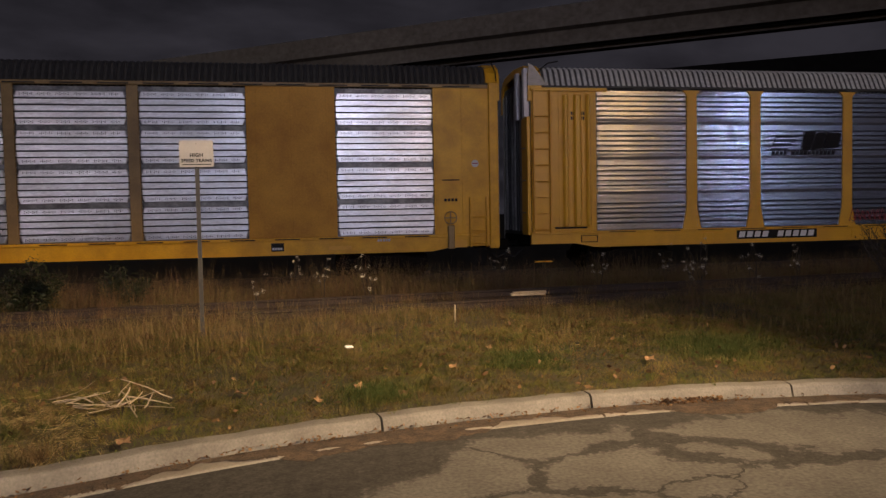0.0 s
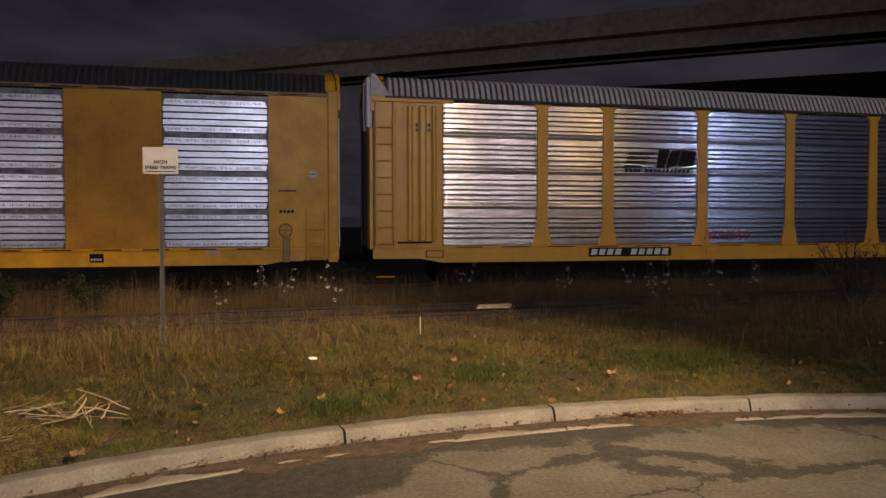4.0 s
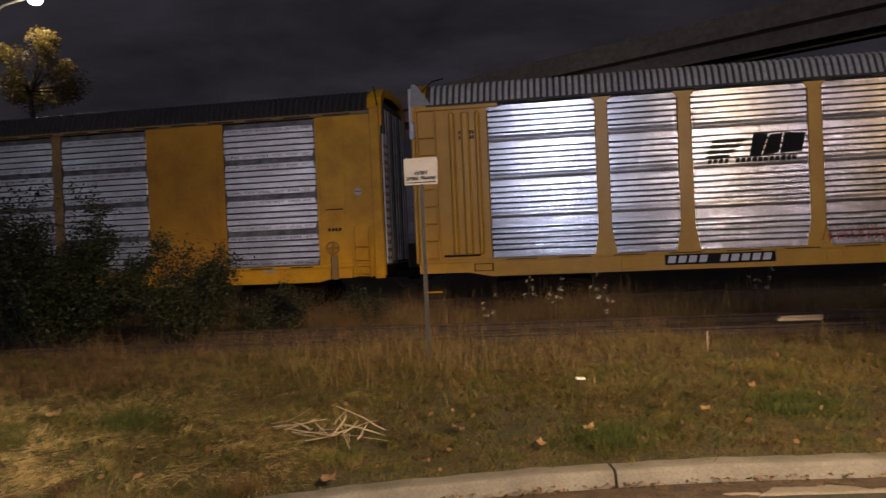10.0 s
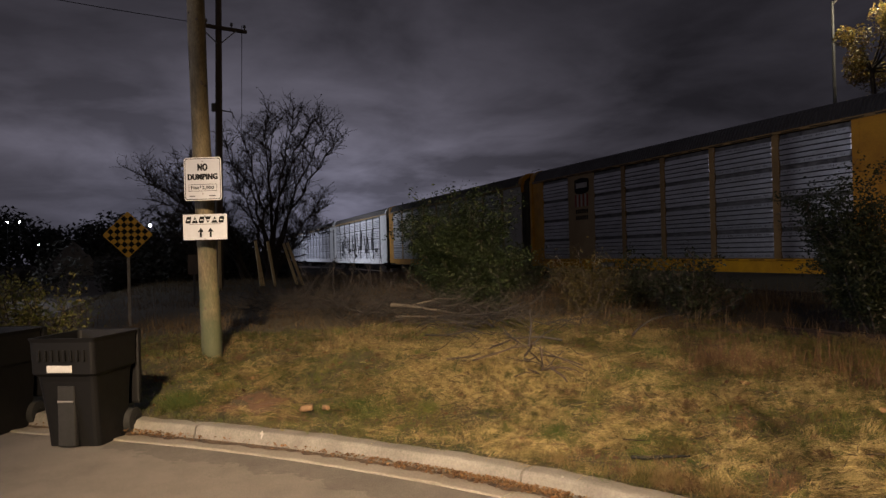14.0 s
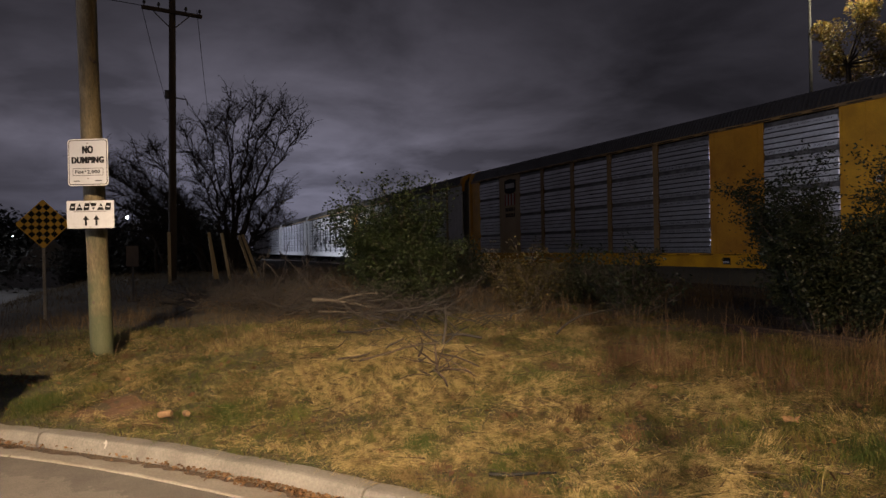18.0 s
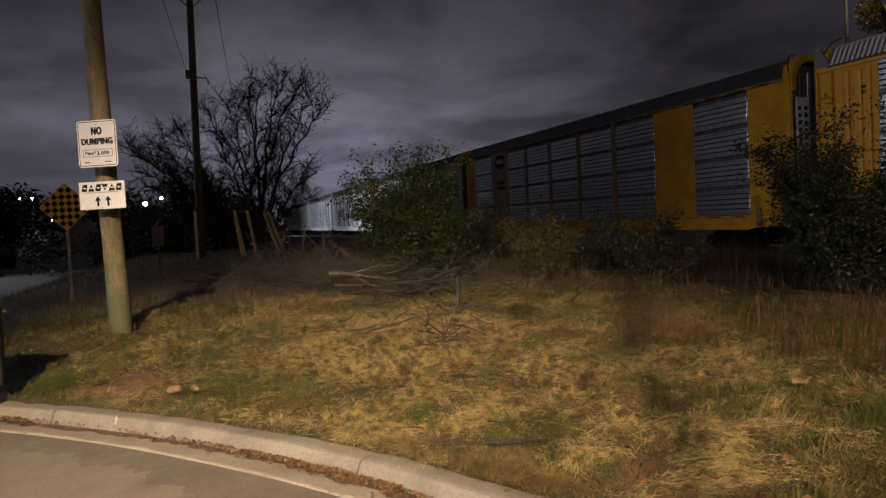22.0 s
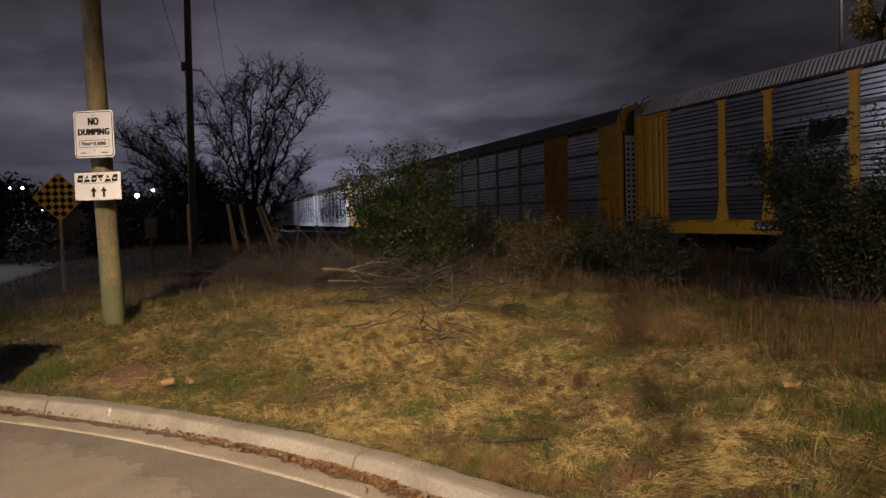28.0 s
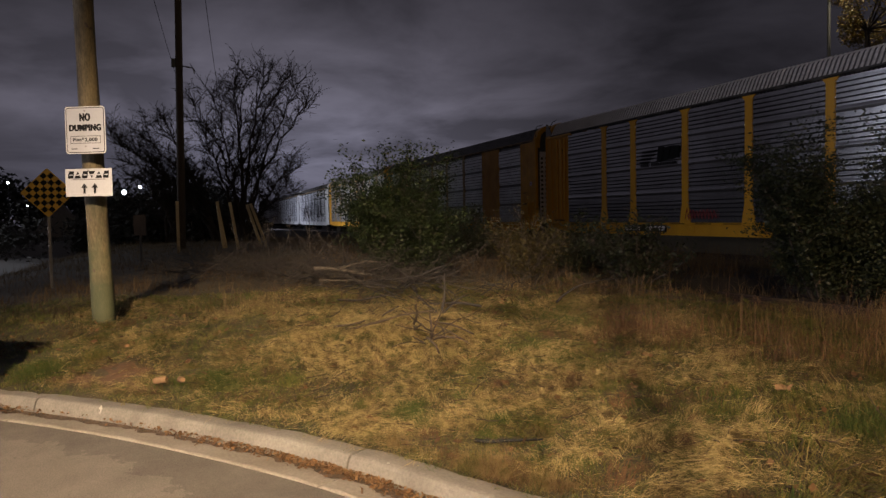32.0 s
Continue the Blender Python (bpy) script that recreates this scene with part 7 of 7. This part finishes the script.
def build_leafy_tree(x, y, foot, crown_z, r, leaves, material, label, seed):
    rng = random.Random(seed)
    tree = empty("tree", label, "tree", pose(x, y, foot))
    limbs = Limbs()
    trunk, d = wander(rng, (0, 0, 0), (0, 0, 1), crown_z - foot - r * 0.4, 6, 0.03)
    limbs.add(trunk, 0.25, 0.15, 8)
    lumps = []
    for k in range(16):
        a, u = rng.uniform(0, 6.28), rng.uniform(-0.7, 0.9)
        c = Vector((math.cos(a) * r * 0.75 * math.sqrt(1 - u * u), math.sin(a) * r * 0.75 * math.sqrt(1 - u * u), crown_z - foot + u * r * 0.8))
        pts, _ = wander(rng, trunk[-1], c - trunk[-1], (c - trunk[-1]).length, 4, 0.1)
        limbs.add(pts, 0.09, 0.02, 5)
        lumps.append((pts[-1], rng.uniform(0.25, 0.45) * r))
    link("trunk", limbs.mesh("trunk", M["bark"]), tree)
    ps = []
    for c, rad in lumps:
        q = RNG.normal(0, 1, (leaves // len(lumps), 3))
        q /= np.linalg.norm(q, axis=1)[:, None]
        ps.append(np.array(c) + q * rad * (RNG.random((len(q), 1)) ** 0.4))
    p = np.concatenate(ps)
    v, f = leaf_quads(p, RNG.uniform(0.12, 0.26, len(p)))
    tagged(link("crown", raw_mesh("crown", v, f, material), tree), kind="stuff")


def build_treeline(name, label, x0, y0, x1, y1, low, high, count, seed):
    """A far mass of dark trees with an uneven top, seen against the sky."""
    ps = []
    for k in range(count):
        t = RNG.random()
        cx, cy = x0 + (x1 - x0) * t, y0 + (y1 - y0) * t
        h = low + (high - low) * (0.5 + 0.5 * math.sin(seed + t * 23 + 1.7 * math.sin(t * 61))) * RNG.uniform(0.8, 1.1)
        n = 420
        q = RNG.normal(0, 1, (n, 3))
        q /= np.linalg.norm(q, axis=1)[:, None]
        q *= (RNG.random((n, 1)) ** 0.35)
        ps.append(np.array([cx, cy, h * 0.52]) + q * [h * 0.42, h * 0.42, h * 0.52] + RNG.normal(0, 0.6, 3) * [2, 2, 0.4])
    p = np.concatenate(ps)
    v, f = leaf_quads(p, RNG.uniform(0.3, 0.8, len(p)) * high / 8)
    tagged(link(name, raw_mesh(name, v, f, M["hedge"])), label, "trees", kind="stuff")


def build_brush_pile():
    """Heaped dead branches in front of the green bush."""
    rng = random.Random(21)
    pile = Limbs()
    thick = empty("brush_pile", "heap of cut dead branches in front of the bush", "brush pile", pose(0, 0, 0))
    for k in range(520):
        t = rng.random()
        x, y = -9.2 - 7.0 * t + rng.gauss(0, 0.5), 6.3 - 2.3 * t + rng.gauss(0, 0.65)
        z = ground_z(x, y) + rng.uniform(0.0, 0.42) * math.exp(-((t - 0.45) / 0.5) ** 2)
        a = rng.uniform(0, 6.28)
        pts, d = wander(rng, (x, y, z), (math.cos(a), math.sin(a), rng.uniform(-0.05, 0.5)), rng.uniform(0.4, 1.3), 6, 0.24, -0.01)
        r = rng.choice((0.004, 0.005, 0.007, 0.009, 0.014))
        pile.add(pts, r, r * 0.35, 4)
        for q in (2, 3, 4, 5):
            tw, _ = wander(rng, pts[q], d + Vector((rng.gauss(0, 0.7), rng.gauss(0, 0.7), rng.gauss(0, 0.4))), rng.uniform(0.2, 0.5), 4, 0.2)
            pile.add(tw, 0.0035, 0.0015, 3)
    tagged(link("twig_mass", pile.mesh("twig_mass", M["dead_wood"]), thick), kind="stuff")
    for x, y, a, ln, r in ((-9.6, 6.1, 2.9, 2.4, 0.022), (-8.3, 6.5, 3.6, 1.9, 0.018), (-10.6, 5.6, 0.4, 2.0, 0.016), (-12.4, 5.0, 2.7, 2.6, 0.02), (-8.0, 7.4, 2.2, 1.5, 0.016), (-12.8, 6.3, 0.5, 2.2, 0.014)):
        pts, _ = wander(rng, (x, y, ground_z(x, y) + 0.12), (math.cos(a), math.sin(a), 0.05), ln, 7, 0.10)
        one = Limbs()
        one.add(pts, r, r * 0.5, 7)
        link("branch", one.mesh("branch", M["dead_wood"]), thick)
    # one thick barked limb lies across the heap
    for pts, r in (([(-11.0, 4.95, 0.80), (-11.0, 5.2, 0.78), (-10.95, 5.6, 0.70), (-10.9, 6.1, 0.60)], 0.035), ([(-11.0, 5.3, 0.77), (-10.8, 5.7, 0.88), (-10.7, 6.0, 0.86)], 0.016), ([(-10.9, 5.0, 0.62), (-10.8, 5.5, 0.60), (-10.9, 6.0, 0.52)], 0.02)):
        one = Limbs()
        one.add(pts, r, r * 0.5, 8)
        link("branch", one.mesh("branch", M["grey_bark"]), thick, None)


def build_stick_pile(name, label, cx, cy, count, length, material, seed, spread=0.35, rise=0.10, thick=0.009):
    rng = random.Random(seed)
    pile = empty(name, label, "sticks", pose(cx, cy, ground_z(cx, cy)))
    for k in range(count):
        a = rng.choice((0.15, 0.3, -0.35, 2.8, 1.2, 2.1)) + rng.gauss(0, 0.35)
        ln = length * rng.uniform(0.5, 1.2)
        p = (rng.gauss(0, spread) - math.cos(a) * ln / 2, rng.gauss(0, spread * 0.6) - math.sin(a) * ln / 2, 0.05 + rng.random() * rise)
        pts, _ = wander(rng, p, (math.cos(a), math.sin(a), rng.gauss(0.08, 0.16)), ln, 5, 0.10)
        one = Limbs()
        r = rng.uniform(0.35, 1.0) * thick
        one.add(pts, r, r * 0.6, 6)
        link("stick", one.mesh("stick", material), pile)


def build_litter():
    """Dead leaves: drifts in the gutter and single ones on the grass."""
    # drift along the gutter
    t = np.gradient(KERB_LINE, axis=0)
    t /= np.linalg.norm(t, axis=1)[:, None]
    nrm = np.stack([t[:, 1], -t[:, 0]], 1)
    k = RNG.integers(0, len(KERB_LINE), 60000)
    x0 = KERB_LINE[k, 0]
    heap = np.exp(-((x0 + 4.35) / 0.95) ** 2) * 1.0 + 0.9 * np.exp(-((x0 - 3.5) / 0.35) ** 2) + 0.16 * np.exp(-((x0 - 0.9) / 1.5) ** 2) + 0.5 * np.exp(-((x0 + 7.2) / 0.4) ** 2) + 0.035
    keep = (RNG.random(len(k)) < heap) & (x0 > -9.5) & (x0 < 8)
    k = k[keep]
    off = -0.068 - np.abs(RNG.normal(0, 0.04, len(k))) * (0.6 + 0.7 * RNG.random(len(k)))
    along = RNG.uniform(-0.15, 0.15, len(k))
    p = KERB_LINE[k] + nrm[k] * off[:, None] + t[k] * along[:, None]
    z = 0.018 + 0.05 * RNG.random(len(k)) * np.exp(-np.abs(off + 0.1) / 0.08)
    v, f = leaf_quads(np.column_stack([p, z]), RNG.uniform(0.016, 0.042, len(k)), 0.35)
    tagged(link("gutter_leaves", raw_mesh("gutter_leaves", v, f, M["leaf_dead"])), "drift of dead brown leaves in the gutter", "leaves", kind="stuff")
    x, y = scatter(3000, -10.0, 8.0, 1.0, 10.0, lambda x, y, c: kerb_side(x, y) > 0.2)
    p = np.column_stack([x, y, land(x, y) + RNG.uniform(0.03, 0.08, len(x))])
    v, f = leaf_quads(p, RNG.uniform(0.03, 0.085, len(p)), 0.35)
    tagged(link("scattered_leaves", raw_mesh("scattered_leaves", v, f, M["leaf_dead"])), "dead leaves scattered on the grass", "leaves", kind="stuff")
    # broken twigs strewn over the mown grass
    rng = random.Random(77)
    bits = Limbs()
    for k in range(900):
        x, y = rng.gauss(-6.2, 2.2), rng.gauss(5.2, 1.6)
        if kerb_side(np.array([x]), np.array([y]))[0] < 0.3 or y > 8.5:
            continue
        a = rng.uniform(0, 6.28)
        pts, _ = wander(rng, (x, y, ground_z(x, y) + rng.uniform(0.04, 0.08)), (math.cos(a), math.sin(a), rng.gauss(0.05, 0.12)), rng.uniform(0.08, 0.32), 4, 0.18)
        r = rng.uniform(0.0018, 0.005)
        bits.add(pts, r, r * 0.5, 4)
    tagged(link("broken_twigs", bits.mesh("broken_twigs", M["twig_brown"])), "broken brown twigs strewn over the mown grass", "twigs", kind="stuff")
    # large curled leaves that stand out
    first = None
    for x, y, s, turn in ((-0.10, 5.82, 0.16, 20), (0.66, 6.72, 0.15, 80), (-0.35, 6.75, 0.13, 140), (1.02, 6.5, 0.11, 10), (-6.84, 4.81, 0.15, 30), (-3.92, 6.88, 0.14, 70), (-6.9, 1.75, 0.17, 0), (-1.02, 5.62, 0.12, 50), (3.6, 7.2, 0.13, 25), (2.2, 8.3, 0.12, 65),
                          (-5.9, 5.3, 0.10, 110), (-4.6, 6.1, 0.10, 160), (-5.2, 5.9, 0.09, 5), (0.3, 6.4, 0.11, 100), (1.6, 7.3, 0.10, 33)):
        z = ground_z(x, y) if kerb_side(np.array([x]), np.array([y]))[0] > 0.1 else 0.0
        if first is None:
            bm = bmesh.new()
            pts = []
            for i in range(11):
                a = 2 * math.pi * i / 11
                r = 0.5 * (0.80 + 0.20 * math.cos(5 * a))
                pts.append(bm.verts.new((r * math.cos(a), r * math.sin(a), 0.22 * r + 0.10 * math.cos(3 * a))))
            c = bm.verts.new((0, 0, 0.0))
            for i in range(11):
                bm.faces.new((c, pts[i], pts[(i + 1) % 11]))
            first = to_mesh("fallen_leaf", bm, M["leaf_tan"])
        ob = link("fallen_leaf", first, None, pose(x, y, z + 0.055, 12, -8, turn) @ Matrix.Diagonal((s, s, s, 1)))
        tagged(ob, "curled tan fallen leaf lying on the ground", "leaf", group="fallen leaves")


def build_flower_weeds():
    """Thin stalks with pale seed heads along the siding."""
    rng = random.Random(17)
    for k in range(12):
        x = rng.uniform(-1.5, 8.5) if k < 14 else rng.uniform(-6, 14)
        y = 11.0 + TRACK_SLOPE * x + rng.uniform(-1.6, 3.4)
        z = ground_z(x, y)
        weed = empty("seed_weed", "thin dry weed stalk with pale seed heads", "weed", pose(x, y, z), group="seed weeds")
        limbs, heads = Limbs(), []
        for q in range(3):
            pts, d = wander(rng, (rng.gauss(0, 0.03), rng.gauss(0, 0.03), 0), (rng.gauss(0, 0.12), rng.gauss(0, 0.12), 1), rng.uniform(0.5, 0.95), 5, 0.06)
            limbs.add(pts, 0.005, 0.003, 4)
            for w in range(3):
                tw, _ = wander(rng, pts[rng.randint(3, 5)], d + Vector((rng.gauss(0, 0.6), rng.gauss(0, 0.6), 0.2)), 0.12, 2, 0.1)
                limbs.add(tw, 0.003, 0.002, 3)
                heads.append(tuple(tw[-1]))
        link("stalk", limbs.mesh("stalk", M["dead_wood"]), weed)
        H = np.repeat(np.array(heads), 10, 0) + RNG.normal(0, 0.014, (len(heads) * 10, 3))
        v, f = leaf_quads(H, RNG.uniform(0.015, 0.035, len(H)), 0.9)
        tagged(link("seed_head", raw_mesh("seed_head", v, f, M["seed"]), weed), kind="stuff")


def build_small_things():
    z = ground_z(-7.1, 2.36)
    n = 90
    bm = bmesh.new()
    ring = []
    for i in range(n):
        a = 2 * math.pi * i / n
        r = 1.15 + 0.25 * math.sin(3 * a) + 0.14 * math.sin(7 * a) + 0.12 * math.sin(13 * a + 1) + 0.08 * math.sin(19 * a)
        x, y = -7.1 + 0.50 * r * math.cos(a) + 0.16 * r * math.sin(a), 2.36 + 0.36 * r * math.sin(a) + 0.16 * r * math.cos(a)
        ring.append(bm.verts.new((x, y, ground_z(x, y) + 0.006)))
    c = bm.verts.new((-7.1, 2.36, z + 0.012))
    for i in range(n):
        bm.faces.new((c, ring[i], ring[(i + 1) % n]))
    tagged(part("clay_patch", bm, M["clay"]), "bare patch of reddish clay in the grass", "soil", kind="structure")
    # short cut log ends beside the clay
    for x, y, turn, s in ((-6.50, 2.72, 60, 0.55), (-6.45, 2.92, 10, 0.5)):
        log = tube([(0, 0, 0), (0.03, 0, 0.01), (0.17, 0.01, 0.03), (0.2, 0.01, 0.03)], [0.045, 0.055, 0.05, 0.04], 9)
        tagged(part("log_end", log, M["cut_wood"], place=pose(x, y, ground_z(x, y) + 0.07, 0, 0, turn) @ Matrix.Diagonal((s, s, s, 1))), "short piece of freshly cut orange wood", "log", group="log ends")
    # black stick on the mown grass
    bm = tube([(x, y, ground_z(x, y) + 0.06) for x, y in ((-4.05, 4.56), (-4.01, 4.66), (-3.97, 4.78), (-3.93, 4.96))], [0.013, 0.012, 0.010, 0.007], 7)
    tagged(part("black_stick", bm, M["black"]), "dark charred stick lying on mown grass", "stick")
    # upright forked branch in the brush
    rng = random.Random(4)
    fork = Limbs()
    pts, d = wander(rng, (-6.3, 5.12, ground_z(-6.3, 5.12)), (-0.1, -0.1, 1), 0.34, 4, 0.08)
    fork.add(pts, 0.018, 0.008, 6)
    for q, a in ((1, 0.5), (2, -0.7), (1, 2.6)):
        tw, _ = wander(rng, pts[q], (math.cos(a), math.sin(a), 0.35), 0.5, 5, 0.12)
        fork.add(tw, 0.011, 0.004, 5)
    tagged(link("forked_branch", fork.mesh("forked_branch", M["twig_brown"])), "dark forked branch sticking up from dead grass", "branch")
    # pale planks beside the siding
    for dx, dy, turn in ((0.0, 0.0, 4), (0.10, 0.25, 6)):
        tagged(part("plank", box(-0.30, -0.05, 0, 0.30, 0.05, 0.04, 0.006), M["pale_wood"], place=pose(3.75 + dx, 12.05 + dy, 0.32, 0, 0, turn)), "bleached plank lying across the siding rails", "plank", group="planks")
    bm = box(-0.045, -0.025, 0.0, 0.045, 0.025, 0.02, 0.006)
    tagged(part("litter_scrap", bm, M["white"], place=pose(0.63, 8.18, ground_z(0.63, 8.18) + 0.09, 8, 5, 20)), "crumpled white scrap of litter on the grass", "litter")
    # splashes of white paint on the kerb face
    for x, y, w in ((-4.03, 3.985, 0.03), (-6.22, 2.315, 0.03)):
        bm = prism([(-w, 0.02), (-w * 0.2, 0.0), (w * 0.7, 0.012), (w, 0.05), (w * 0.25, 0.075), (-w * 0.5, 0.05)], 0.004)
        tagged(part("paint_splash", bm, M["pale_paint"], place=pose(x, y, 0.055, -18, 0, 33)), "small splash of white paint on the kerb", "paint mark", group="paint splashes")
    # thin marker stake by the siding
    tagged(part("marker_peg", box(-0.008, -0.008, 0, 0.008, 0.008, 0.26, 0.003), M["pale_wood"], place=pose(2.15, 10.1, ground_z(2.15, 10.1))), "thin pale peg standing in the grass", "peg")


# unseen post, thinned to suit the stripe of shadow it casts on the verge
thin = empty("lamp_post", "thin unseen steel post that casts a shadow on the verge", "lamp post", pose(6.9, -0.57, 0.0))
part("shaft", tube([(0, 0, 0), (0, 0, 4), (0, 0, 7.6)], [0.016, 0.015, 0.015], 14), M["steel"], thin)
part("base_plate", box(-0.14, -0.14, 0.0, 0.14, 0.14, 0.03, 0.006), M["steel"], thin)
M["leaf_tan"] = mat("tan_leaf", (0.24, 0.145, 0.07), (0.15, 0.08, 0.038), 0.8, scale=4, fine=30, rand=0.3)
build_grass()
build_bush("green_bush", -11.4, 6.50, 1.80, 2.55, 40000, 0.056, M["leaf_green"], "dense green leafy bush with a ragged top", 31, open_top=0.6)
build_bush("low_scrub", -10.6, 8.3, 1.3, 1.3, 5000, 0.05, M["leaf_yellow"], "low yellowing scrub beside the green bush", 32)
build_bush("low_scrub", -9.8, 9.8, 1.5, 1.35, 3000, 0.07, M["leaf_dark"], "low dark scrub with few leaves", 33)
build_bush("dark_bush", -7.3, 11.5, 2.6, 2.75, 62000, 0.055, M["leaf_dark"], "large dark bush in front of the railway", 34, open_top=0.5)
build_bush("dark_bush", -5.5, 12.2, 1.6, 1.9, 20000, 0.055, M["leaf_dark"], "dark bush behind the reeds", 35, open_top=0.4)
# next two: scrub added to darken the ground beside the siding
build_bush("low_scrub", -4.6, 13.3, 1.7, 1.0, 9000, 0.05, M["leaf_dark"], "low dark scrub with few leaves beside the siding", 43)
build_bush("low_scrub", -3.2, 14.6, 1.3, 0.8, 5000, 0.05, M["leaf_dark"], "low dark scrub with few leaves beside the siding", 44)
build_bush("low_scrub", -12.5, 10.5, 2.2, 1.3, 4000, 0.08, M["leaf_dark"], "low dark scrub along the line", 36)
build_bush("low_scrub", -16.5, 10.0, 2.4, 1.5, 4000, 0.09, M["leaf_dark"], "low dark scrub along the line", 37)
build_bush("low_scrub", -22.0, 11.0, 2.6, 1.6, 4000, 0.1, M["leaf_dark"], "low dark scrub along the line", 38)
build_bush("yellow_bush", -9.3, 0.02, 1.1, 1.45, 7000, 0.052, M["leaf_lime"], "yellow-green bush behind the bins", 39)
build_bush("bare_shrub", 10.2, 11.4, 1.0, 1.5, 300, 0.06, M["leaf_yellow"], "thin bare reddish shrub by the siding", 41)
build_bare_tree(-33.0, 6.0, [(0.2, -1.7, 5.6), (-0.5, -0.9, 6.0), (0.3, -0.2, 6.8), (-0.3, 0.4, 7.2), (0.4, 1.1, 7.1), (-0.2, 1.9, 7.1), (0.3, 2.5, 6.6), (0.0, 3.1, 6.1), (-0.4, 2.3, 3.3), (0.5, 2.0, 2.4), (0.2, -1.4, 4.4)], 51)
build_bare_tree(-33.6, 5.2, [(0.2, -4.3, 4.6), (0.0, -3.9, 4.2), (-0.3, -3.0, 4.9), (0.1, -2.1, 5.1), (0.2, -3.4, 3.4)], 53, 1400, "smaller leafless tree with long low limbs")
build_bare_tree(-34.6, 3.2, [(0.2, -1.2, 2.9), (0.0, -0.4, 3.4), (-0.3, 0.4, 3.5), (0.2, 0.9, 2.9)], 55, 900, "low leafless shrub with dense fine twigs")
build_leafy_tree(-33.3, 45.0, 2.0, 14.0, 2.9, 7000, M["leaf_gold"], "yellow-leaved tree lit by the street lamp", 61)
build_treeline("far_trees", "dark far trees along the road", -128, -70, -130, 15, 6.5, 10.0, 120, 1.0)
build_treeline("roadside_hedge", "dark hedge along the far side of the road", -26, -5.5, -75, -9.0, 0.5, 1.1, 90, 2.0)
build_treeline("north_trees", "dark low trees beyond the railway", -190, 55, -20, 75, 3.0, 6.0, 70, 5.0)
build_treeline("thicket", "dark thicket of low trees below the bare crowns", -37.0, 0.2, -38.0, 6.6, 1.6, 2.8, 60, 3.0)
build_brush_pile()
def build_standing_branch(x, y):
    """A forked dead branch stuck in the grass, with side branches lying towards the mound."""
    branch = empty("dead_branch", "forked dark dead branch standing in the mown grass", "branch", pose(x, y, ground_z(x, y)))
    rng = random.Random(91)
    for a, rise, ln, r in ((2.3, 1.5, 0.50, 0.020), (0.6, 0.9, 0.42, 0.014), (-1.9, 0.12, 0.95, 0.013), (-1.3, 0.2, 0.70, 0.011), (-2.4, 0.35, 0.45, 0.010)):
        pts, d = wander(rng, (0.0, 0.0, 0.03), (math.cos(a) * math.cos(rise), math.sin(a) * math.cos(rise), math.sin(rise)), ln, 6, 0.10)
        one = Limbs()
        one.add(pts, r, r * 0.45, 7)
        tw, _ = wander(rng, pts[4], (d + Vector((0.5, -0.3, 0.5))).normalized(), ln * 0.35, 4, 0.15)
        one.add(tw, r * 0.45, r * 0.2, 5)
        link("limb", one.mesh("limb", M["dead_wood"]), branch)


build_standing_branch(-8.1, 5.9)
build_stick_pile("stick_pile", "small heap of bleached white sticks on the grass", -1.40, 6.62, 22, 0.44, M["pale_wood"], 71, 0.22, 0.10)
build_stick_pile("twig_heap", "tangle of dry brown twigs on a grass mound", -6.4, 4.95, 18, 0.75, M["twig_brown"], 72, 0.40, 0.14, 0.014)
build_litter()
build_flower_weeds()
build_small_things()



def motions():
    for car, mid in CARS:
        walk(car, [(t, place_car(mid, s)) for t, s in RUN])
    for wheel, x in WHEELS:
        base = wheel.matrix_basis.translation.copy()
        rows, t = [], 0.0
        while t <= 32.001:
            turn = math.degrees((run_at(t) - run_at(0.0)) / 0.42)
            rows.append((t, pose(*base, 0, turn, 0)))
            t += 0.25
        walk(wheel, rows)


motions()
